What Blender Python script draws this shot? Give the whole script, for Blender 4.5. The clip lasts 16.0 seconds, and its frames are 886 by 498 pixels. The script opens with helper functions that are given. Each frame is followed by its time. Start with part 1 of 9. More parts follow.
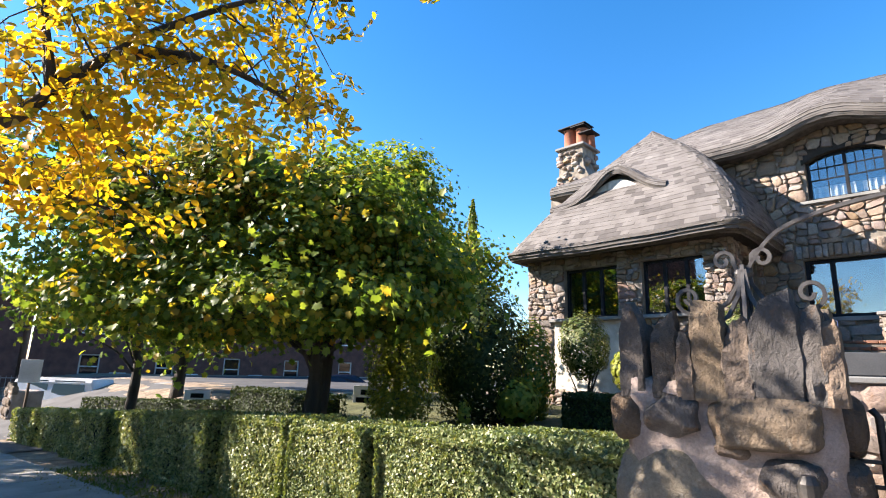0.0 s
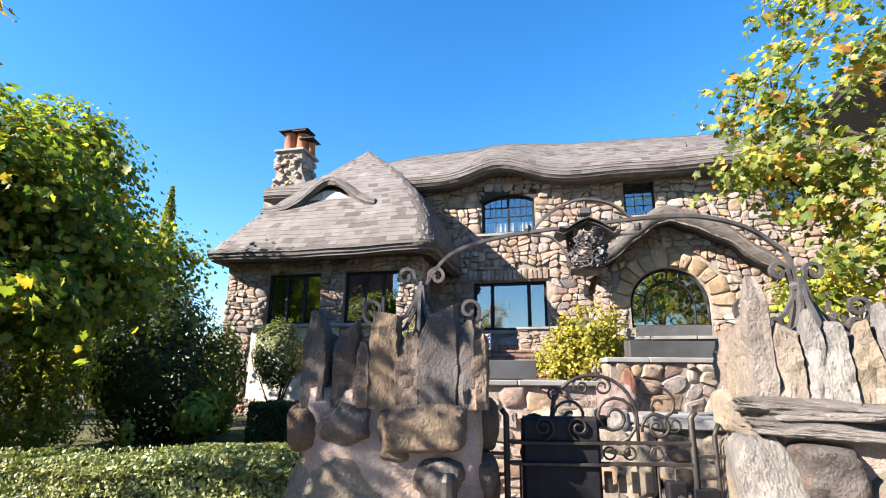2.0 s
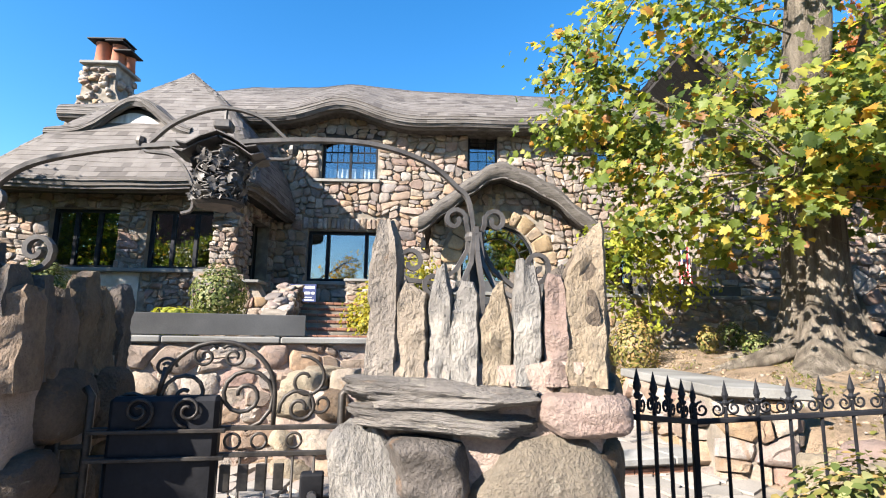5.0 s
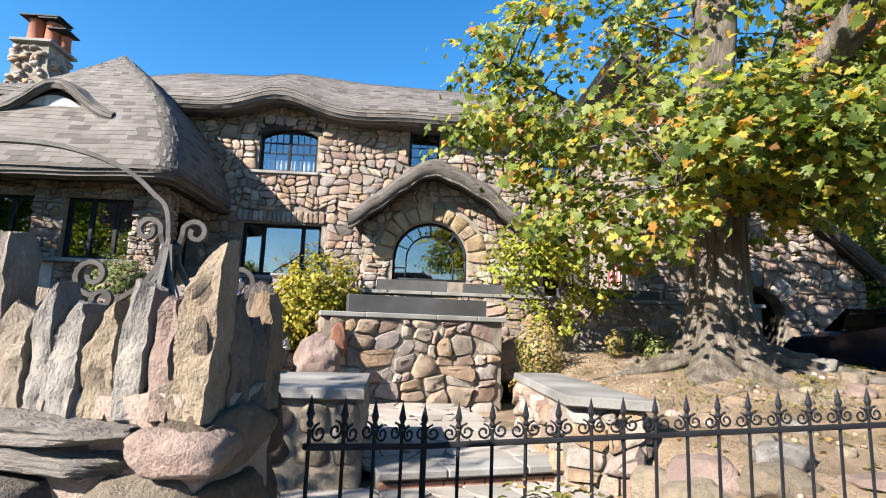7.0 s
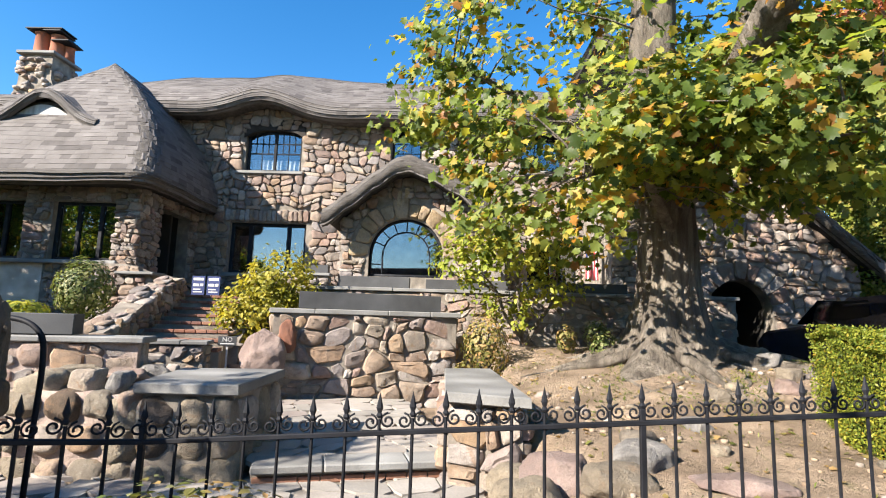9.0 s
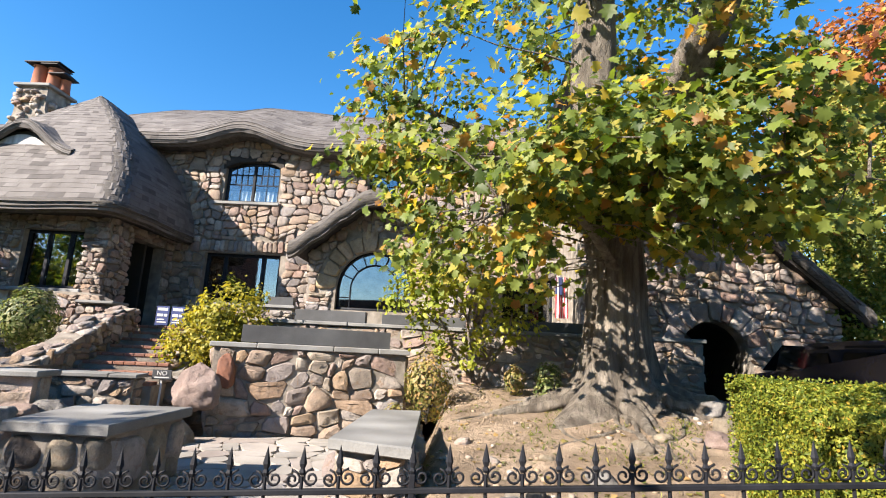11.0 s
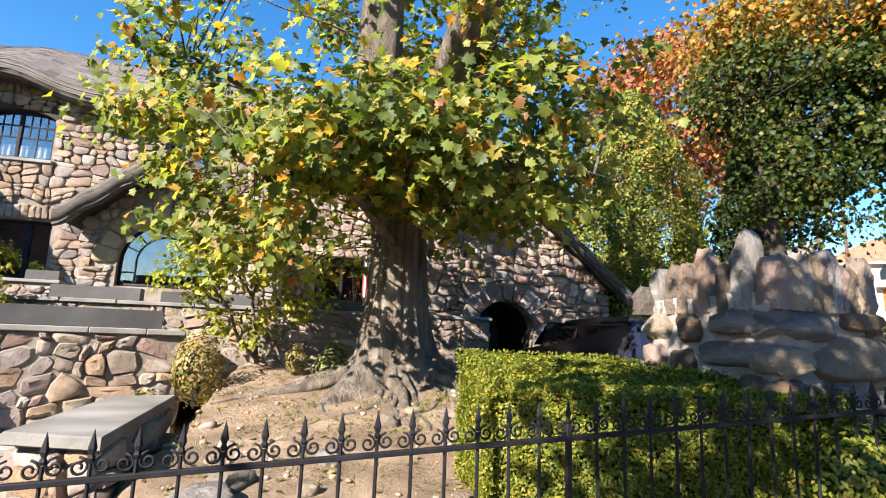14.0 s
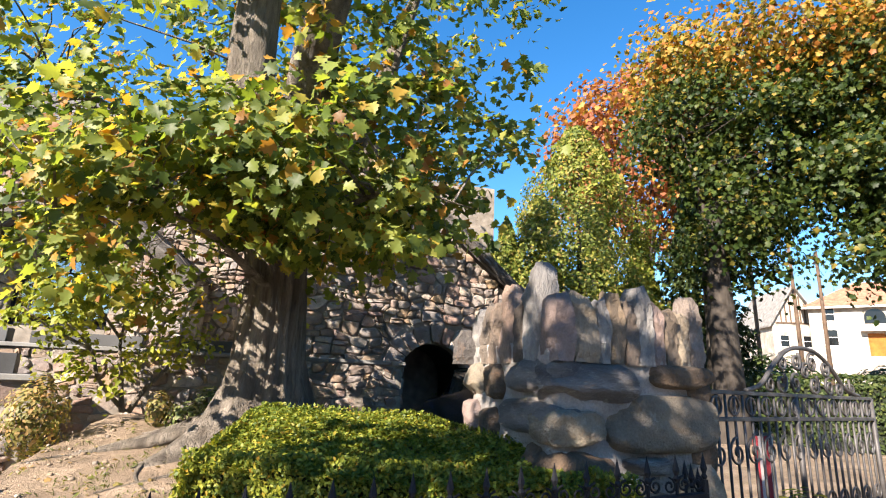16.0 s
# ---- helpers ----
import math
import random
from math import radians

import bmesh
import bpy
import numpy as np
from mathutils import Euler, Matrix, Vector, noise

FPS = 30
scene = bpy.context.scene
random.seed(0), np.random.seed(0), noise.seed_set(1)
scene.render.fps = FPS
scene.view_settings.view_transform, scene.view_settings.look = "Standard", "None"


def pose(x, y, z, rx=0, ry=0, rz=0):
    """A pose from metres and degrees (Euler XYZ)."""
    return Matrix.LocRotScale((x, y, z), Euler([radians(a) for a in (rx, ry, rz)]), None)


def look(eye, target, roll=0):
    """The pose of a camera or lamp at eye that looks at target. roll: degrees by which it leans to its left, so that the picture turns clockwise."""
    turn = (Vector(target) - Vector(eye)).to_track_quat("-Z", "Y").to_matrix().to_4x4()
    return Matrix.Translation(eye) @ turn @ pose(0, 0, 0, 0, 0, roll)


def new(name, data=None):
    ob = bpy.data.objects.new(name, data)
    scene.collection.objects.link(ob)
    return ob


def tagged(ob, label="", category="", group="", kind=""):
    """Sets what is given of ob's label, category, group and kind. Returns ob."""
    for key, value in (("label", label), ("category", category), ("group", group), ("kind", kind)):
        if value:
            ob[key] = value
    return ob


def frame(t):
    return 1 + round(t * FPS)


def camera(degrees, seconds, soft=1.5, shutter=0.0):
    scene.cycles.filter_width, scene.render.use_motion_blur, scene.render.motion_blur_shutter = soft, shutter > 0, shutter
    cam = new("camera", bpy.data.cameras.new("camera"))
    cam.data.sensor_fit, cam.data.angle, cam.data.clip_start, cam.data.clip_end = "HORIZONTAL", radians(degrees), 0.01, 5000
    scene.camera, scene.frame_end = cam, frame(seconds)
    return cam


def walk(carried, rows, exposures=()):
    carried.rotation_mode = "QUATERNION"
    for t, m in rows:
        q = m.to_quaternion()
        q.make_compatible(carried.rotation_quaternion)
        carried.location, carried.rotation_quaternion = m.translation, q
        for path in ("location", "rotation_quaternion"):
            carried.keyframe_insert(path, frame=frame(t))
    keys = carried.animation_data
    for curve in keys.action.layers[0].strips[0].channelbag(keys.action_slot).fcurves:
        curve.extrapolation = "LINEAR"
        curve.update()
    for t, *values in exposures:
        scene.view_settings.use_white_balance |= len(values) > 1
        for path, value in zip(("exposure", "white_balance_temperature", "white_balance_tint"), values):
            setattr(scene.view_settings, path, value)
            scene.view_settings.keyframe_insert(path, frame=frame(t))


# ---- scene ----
cam = camera(80.6, 16.0, soft=1.1)
PATH = [
    (0, (0.567, 0.625, 1.445), (-0.443, 2.293, 1.889), 1.7),
    (0.5, (0.569, 0.654, 1.446), (-0.275, 2.405, 1.92), 2.0),
    (1, (0.57, 0.688, 1.455), (-0.024, 2.534, 1.944), 1.6),
    (1.5, (0.578, 0.749, 1.463), (0.294, 2.666, 1.959), 0.6),
    (2, (0.623, 0.791, 1.468), (0.642, 2.73, 1.957), 0.5),
    (2.5, (0.778, 0.821, 1.474), (0.881, 2.761, 1.949), 2.0),
    (3, (0.99, 0.88, 1.477), (1.132, 2.829, 1.905), 4.4),
    (3.5, (1.17, 1.059, 1.475), (1.439, 3.016, 1.787), 3.2),
    (4, (1.353, 1.304, 1.526), (1.804, 3.227, 1.837), 1.8),
    (4.5, (1.643, 1.374, 1.547), (2.12, 3.29, 1.864), 0.7),
    (5, (1.986, 1.425, 1.571), (2.477, 3.338, 1.886), 0.9),
    (5.2, (2.124, 1.454, 1.573), (2.63, 3.363, 1.885), 1.0),
    (7.3, (3.539, 1.077, 1.738), (4.118, 2.968, 2.03), 2.0),
    (7.5, (3.743, 0.982, 1.728), (4.304, 2.879, 2.026), 1.3),
    (8, (4.158, 0.808, 1.77), (4.678, 2.718, 2.053), 1.7),
    (8.2, (4.285, 0.789, 1.781), (4.799, 2.702, 2.056), 1.6),
    (10.3, (5.81, 0.717, 1.853), (6.161, 2.666, 2.134), 2.4),
    (10.5, (5.91, 0.712, 1.888), (6.267, 2.657, 2.188), 2.3),
    (11, (6.172, 0.687, 1.933), (6.561, 2.61, 2.324), 2.9),
    (11.5, (6.285, 0.585, 1.972), (6.696, 2.482, 2.455), 2.7),
    (12, (6.352, 0.46, 1.968), (6.798, 2.339, 2.487), 2.7),
    (12.5, (6.452, 0.378, 1.949), (6.989, 2.234, 2.464), 2.9),
    (13, (6.609, 0.352, 1.918), (7.263, 2.195, 2.338), 2.2),
    (13.5, (6.943, 0.417, 1.908), (7.734, 2.218, 2.271), 2.3),
    (14, (7.336, 0.426, 1.96), (8.254, 2.17, 2.301), 2.1),
    (14.5, (7.779, 0.27, 2.036), (8.728, 1.991, 2.41), 2.7),
    (15, (8.244, 0.228, 2.036), (9.181, 1.943, 2.462), 3.0),
    (15.5, (8.792, 0.297, 2.107), (9.719, 2.009, 2.568), 2.9),
    (16, (9.306, 0.252, 2.127), (10.22, 1.962, 2.619), 2.5),
]
walk(cam, [(t, look(eye, target, roll)) for t, eye, target, roll in PATH],
     [(0, 2.19, 6600, 14), (2.5, 2.22, 6600, 14), (5, 2.12, 6500, 10), (7.5, 1.92, 6500, 10), (11, 1.95, 6600, 12), (13, 1.98, 6700, 14), (16, 2.12, 6800, 14)])

# ---- light ----
SUN_TO = Vector((-0.775, -0.345, 0.53)).normalized()
world = bpy.data.worlds.new("sky")
scene.world = world
world.use_nodes = True
wn = world.node_tree
sky = wn.nodes.new("ShaderNodeTexSky")
sky.sky_type = 'NISHITA'
sky.sun_disc = False
sky.sun_elevation = math.asin(SUN_TO.z)
sky.sun_rotation = math.atan2(SUN_TO.x, SUN_TO.y)
sky.air_density, sky.dust_density, sky.ozone_density = 1.0, 0.15, 2.5
clear = wn.nodes.new("ShaderNodeHueSaturation")
clear.inputs["Saturation"].default_value, clear.inputs["Value"].default_value = 1.35, 1.0
wn.links.new(sky.outputs[0], clear.inputs["Color"])
wn.links.new(clear.outputs[0], wn.nodes["Background"].inputs[0])
wn.nodes["Background"].inputs[1].default_value = 0.075
sun = new("sun", bpy.data.lights.new("sun", 'SUN'))
sun.data.energy, sun.data.angle, sun.data.color = 5.0, radians(0.5), (1.0, 0.91, 0.80)
sun.matrix_world = look(SUN_TO * 60, (0, 0, 0))

# ---- materials ----


def material(name):
    m = bpy.data.materials.new(name)
    m.use_nodes = True
    t = m.node_tree
    return m, t, t.nodes["Principled BSDF"]


def node(t, kind, **kw):
    n = t.nodes.new(kind)
    for k, v in kw.items():
        if k in n.inputs:
            n.inputs[k].default_value = v
    return n


def ramp(t, fac, stops):
    r = t.nodes.new("ShaderNodeValToRGB")
    e = r.color_ramp.elements
    while len(e) < len(stops):
        e.new(0.5)
    for s, (p, c) in zip(e, stops):
        s.position, s.color = p, (*c, 1)
    t.links.new(fac, r.inputs[0])
    return r.outputs[0]


def mixc(t, fac, a, b, mode='MIX'):
    m = t.nodes.new("ShaderNodeMix")
    m.data_type, m.blend_type = 'RGBA', mode
    for sock, val in ((m.inputs[0], fac), (m.inputs[6], a), (m.inputs[7], b)):
        if isinstance(val, (int, float)):
            sock.default_value = val
        elif isinstance(val, tuple):
            sock.default_value = (*val, 1)
        else:
            t.links.new(val, sock)
    return m.outputs[2]


def rough_surface(name, stops, vary="none", grain=9.0, rough=0.85, bump=0.5, dist=0.03, stain=0.45, dark=(0.08, 0.075, 0.07),
                  stretch=(1, 1, 1), fine=60.0, metal=0.0, blotch=(), spec=0.4):
    """Mineral or painted surface: colour per piece, large stains, fine grain and relief."""
    m, t, b = material(name)
    co = t.nodes.new("ShaderNodeTexCoord")
    mp = t.nodes.new("ShaderNodeMapping")
    mp.inputs[3].default_value = stretch
    t.links.new(co.outputs["Object"], mp.inputs[0])
    big = node(t, "ShaderNodeTexNoise", Scale=grain * 0.25, Detail=5.0, Roughness=0.6)
    mid = node(t, "ShaderNodeTexNoise", Scale=grain, Detail=8.0, Roughness=0.65)
    fin = node(t, "ShaderNodeTexNoise", Scale=fine, Detail=4.0, Roughness=0.7)
    for n in (big, mid, fin):
        t.links.new(mp.outputs[0], n.inputs["Vector"])
    if vary == "object":
        src = t.nodes.new("ShaderNodeObjectInfo").outputs["Random"]
    elif vary == "island":
        src = t.nodes.new("ShaderNodeNewGeometry").outputs["Random Per Island"]
    else:
        src = big.outputs["Fac"]
    col = ramp(t, src, stops)
    if stain:
        f = ramp(t, mid.outputs["Fac"], [(0.42, (0, 0, 0)), (0.72, (stain, stain, stain))])
        col = mixc(t, f, col, dark)
    for i, (tint, lo, amount) in enumerate(blotch):
        shift = t.nodes.new("ShaderNodeMapping")
        shift.inputs[1].default_value = (3.1 + 5 * i, 7.7, 1.9 * i)
        shift.inputs[3].default_value = stretch
        t.links.new(co.outputs["Object"], shift.inputs[0])
        spot = node(t, "ShaderNodeTexNoise", Scale=grain * (0.55 + 0.5 * i), Detail=6.0, Roughness=0.7, Distortion=0.6)
        t.links.new(shift.outputs[0], spot.inputs["Vector"])
        col = mixc(t, ramp(t, spot.outputs["Fac"], [(lo, (0, 0, 0)), (lo + 0.1, (amount, amount, amount))]), col, tint)
    tone = ramp(t, big.outputs["Fac"], [(0.3, (0.49, 0.475, 0.46)), (0.7, (0.82, 0.82, 0.82))])
    col = mixc(t, 1.0, col, tone, 'MULTIPLY')
    g = ramp(t, fin.outputs["Fac"], [(0.3, (0.8, 0.8, 0.8)), (0.7, (1.15, 1.15, 1.15))])
    col = mixc(t, 1.0, col, g, 'MULTIPLY')
    t.links.new(col, b.inputs["Base Color"])
    b.inputs["Roughness"].default_value = rough
    b.inputs["Metallic"].default_value = metal
    b.inputs["Specular IOR Level"].default_value = spec
    if bump:
        add = node(t, "ShaderNodeMath")
        add.operation = 'MULTIPLY_ADD'
        t.links.new(fin.outputs["Fac"], add.inputs[0])
        add.inputs[1].default_value = 0.35
        t.links.new(mid.outputs["Fac"], add.inputs[2])
        bp = node(t, "ShaderNodeBump", Strength=min(1.0, bump), Distance=dist * (1.4 if bump >= 0.8 else 1.0))
        t.links.new(add.outputs[0], bp.inputs["Height"])
        t.links.new(bp.outputs[0], b.inputs["Normal"])
    return m


def foliage(name, stops, trans=0.35, rough=0.5, spec=0.2):
    """Thin leaves: colour differs leaf by leaf, light comes through."""
    m, t, b = material(name)
    out = t.nodes["Material Output"]
    geo = t.nodes.new("ShaderNodeNewGeometry")
    col = ramp(t, geo.outputs["Random Per Island"], stops)
    co = t.nodes.new("ShaderNodeTexCoord")
    n = node(t, "ShaderNodeTexNoise", Scale=0.8, Detail=3.0)
    t.links.new(co.outputs["Object"], n.inputs["Vector"])
    tone = ramp(t, n.outputs["Fac"], [(0.32, (0.56, 0.63, 0.54)), (0.68, (1.02, 0.95, 0.9))])
    col = mixc(t, 1.0, col, tone, 'MULTIPLY')
    t.links.new(col, b.inputs["Base Color"])
    b.inputs["Roughness"].default_value = rough
    b.inputs["Specular IOR Level"].default_value = spec
    tr = t.nodes.new("ShaderNodeBsdfTranslucent")
    bright = mixc(t, 1.0, col, (1.5, 1.45, 0.6), 'MULTIPLY')
    t.links.new(bright, tr.inputs[0])
    mx = t.nodes.new("ShaderNodeMixShader")
    mx.inputs[0].default_value = trans
    t.links.new(b.outputs[0], mx.inputs[1])
    t.links.new(tr.outputs[0], mx.inputs[2])
    t.links.new(mx.outputs[0], out.inputs[0])
    return m


STONE_STOPS = [(0.0, (0.20, 0.18, 0.175)), (0.1, (0.36, 0.265, 0.20)), (0.2, (0.46, 0.385, 0.30)), (0.3, (0.30, 0.268, 0.26)), (0.4, (0.43, 0.30, 0.20)), (0.5, (0.52, 0.455, 0.385)),
               (0.58, (0.40, 0.365, 0.35)), (0.67, (0.33, 0.215, 0.17)), (0.76, (0.55, 0.49, 0.43)), (0.85, (0.25, 0.225, 0.215)), (0.93, (0.44, 0.30, 0.17)), (1.0, (0.39, 0.27, 0.24))]
LICHEN, RUST, SOOT = (0.46, 0.43, 0.36), (0.30, 0.17, 0.085), (0.085, 0.078, 0.07)
STONE_SPOTS = ((RUST, 0.56, 0.55), (LICHEN, 0.6, 0.5))
M_STONE = rough_surface("field_stone", STONE_STOPS, "object", grain=11, bump=0.8, dist=0.03, stain=0.6, dark=SOOT, blotch=STONE_SPOTS)
M_STONE_J = rough_surface("field_stone_joined", STONE_STOPS, "island", grain=11, bump=0.8, dist=0.03, stain=0.6, dark=SOOT, blotch=STONE_SPOTS)
M_MORTAR = rough_surface("lime_mortar", [(0.3, (0.25, 0.22, 0.18)), (0.7, (0.38, 0.335, 0.28))], grain=14, bump=0.6, stain=0.5)
M_PMORTAR = rough_surface("pink_mortar", [(0.3, (0.42, 0.325, 0.275)), (0.7, (0.56, 0.45, 0.39))], grain=10, bump=0.9, dist=0.03, stain=0.5, dark=(0.2, 0.15, 0.12), blotch=((LICHEN, 0.6, 0.4),))
M_BOULDER = rough_surface("pale_boulder", [(0.0, (0.27, 0.225, 0.165)), (0.35, (0.44, 0.375, 0.275)), (0.7, (0.36, 0.30, 0.215)), (1.0, (0.25, 0.215, 0.17))], "object", grain=7, bump=1.0, dist=0.04, stain=0.65, dark=(0.09, 0.078, 0.065), blotch=((RUST, 0.58, 0.45), (LICHEN, 0.6, 0.6)))
M_DARKROCK = rough_surface("brown_boulder", [(0.0, (0.115, 0.088, 0.066)), (0.5, (0.20, 0.135, 0.082)), (1.0, (0.155, 0.122, 0.10))], "object", grain=8, bump=1.0, dist=0.045, stain=0.75, dark=(0.04, 0.034, 0.03), blotch=((RUST, 0.54, 0.6), (LICHEN, 0.64, 0.5)))
M_SPIRE = rough_surface("upright_slab_stone", [(0.0, (0.12, 0.1, 0.085)), (0.3, (0.32, 0.235, 0.15)), (0.5, (0.2, 0.175, 0.155)), (0.7, (0.13, 0.122, 0.118)), (1.0, (0.34, 0.25, 0.18))], "object", grain=10, bump=1.0, dist=0.04, stain=0.75, dark=(0.05, 0.044, 0.04), stretch=(1.1, 1.1, 0.75), blotch=((RUST, 0.56, 0.5), (LICHEN, 0.61, 0.5)))
M_SPIRE_L = rough_surface("pale_slab_stone", [(0.0, (0.37, 0.305, 0.22)), (0.4, (0.42, 0.34, 0.245)), (0.75, (0.33, 0.295, 0.26)), (1.0, (0.40, 0.275, 0.205))], "object", grain=10, bump=1.0, dist=0.04, stain=0.7, dark=(0.10, 0.088, 0.075), stretch=(1.1, 1.1, 0.75), blotch=((RUST, 0.57, 0.5), (LICHEN, 0.6, 0.5)))
M_GREYSLAB = rough_surface("grey_slab_stone", [(0.3, (0.22, 0.215, 0.21)), (0.7, (0.38, 0.36, 0.33))], grain=9, bump=1.0, dist=0.04, stain=0.7, dark=(0.075, 0.07, 0.068), stretch=(1.2, 1.2, 0.6), blotch=(((0.5, 0.47, 0.42), 0.58, 0.6),))
M_SCHIST = rough_surface("layered_schist", [(0.35, (0.15, 0.14, 0.135)), (0.65, (0.38, 0.35, 0.32))], grain=8, bump=1.0, dist=0.05, stain=0.75, dark=(0.05, 0.046, 0.045), stretch=(0.7, 1, 3.0), blotch=((RUST, 0.62, 0.4), (LICHEN, 0.57, 0.7)))
M_PINKROCK = rough_surface("reddish_boulder", [(0.3, (0.25, 0.18, 0.16)), (0.7, (0.37, 0.28, 0.24))], grain=7, bump=0.9, dist=0.035, stain=0.5, blotch=(((0.22, 0.15, 0.13), 0.56, 0.6), (LICHEN, 0.62, 0.4)))
M_TANSTONE = rough_surface("tan_wedge_stone", [(0.0, (0.40, 0.29, 0.17)), (0.5, (0.54, 0.41, 0.25)), (1.0, (0.46, 0.36, 0.27))], "object", grain=11, bump=0.8, dist=0.03, stain=0.5, dark=SOOT, blotch=STONE_SPOTS)
M_PALEMORTAR = rough_surface("pale_mortar", [(0.3, (0.36, 0.33, 0.3)), (0.7, (0.54, 0.5, 0.46))], grain=10, bump=0.9, dist=0.03, stain=0.45, dark=(0.3, 0.26, 0.23))
M_SLATE = rough_surface("bluestone_slab", [(0.3, (0.21, 0.213, 0.207)), (0.7, (0.35, 0.35, 0.335))], grain=5, bump=0.35, dist=0.015, stain=0.35)
SH = [(0.0, (0.085, 0.076, 0.073)), (0.13, (0.11, 0.099, 0.095)), (0.17, (0.158, 0.144, 0.138)), (0.6, (0.172, 0.158, 0.151)), (0.94, (0.184, 0.169, 0.161)), (1.0, (0.23, 0.213, 0.203))]
M_SHINGLE = rough_surface("wood_shingle", SH, "object", grain=8, bump=0.3, dist=0.01, stain=0.18)
M_SHINGLE_J = rough_surface("wood_shingle_joined", SH, "island", grain=8, bump=0.3, dist=0.01, stain=0.18)
M_ROOFDECK = rough_surface("roof_deck", [(0.3, (0.09, 0.08, 0.07)), (0.7, (0.15, 0.135, 0.12))], grain=20, bump=0.6, dist=0.02, stretch=(1, 1, 6))
M_IRON = rough_surface("wrought_iron", [(0.3, (0.035, 0.033, 0.032)), (0.7, (0.07, 0.066, 0.062))], grain=30, bump=0.25, dist=0.004, rough=0.5, stain=0.3, dark=(0.10, 0.07, 0.05), metal=0.35)
M_IRONGREY = rough_surface("weathered_grey_iron", [(0.3, (0.075, 0.072, 0.072)), (0.7, (0.135, 0.13, 0.128))], grain=30, bump=0.3, dist=0.004, rough=0.55, stain=0.4, dark=(0.06, 0.045, 0.035), metal=0.25)
M_BLACK = rough_surface("black_paint", [(0.3, (0.012, 0.013, 0.017)), (0.7, (0.02, 0.022, 0.028))], grain=8, bump=0.1, rough=0.6, spec=0.15, stain=0.1)
M_FRAME = rough_surface("dark_window_paint", [(0.3, (0.012, 0.014, 0.019)), (0.7, (0.022, 0.025, 0.033))], grain=20, bump=0.1, rough=0.6, spec=0.15, stain=0.1)
M_PLANTER = rough_surface("charcoal_planter", [(0.3, (0.055, 0.058, 0.062)), (0.7, (0.085, 0.088, 0.092))], grain=4, bump=0.1, dist=0.005, rough=0.6, stain=0.15)
# dark wood taken near black: shade under eaves is put into its colour
M_SOFFIT = rough_surface("shade_darkened_wood", [(0.3, (0.02, 0.016, 0.013)), (0.7, (0.035, 0.029, 0.024))], grain=12, bump=0.3, stain=0.3, stretch=(0.3, 3, 1))
M_STUCCO = rough_surface("cream_stucco", [(0.3, (0.62, 0.57, 0.48)), (0.7, (0.72, 0.67, 0.58))], grain=12, bump=0.25, stain=0.15)
M_FARWALL = rough_surface("weathered_cream_wall", [(0.3, (0.44, 0.39, 0.33)), (0.7, (0.53, 0.48, 0.41))], grain=5, bump=0.2, stain=0.25, dark=(0.3, 0.26, 0.22))
M_TERRA = rough_surface("terracotta_pot", [(0.3, (0.38, 0.13, 0.07)), (0.7, (0.46, 0.18, 0.10))], grain=8, bump=0.2, stain=0.3)
M_BRICK = rough_surface("red_brick", [(0.0, (0.30, 0.13, 0.08)), (0.5, (0.38, 0.19, 0.12)), (1.0, (0.26, 0.12, 0.09))], "object", grain=14, bump=0.4, stain=0.35)
M_BARK = rough_surface("grey_bark", [(0.35, (0.22, 0.185, 0.145)), (0.65, (0.46, 0.40, 0.325))], grain=9, bump=1.0, dist=0.09, stain=0.85, dark=(0.035, 0.028, 0.022), stretch=(2.4, 2.4, 0.3), blotch=(((0.36, 0.32, 0.26), 0.6, 0.4),))
M_BARK2 = rough_surface("dark_bark", [(0.35, (0.045, 0.036, 0.028)), (0.65, (0.10, 0.082, 0.065))], grain=12, bump=0.8, dist=0.03, stain=0.5, dark=(0.02, 0.017, 0.014), stretch=(2, 2, 0.4))
M_SOIL = rough_surface("dry_soil", [(0.32, (0.33, 0.24, 0.16)), (0.68, (0.54, 0.41, 0.29))], grain=7, bump=1.0, dist=0.09, stain=0.6, dark=(0.12, 0.085, 0.05), blotch=(((0.17, 0.165, 0.06), 0.58, 0.55), ((0.50, 0.40, 0.28), 0.6, 0.5)))
M_CLOD = rough_surface("dry_clod", [(0.0, (0.24, 0.17, 0.11)), (0.5, (0.42, 0.32, 0.22)), (0.85, (0.34, 0.29, 0.24)), (1.0, (0.55, 0.50, 0.44))], "island", grain=20, bump=0.5, dist=0.02)
M_CONCRETE = rough_surface("pavement_concrete", [(0.35, (0.29, 0.28, 0.265)), (0.65, (0.37, 0.36, 0.34))], grain=3, bump=0.3, dist=0.01, stain=0.25, dark=(0.25, 0.24, 0.22))
M_ASPHALT = rough_surface("asphalt", [(0.35, (0.045, 0.045, 0.047)), (0.65, (0.07, 0.07, 0.072))], grain=4, bump=0.4, dist=0.01, stain=0.2)
M_FLAG = rough_surface("flagstone", [(0.0, (0.33, 0.31, 0.28)), (0.5, (0.44, 0.41, 0.37)), (1.0, (0.36, 0.31, 0.28))], "object", grain=5, bump=0.4, dist=0.015, stain=0.3)
M_WHITE = rough_surface("white_paint", [(0.3, (0.76, 0.75, 0.72)), (0.7, (0.82, 0.81, 0.79))], grain=3, bump=0.05, rough=0.6, stain=0.08)
M_REDPAINT = rough_surface("red_cloth", [(0.3, (0.50, 0.04, 0.06)), (0.7, (0.60, 0.07, 0.08))], grain=6, bump=0.1, stain=0.1)
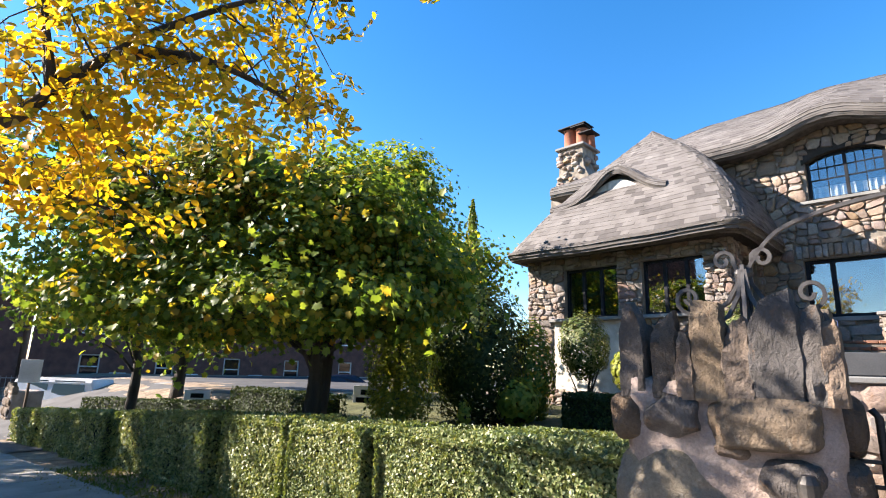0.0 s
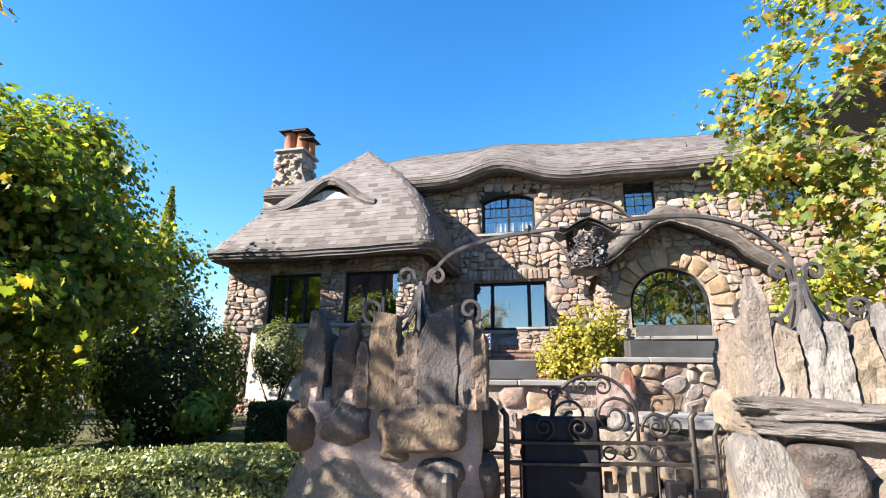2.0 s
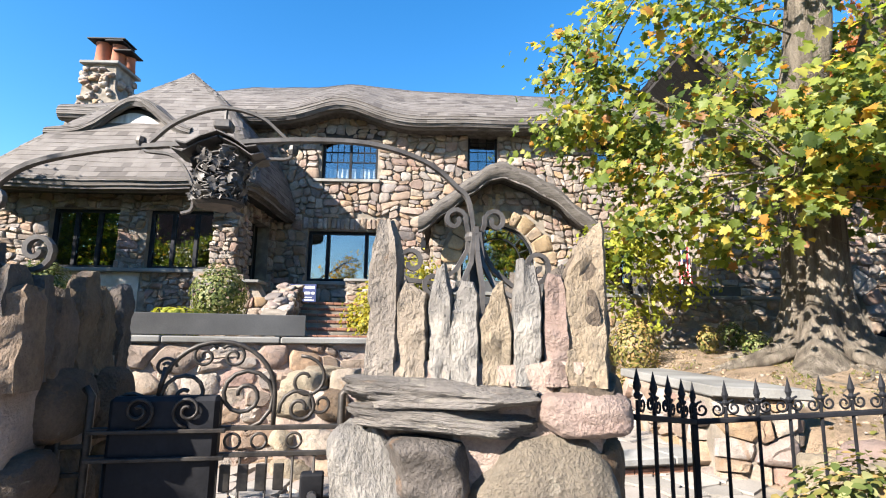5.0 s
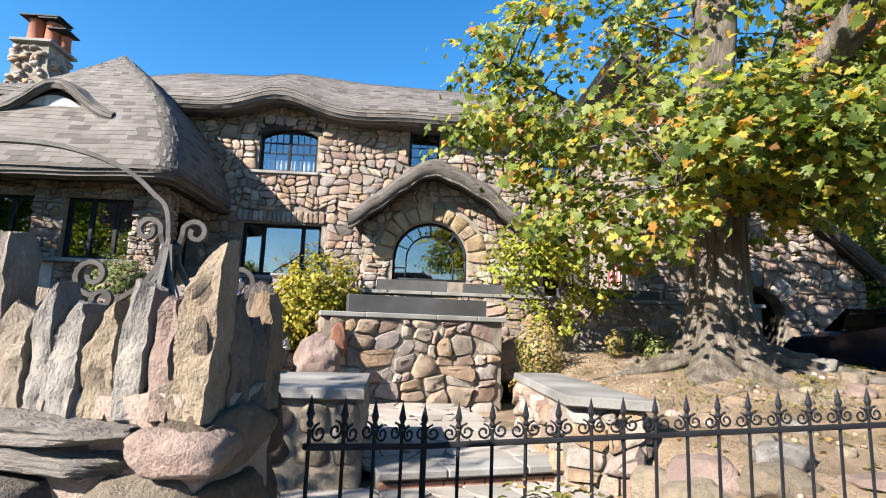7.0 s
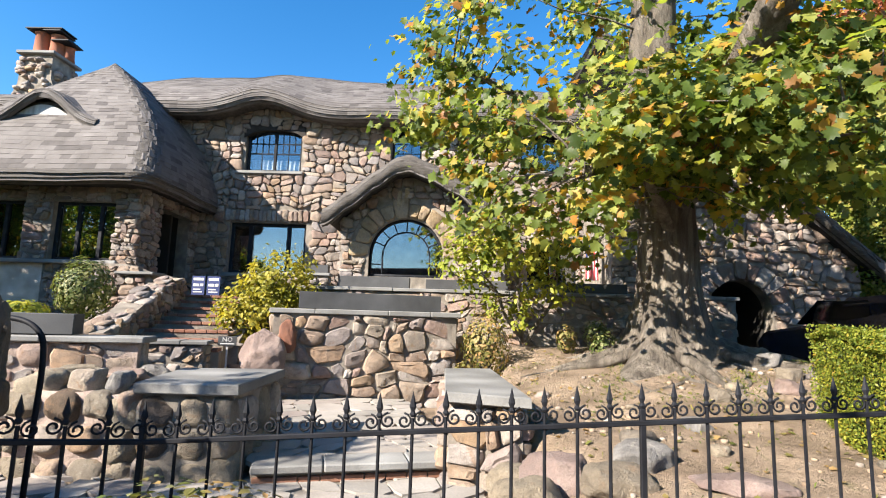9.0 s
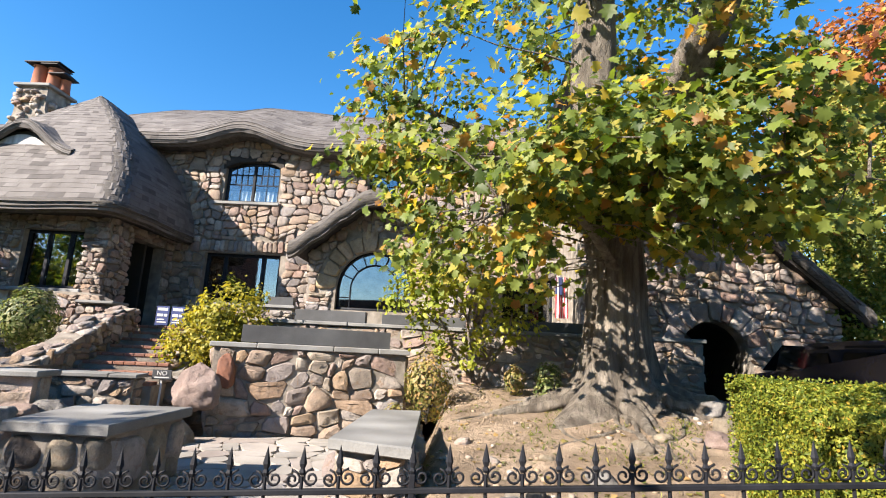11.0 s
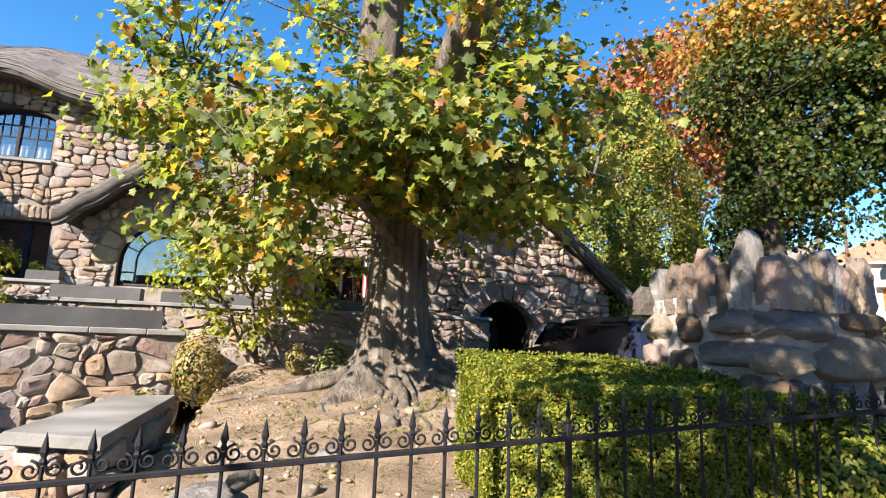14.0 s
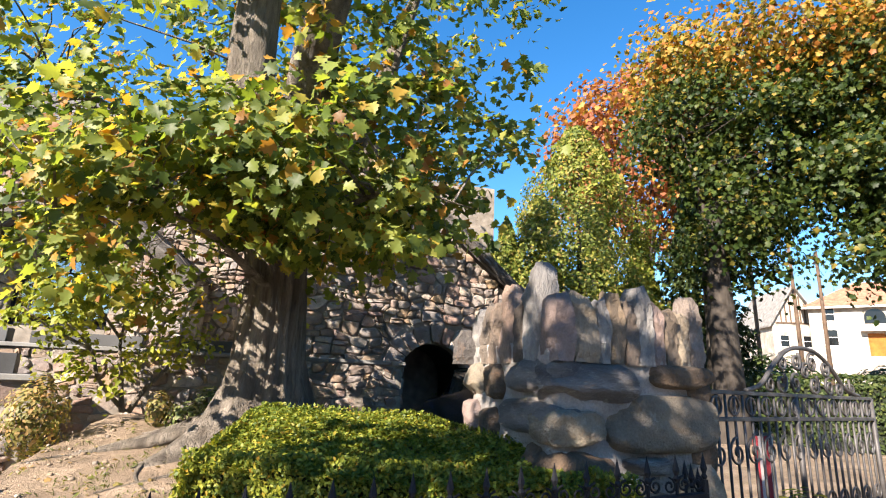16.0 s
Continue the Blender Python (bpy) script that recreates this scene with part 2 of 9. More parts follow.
M_BLUECLOTH = rough_surface("blue_cloth", [(0.3, (0.03, 0.05, 0.16)), (0.7, (0.05, 0.07, 0.2))], grain=6, bump=0.1, stain=0.1)
M_ROOFTILE = rough_surface("clay_roof_tile", [(0.3, (0.42, 0.17, 0.10)), (0.7, (0.52, 0.25, 0.15))], grain=9, bump=0.6, stain=0.3)
M_GREYROOF = rough_surface("grey_roofing", [(0.3, (0.26, 0.25, 0.23)), (0.7, (0.34, 0.33, 0.30))], grain=9, bump=0.4, stain=0.2)
M_BRICKWALL = rough_surface("dark_red_brickwork", [(0.3, (0.12, 0.055, 0.045)), (0.7, (0.19, 0.085, 0.065))], grain=6, bump=0.3, stain=0.3)
M_TIMBER = rough_surface("brown_timber", [(0.3, (0.10, 0.06, 0.035)), (0.7, (0.16, 0.10, 0.06))], grain=10, bump=0.3)
M_ORANGE = rough_surface("orange_painted_door", [(0.3, (0.42, 0.13, 0.015)), (0.7, (0.48, 0.16, 0.02))], grain=6, bump=0.1, stain=0.15)
M_CARBLUE = rough_surface("dark_blue_car_paint", [(0.3, (0.012, 0.016, 0.035)), (0.7, (0.016, 0.02, 0.045))], grain=2, bump=0.0, rough=0.15, stain=0.0)
M_CARWHITE = rough_surface("white_car_paint", [(0.3, (0.74, 0.75, 0.76)), (0.7, (0.78, 0.79, 0.8))], grain=2, bump=0.0, rough=0.2, stain=0.0)
M_RUBBER = rough_surface("tyre_rubber", [(0.3, (0.015, 0.015, 0.015)), (0.7, (0.025, 0.025, 0.025))], grain=9, bump=0.2, stain=0.1)
M_METAL = rough_surface("steel_grey", [(0.3, (0.35, 0.35, 0.36)), (0.7, (0.42, 0.42, 0.43))], grain=9, bump=0.05, rough=0.35, metal=0.8, stain=0.1)
M_TAIL = rough_surface("red_tail_lens", [(0.3, (0.45, 0.02, 0.02)), (0.7, (0.5, 0.03, 0.03))], grain=9, bump=0.0, rough=0.2, stain=0.0)
M_CURTAIN = rough_surface("white_curtain", [(0.3, (0.55, 0.55, 0.54)), (0.7, (0.68, 0.68, 0.66))], grain=6, bump=0.5, dist=0.02, stain=0.1, stretch=(6, 6, 0.3))
# near-black colour in place of the shade inside rooms, porch and tunnel
M_ROOMSHADE = rough_surface("interior_shade_dark", [(0.3, (0.025, 0.023, 0.02)), (0.7, (0.04, 0.036, 0.032))], grain=2, bump=0.1, stain=0.2)
M_LAWN = rough_surface("worn_lawn", [(0.32, (0.06, 0.075, 0.02)), (0.68, (0.13, 0.135, 0.045))], grain=5, bump=0.9, dist=0.05, stain=0.4, dark=(0.10, 0.07, 0.035))
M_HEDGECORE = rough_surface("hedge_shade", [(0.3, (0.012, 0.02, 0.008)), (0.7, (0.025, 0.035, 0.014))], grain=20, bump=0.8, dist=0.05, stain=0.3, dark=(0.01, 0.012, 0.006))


def glass(name, tint=(0.02, 0.03, 0.04), rough=0.02):
    """Window pane seen from outside: mostly the sky's reflection over a dim room."""
    m, t, b = material(name)
    out = t.nodes["Material Output"]
    lw = node(t, "ShaderNodeFresnel", IOR=1.52)
    gl = t.nodes.new("ShaderNodeBsdfGlossy")
    gl.inputs["Roughness"].default_value = rough
    tr = t.nodes.new("ShaderNodeBsdfTransparent")
    tr.inputs[0].default_value = (0.75, 0.8, 0.82, 1)
    ad = node(t, "ShaderNodeMath")
    ad.operation = 'MULTIPLY_ADD'
    t.links.new(lw.outputs[0], ad.inputs[0])
    ad.inputs[1].default_value = 1.0
    ad.inputs[2].default_value = 0.16
    mx = t.nodes.new("ShaderNodeMixShader")
    t.links.new(ad.outputs[0], mx.inputs[0])
    t.links.new(tr.outputs[0], mx.inputs[1])
    t.links.new(gl.outputs[0], mx.inputs[2])
    t.links.new(mx.outputs[0], out.inputs[0])
    return m


M_GLASS = glass("window_glass")

# leaves
GREEN_YELLOW = [(0.0, (0.06, 0.10, 0.02)), (0.35, (0.11, 0.155, 0.03)), (0.6, (0.20, 0.22, 0.04)), (0.8, (0.33, 0.30, 0.04)), (0.93, (0.42, 0.27, 0.03)), (1.0, (0.38, 0.15, 0.03))]
M_OAK = foliage("turning_tree_leaf", [(0.0, (0.05, 0.085, 0.02)), (0.3, (0.13, 0.18, 0.04)), (0.6, (0.25, 0.31, 0.075)), (0.8, (0.35, 0.36, 0.095)), (0.88, (0.48, 0.37, 0.07)), (0.955, (0.46, 0.23, 0.055)), (1.0, (0.26, 0.12, 0.05))], trans=0.55, rough=0.5, spec=0.3)
M_MAPLE = foliage("dark_green_maple_leaf", [(0.0, (0.07, 0.13, 0.028)), (0.45, (0.155, 0.225, 0.045)), (0.78, (0.27, 0.32, 0.06)), (0.93, (0.36, 0.32, 0.055)), (1.0, (0.5, 0.31, 0.05))], trans=0.55, rough=0.5, spec=0.3)
M_MAPLE_Y = foliage("yellowing_maple_leaf", [(0.0, (0.07, 0.11, 0.02)), (0.4, (0.13, 0.16, 0.03)), (0.75, (0.28, 0.25, 0.04)), (1.0, (0.42, 0.24, 0.05))], trans=0.35)
M_LIMECON = foliage("yellow_green_conifer_spray", [(0.0, (0.06, 0.095, 0.018)), (0.5, (0.165, 0.2, 0.035)), (0.85, (0.29, 0.29, 0.06)), (1.0, (0.36, 0.25, 0.09))], trans=0.3)
M_ORANGELEAF = foliage("orange_turning_leaf", [(0.0, (0.12, 0.15, 0.03)), (0.4, (0.34, 0.24, 0.05)), (0.8, (0.46, 0.24, 0.05)), (1.0, (0.42, 0.13, 0.05))], trans=0.4)
M_DARKLEAF = foliage("deep_green_leaf", [(0.0, (0.016, 0.032, 0.009)), (0.5, (0.038, 0.066, 0.016)), (0.85, (0.085, 0.115, 0.025)), (1.0, (0.24, 0.18, 0.04))], trans=0.35)
M_GOLD = foliage("golden_leaflet", [(0.0, (0.20, 0.22, 0.03)), (0.2, (0.42, 0.30, 0.02)), (0.6, (0.62, 0.38, 0.02)), (0.85, (0.66, 0.42, 0.04)), (1.0, (0.55, 0.25, 0.03))], trans=0.5)
M_HEDGE = foliage("privet_leaf", [(0.0, (0.08, 0.12, 0.04)), (0.5, (0.21, 0.26, 0.1)), (0.85, (0.33, 0.36, 0.16)), (1.0, (0.36, 0.35, 0.16))], trans=0.25, rough=0.45, spec=0.45)
M_YEWHEDGE = foliage("yellow_green_yew", [(0.0, (0.055, 0.09, 0.014)), (0.5, (0.15, 0.185, 0.027)), (0.9, (0.29, 0.295, 0.042)), (1.0, (0.30, 0.19, 0.03))], trans=0.25)
M_GOLDBUSH = foliage("golden_shrub_leaf", [(0.0, (0.14, 0.15, 0.03)), (0.5, (0.32, 0.3, 0.05)), (1.0, (0.46, 0.39, 0.075))], trans=0.4)
M_LIME = foliage("lime_shrub_leaf", [(0.0, (0.16, 0.20, 0.03)), (0.6, (0.34, 0.36, 0.05)), (1.0, (0.46, 0.42, 0.08))], trans=0.35)
M_CONIFER = foliage("conifer_spray", [(0.0, (0.022, 0.04, 0.014)), (0.6, (0.045, 0.07, 0.022)), (1.0, (0.09, 0.11, 0.03))], trans=0.15, rough=0.6)
M_CONIFER_L = foliage("light_conifer_spray", [(0.0, (0.10, 0.14, 0.025)), (0.6, (0.22, 0.25, 0.04)), (1.0, (0.36, 0.34, 0.06))], trans=0.3)
M_RUSSET = foliage("russet_leaf", [(0.0, (0.24, 0.08, 0.05)), (0.5, (0.36, 0.13, 0.06)), (0.85, (0.45, 0.22, 0.06)), (1.0, (0.40, 0.30, 0.07))], trans=0.35)
M_SHRUB = foliage("variegated_shrub_leaf", [(0.0, (0.05, 0.08, 0.02)), (0.5, (0.12, 0.15, 0.05)), (1.0, (0.30, 0.30, 0.15))], trans=0.25)
M_DRY = foliage("browning_shrub_leaf", [(0.0, (0.10, 0.12, 0.03)), (0.5, (0.22, 0.19, 0.07)), (1.0, (0.40, 0.25, 0.12))], trans=0.25)
M_GRASS = foliage("grass_blade", [(0.0, (0.08, 0.11, 0.02)), (0.6, (0.15, 0.17, 0.035)), (1.0, (0.26, 0.23, 0.06))], trans=0.25)

# ---- building kit ----
rng = np.random.default_rng(7)


class Geo:
    """Collects verts and faces for one mesh."""

    def __init__(self):
        self.v, self.f = [], []

    def add(self, v, f, m=None):
        o = len(self.v)
        if m is not None:
            v = [tuple(m @ Vector(p)) for p in v]
        self.v += [tuple(p) for p in v]
        self.f += [tuple(i + o for i in q) for q in f]
        return self

    def box(self, lo, hi, c=0.012, m=None):
        """A box with chamfered edges."""
        lo, hi = np.array(lo, float), np.array(hi, float)
        c = min(c, 0.3 * float((hi - lo).min()))
        idx, v, f = {}, [], []
        for sx in (0, 1):
            for sy in (0, 1):
                for sz in (0, 1):
                    for ax in range(3):
                        p = []
                        for k, s in enumerate((sx, sy, sz)):
                            e = hi[k] if s else lo[k]
                            p.append(e if k == ax else e + (-c if s else c))
                        idx[(sx, sy, sz, ax)] = len(v)
                        v.append(p)
        for ax in range(3):
            a, b = [k for k in range(3) if k != ax]
            for s in (0, 1):
                q = []
                for i, j in ((0, 0), (1, 0), (1, 1), (0, 1)):
                    k = [0, 0, 0]
                    k[ax], k[a], k[b] = s, i, j
                    q.append(idx[(*k, ax)])
                f.append(q)
            for i in (0, 1):
                for j in (0, 1):
                    k0, k1 = [0, 0, 0], [0, 0, 0]
                    k0[a] = k1[a] = i
                    k0[b] = k1[b] = j
                    k1[ax] = 1
                    f.append([idx[(*k0, a)], idx[(*k1, a)], idx[(*k1, b)], idx[(*k0, b)]])
        for sx in (0, 1):
            for sy in (0, 1):
                for sz in (0, 1):
                    f.append([idx[(sx, sy, sz, k)] for k in range(3)])
        return self.add(v, f, m)

    def tube(self, pts, r, n=6, m=None, cap=True):
        pts = [Vector(p) for p in pts]
        rs = r if isinstance(r, (list, tuple, np.ndarray)) else [r] * len(pts)
        v, f = [], []
        ref = None
        for i, p in enumerate(pts):
            d = (pts[min(i + 1, len(pts) - 1)] - pts[max(i - 1, 0)])
            d = d.normalized() if d.length > 1e-9 else Vector((0, 0, 1))
            if ref is None:
                ref = d.orthogonal().normalized()
            a = (ref - d * ref.dot(d))
            a = a.normalized() if a.length > 1e-6 else d.orthogonal().normalized()
            ref = a
            b = d.cross(a)
            for k in range(n):
                w = 2 * math.pi * k / n
                v.append(p + (a * math.cos(w) + b * math.sin(w)) * rs[i])
        for i in range(len(pts) - 1):
            for k in range(n):
                f.append((i * n + k, i * n + (k + 1) % n, (i + 1) * n + (k + 1) % n, (i + 1) * n + k))
        if cap:
            f.append(tuple(range(n))[::-1])
            f.append(tuple((len(pts) - 1) * n + k for k in range(n)))
        return self.add(v, f, m)

    def lathe(self, prof, n=12, m=None):
        v, f = [], []
        for r, z in prof:
            for k in range(n):
                w = 2 * math.pi * k / n
                v.append((r * math.cos(w), r * math.sin(w), z))
        for i in range(len(prof) - 1):
            for k in range(n):
                f.append((i * n + k, i * n + (k + 1) % n, (i + 1) * n + (k + 1) % n, (i + 1) * n + k))
        f.append(tuple(range(n))[::-1])
        f.append(tuple((len(prof) - 1) * n + k for k in range(n)))
        return self.add(v, f, m)

    def prism(self, poly, y0, y1, m=None):
        """A polygon in x and z, pushed from y0 to y1."""
        n = len(poly)
        v = [(x, y0, z) for x, z in poly] + [(x, y1, z) for x, z in poly]
        f = [tuple(range(n)), tuple(range(2 * n - 1, n - 1, -1))]
        f += [(i, (i + 1) % n, n + (i + 1) % n, n + i) for i in range(n)]
        return self.add(v, f, m)

    def grid(self, fn, na, nb):
        v = [fn(a / na, b / nb) for b in range(nb + 1) for a in range(na + 1)]
        f = [(b * (na + 1) + a, b * (na + 1) + a + 1, (b + 1) * (na + 1) + a + 1, (b + 1) * (na + 1) + a) for b in range(nb) for a in range(na)]
        return self.add(v, f)


def mesh_of(name, v, f, mat, smooth=False, crease=0):
    me = bpy.data.meshes.new(name)
    me.from_pydata([tuple(p) for p in v], [], [tuple(q) for q in f])
    me.materials.append(mat)
    if smooth:
        me.shade_smooth()
        if crease:
            me.set_sharp_from_angle(angle=radians(crease))
    me.update()
    return me


def part(name, geo, mat, parent=None, label="", smooth=False, m=None, mend=True):
    """Links a Geo as one mesh object under a thing or a part."""
    me = mesh_of(name, geo.v, geo.f, mat, smooth)
    if mend:
        bm = bmesh.new()
        bm.from_mesh(me)
        bmesh.ops.recalc_face_normals(bm, faces=bm.faces)
        bm.to_mesh(me)
        bm.free()
    ob = new(name, me)
    if parent is not None:
        ob.parent = parent
    if m is not None:
        ob.matrix_basis = m
    if label:
        tagged(ob, label)
    return ob


def thing(name, m, label, category, group="", kind=""):
    ob = new(name)
    ob.matrix_basis = m
    ob.empty_display_size = 0.2
    return tagged(ob, label, category, group, kind)


def smooth01(x):
    x = min(1.0, max(0.0, x))
    return x * x * (3 - 2 * x)


def lerp(a, b, t):
    return a + (b - a) * t


def table(x, pts):
    """Piecewise smooth interpolation of (x, value) rows."""
    if x <= pts[0][0]:
        return pts[0][1]
    for (x0, y0), (x1, y1) in zip(pts, pts[1:]):
        if x <= x1:
            return lerp(y0, y1, smooth01((x - x0) / (x1 - x0)) * 0.5 + (x - x0) / (x1 - x0) * 0.5)
    return pts[-1][1]


def spline(pts, n=8):
    """Catmull-Rom through points."""
    P = [Vector(p) for p in pts]
    P = [P[0] * 2 - P[1]] + P + [P[-1] * 2 - P[-2]]
    out = []
    for i in range(1, len(P) - 2):
        for k in range(n):
            t = k / n
            a, b, c, d = P[i - 1], P[i], P[i + 1], P[i + 2]
            out.append(0.5 * ((2 * b) + (c - a) * t + (2 * a - 5 * b + 4 * c - d) * t * t + (3 * b - a - 3 * c + d) * t ** 3))
    out.append(P[-2])
    return out


def scroll(cx, cz, r0, r1, a0, turns, n=22, y=0.0):
    """A flat spiral in x and z, from radius r0 in to r1."""
    return [(cx + lerp(r0, r1, (k / n) ** 0.8) * math.cos(a0 + 2 * math.pi * turns * k / n), y,
             cz + lerp(r0, r1, (k / n) ** 0.8) * math.sin(a0 + 2 * math.pi * turns * k / n)) for k in range(n + 1)]


# ---- rock and wall kit ----
def rock_geo(size, seed, n=6, power=3.2, rough=0.07, taper=0.0, lean=0.0, freq=1.6, point=1.6, strata=0.0, chips=9, limit=(0.72, 0.98)):
    """A worn stone: a rounded block with uneven faces; taper draws its top to a point."""
    g = Geo()
    idx, v, f = {}, [], []
    off = Vector((seed * 3.17, seed * 1.31, seed * 7.7))
    rc = random.Random(seed * 13 + 5)
    cuts = []
    for _ in range(chips):
        c = Vector((rc.gauss(0, 1), rc.gauss(0, 0.8), rc.gauss(0, 0.8))).normalized()
        cuts.append((c, rc.uniform(*limit)))
    if taper > 0:
        for s in (-1, 1):
            c = Vector((s * rc.uniform(0.5, 1.0), rc.uniform(-.3, .3), rc.uniform(0.5, 0.9))).normalized()
            cuts.append((c, rc.uniform(0.78, 0.98)))
        c = Vector((rc.uniform(-.4, .4), -rc.uniform(0.3, 0.8), 0.8)).normalized()
        cuts.append((c, rc.uniform(0.85, 1.0)))

    def vert(p):
        key = tuple(round(c, 4) for c in p)
        if key not in idx:
            l = (abs(p[0]) ** power + abs(p[1]) ** power + abs(p[2]) ** power) ** (1 / power)
            q = Vector(p) / l
            for c, lim in cuts:
                over = q.dot(c) - lim
                if over > 0:
                    q = q - c * over
            d = noise.noise(q * freq + off) * 1.0 + noise.noise(q * freq * 2.7 + off) * 0.45 + noise.noise(q * freq * 6 + off) * 0.28 + (noise.noise(q * freq * 13 + off) * 0.16 if n > 8 else 0)
            if strata:
                d += strata * (noise.noise(Vector((q.x * 0.8, q.y * 0.8, q.z * 9 + seed))) + 0.6 * noise.noise(Vector((q.x * 2, q.y, q.z * 22 + seed))))
            q = q * (1 + rough * d)
            if taper:
                h = max(0.0, (q.z + 0.15) / 1.15)
                k = 1 - taper * h ** point
                q.x, q.y = q.x * k + lean * h, q.y * max(0.25, k)
            idx[key] = len(v)
            v.append((q.x * size[0] / 2, q.y * size[1] / 2, q.z * size[2] / 2))
        return idx[key]
    for ax in range(3):
        for s in (-1, 1):
            for i in range(n):
                for j in range(n):
                    q = []
                    for a, b in ((i, j), (i + 1, j), (i + 1, j + 1), (i, j + 1)):
                        p = [0, 0, 0]
                        p[ax] = s
                        p[(ax + 1) % 3] = -1 + 2 * a / n
                        p[(ax + 2) % 3] = -1 + 2 * b / n
                        q.append(vert(p))
                    f.append(q if s > 0 else q[::-1])
    return g.add(v, f)


def clip_half(poly, nx, nz, c):
    """Keeps the part of a convex polygon where nx*x + nz*z <= c."""
    out = []
    for i in range(len(poly)):
        p, q = poly[i], poly[(i + 1) % len(poly)]
        dp, dq = nx * p[0] + nz * p[1] - c, nx * q[0] + nz * q[1] - c
        if dp <= 0:
            out.append(p)
        if (dp < 0 < dq) or (dq < 0 < dp):
            t = dp / (dp - dq)
            out.append((p[0] + (q[0] - p[0]) * t, p[1] + (q[1] - p[1]) * t))
    return out


def rubble_cells(x0, x1, z0, z1, sx, sz, seed, rects=(), discs=(), keep=None, thin=0.2):
    """Irregular stones over a rectangle, split again and again, cut back round openings: polygons in x and z."""
    r = random.Random(seed)
    boxes, todo = [], []
    # uneven blocks side by side, so that no joint runs through
    z = z0
    while z < z1 - 1e-6:
        h = min(z1 - z, sz * r.uniform(2.2, 3.6))
        if z1 - z - h < sz:
            h = z1 - z
        x = x0
        while x < x1 - 1e-6:
            w = min(x1 - x, sx * r.uniform(1.6, 3.2))
            if x1 - x - w < sx * 0.7:
                w = x1 - x
            todo.append((x, x + w, z, z + h))
            x += w
        z += h
    while todo:
        a, b, c, d = todo.pop()
        w, h = b - a, d - c
        if w < sx * r.uniform(0.75, 1.75) and h < sz * r.uniform(0.8, 1.75):
            boxes.append((a, b, c, d))
        elif w / sx > h / sz * r.uniform(0.8, 1.25):
            m = lerp(a, b, r.uniform(0.3, 0.7))
            todo += [(a, m, c, d), (m, b, c, d)]
        else:
            m = lerp(c, d, r.uniform(0.3, 0.7))
            todo += [(a, b, c, m), (a, b, m, d)]

    def warp(x, z):
        p = Vector((x / sx * 0.55, z / sz * 0.5, seed * 3.3))
        q = p * 2.3 + Vector((9, 4, 1))
        return (x + sx * (0.5 * noise.noise(p) + 0.2 * noise.noise(q)), z + sz * (0.72 * noise.noise(p + Vector((31, 7, 5))) + 0.2 * noise.noise(q + Vector((3, 17, 2)))))
    cells = []
    for a, b, c, d in boxes:
        ch = 0.4 * min(b - a, d - c)
        pts = []
        for (px, pz), (ux, uz), (vx, vz) in (((a, c), (0, 1), (1, 0)), ((b, c), (-1, 0), (0, 1)), ((b, d), (0, -1), (-1, 0)), ((a, d), (1, 0), (0, -1))):
            e, f = ch * r.uniform(0.2, 1.05), ch * r.uniform(0.2, 1.05)
            pts += [(px + ux * e, pz + uz * e), (px + vx * f, pz + vz * f)]
        poly = [warp(*p) for p in pts]
        px, pz = sum(p[0] for p in poly) / 8, sum(p[1] for p in poly) / 8
        if not (x0 <= px <= x1 and z0 <= pz <= z1):
            continue
        if any(i <= px <= j and k <= pz <= l for i, j, k, l in rects) or any((px - i) ** 2 + (pz - j) ** 2 < rr * rr and pz > lo for i, j, rr, lo in discs):
            continue
        if keep and not keep(px, pz):
            continue
        for nx, nz, e in ((-1, 0, -x0), (1, 0, x1), (0, -1, -z0), (0, 1, z1)):
            poly = clip_half(poly, nx, nz, e) if len(poly) > 2 else poly
        for i, j, k, l in rects:
            if len(poly) > 2 and any(i < x < j and k < zz < l for x, zz in poly + [((poly[n][0] + poly[n - 1][0]) / 2, (poly[n][1] + poly[n - 1][1]) / 2) for n in range(len(poly))]):
                side = max((i - px, (1, 0, i)), (px - j, (-1, 0, -j)), (k - pz, (0, 1, k)), (pz - l, (0, -1, -l)))[1]
                poly = clip_half(poly, *side)
        for i, j, rr, lo in discs:
            if len(poly) > 2 and any((x - i) ** 2 + (zz - j) ** 2 < rr * rr and zz > lo for x, zz in poly):
                dx, dz = px - i, pz - j
                l = math.hypot(dx, dz)
                poly = clip_half(poly, -dx / l, -dz / l, -(rr + (i * dx + j * dz) / l))
        if len(poly) > 2:
            area = abs(sum(poly[j][0] * poly[j - 1][1] - poly[j - 1][0] * poly[j][1] for j in range(len(poly)))) / 2
            if area > 0.08 * sx * sz:
                cells.append(poly)
    return cells


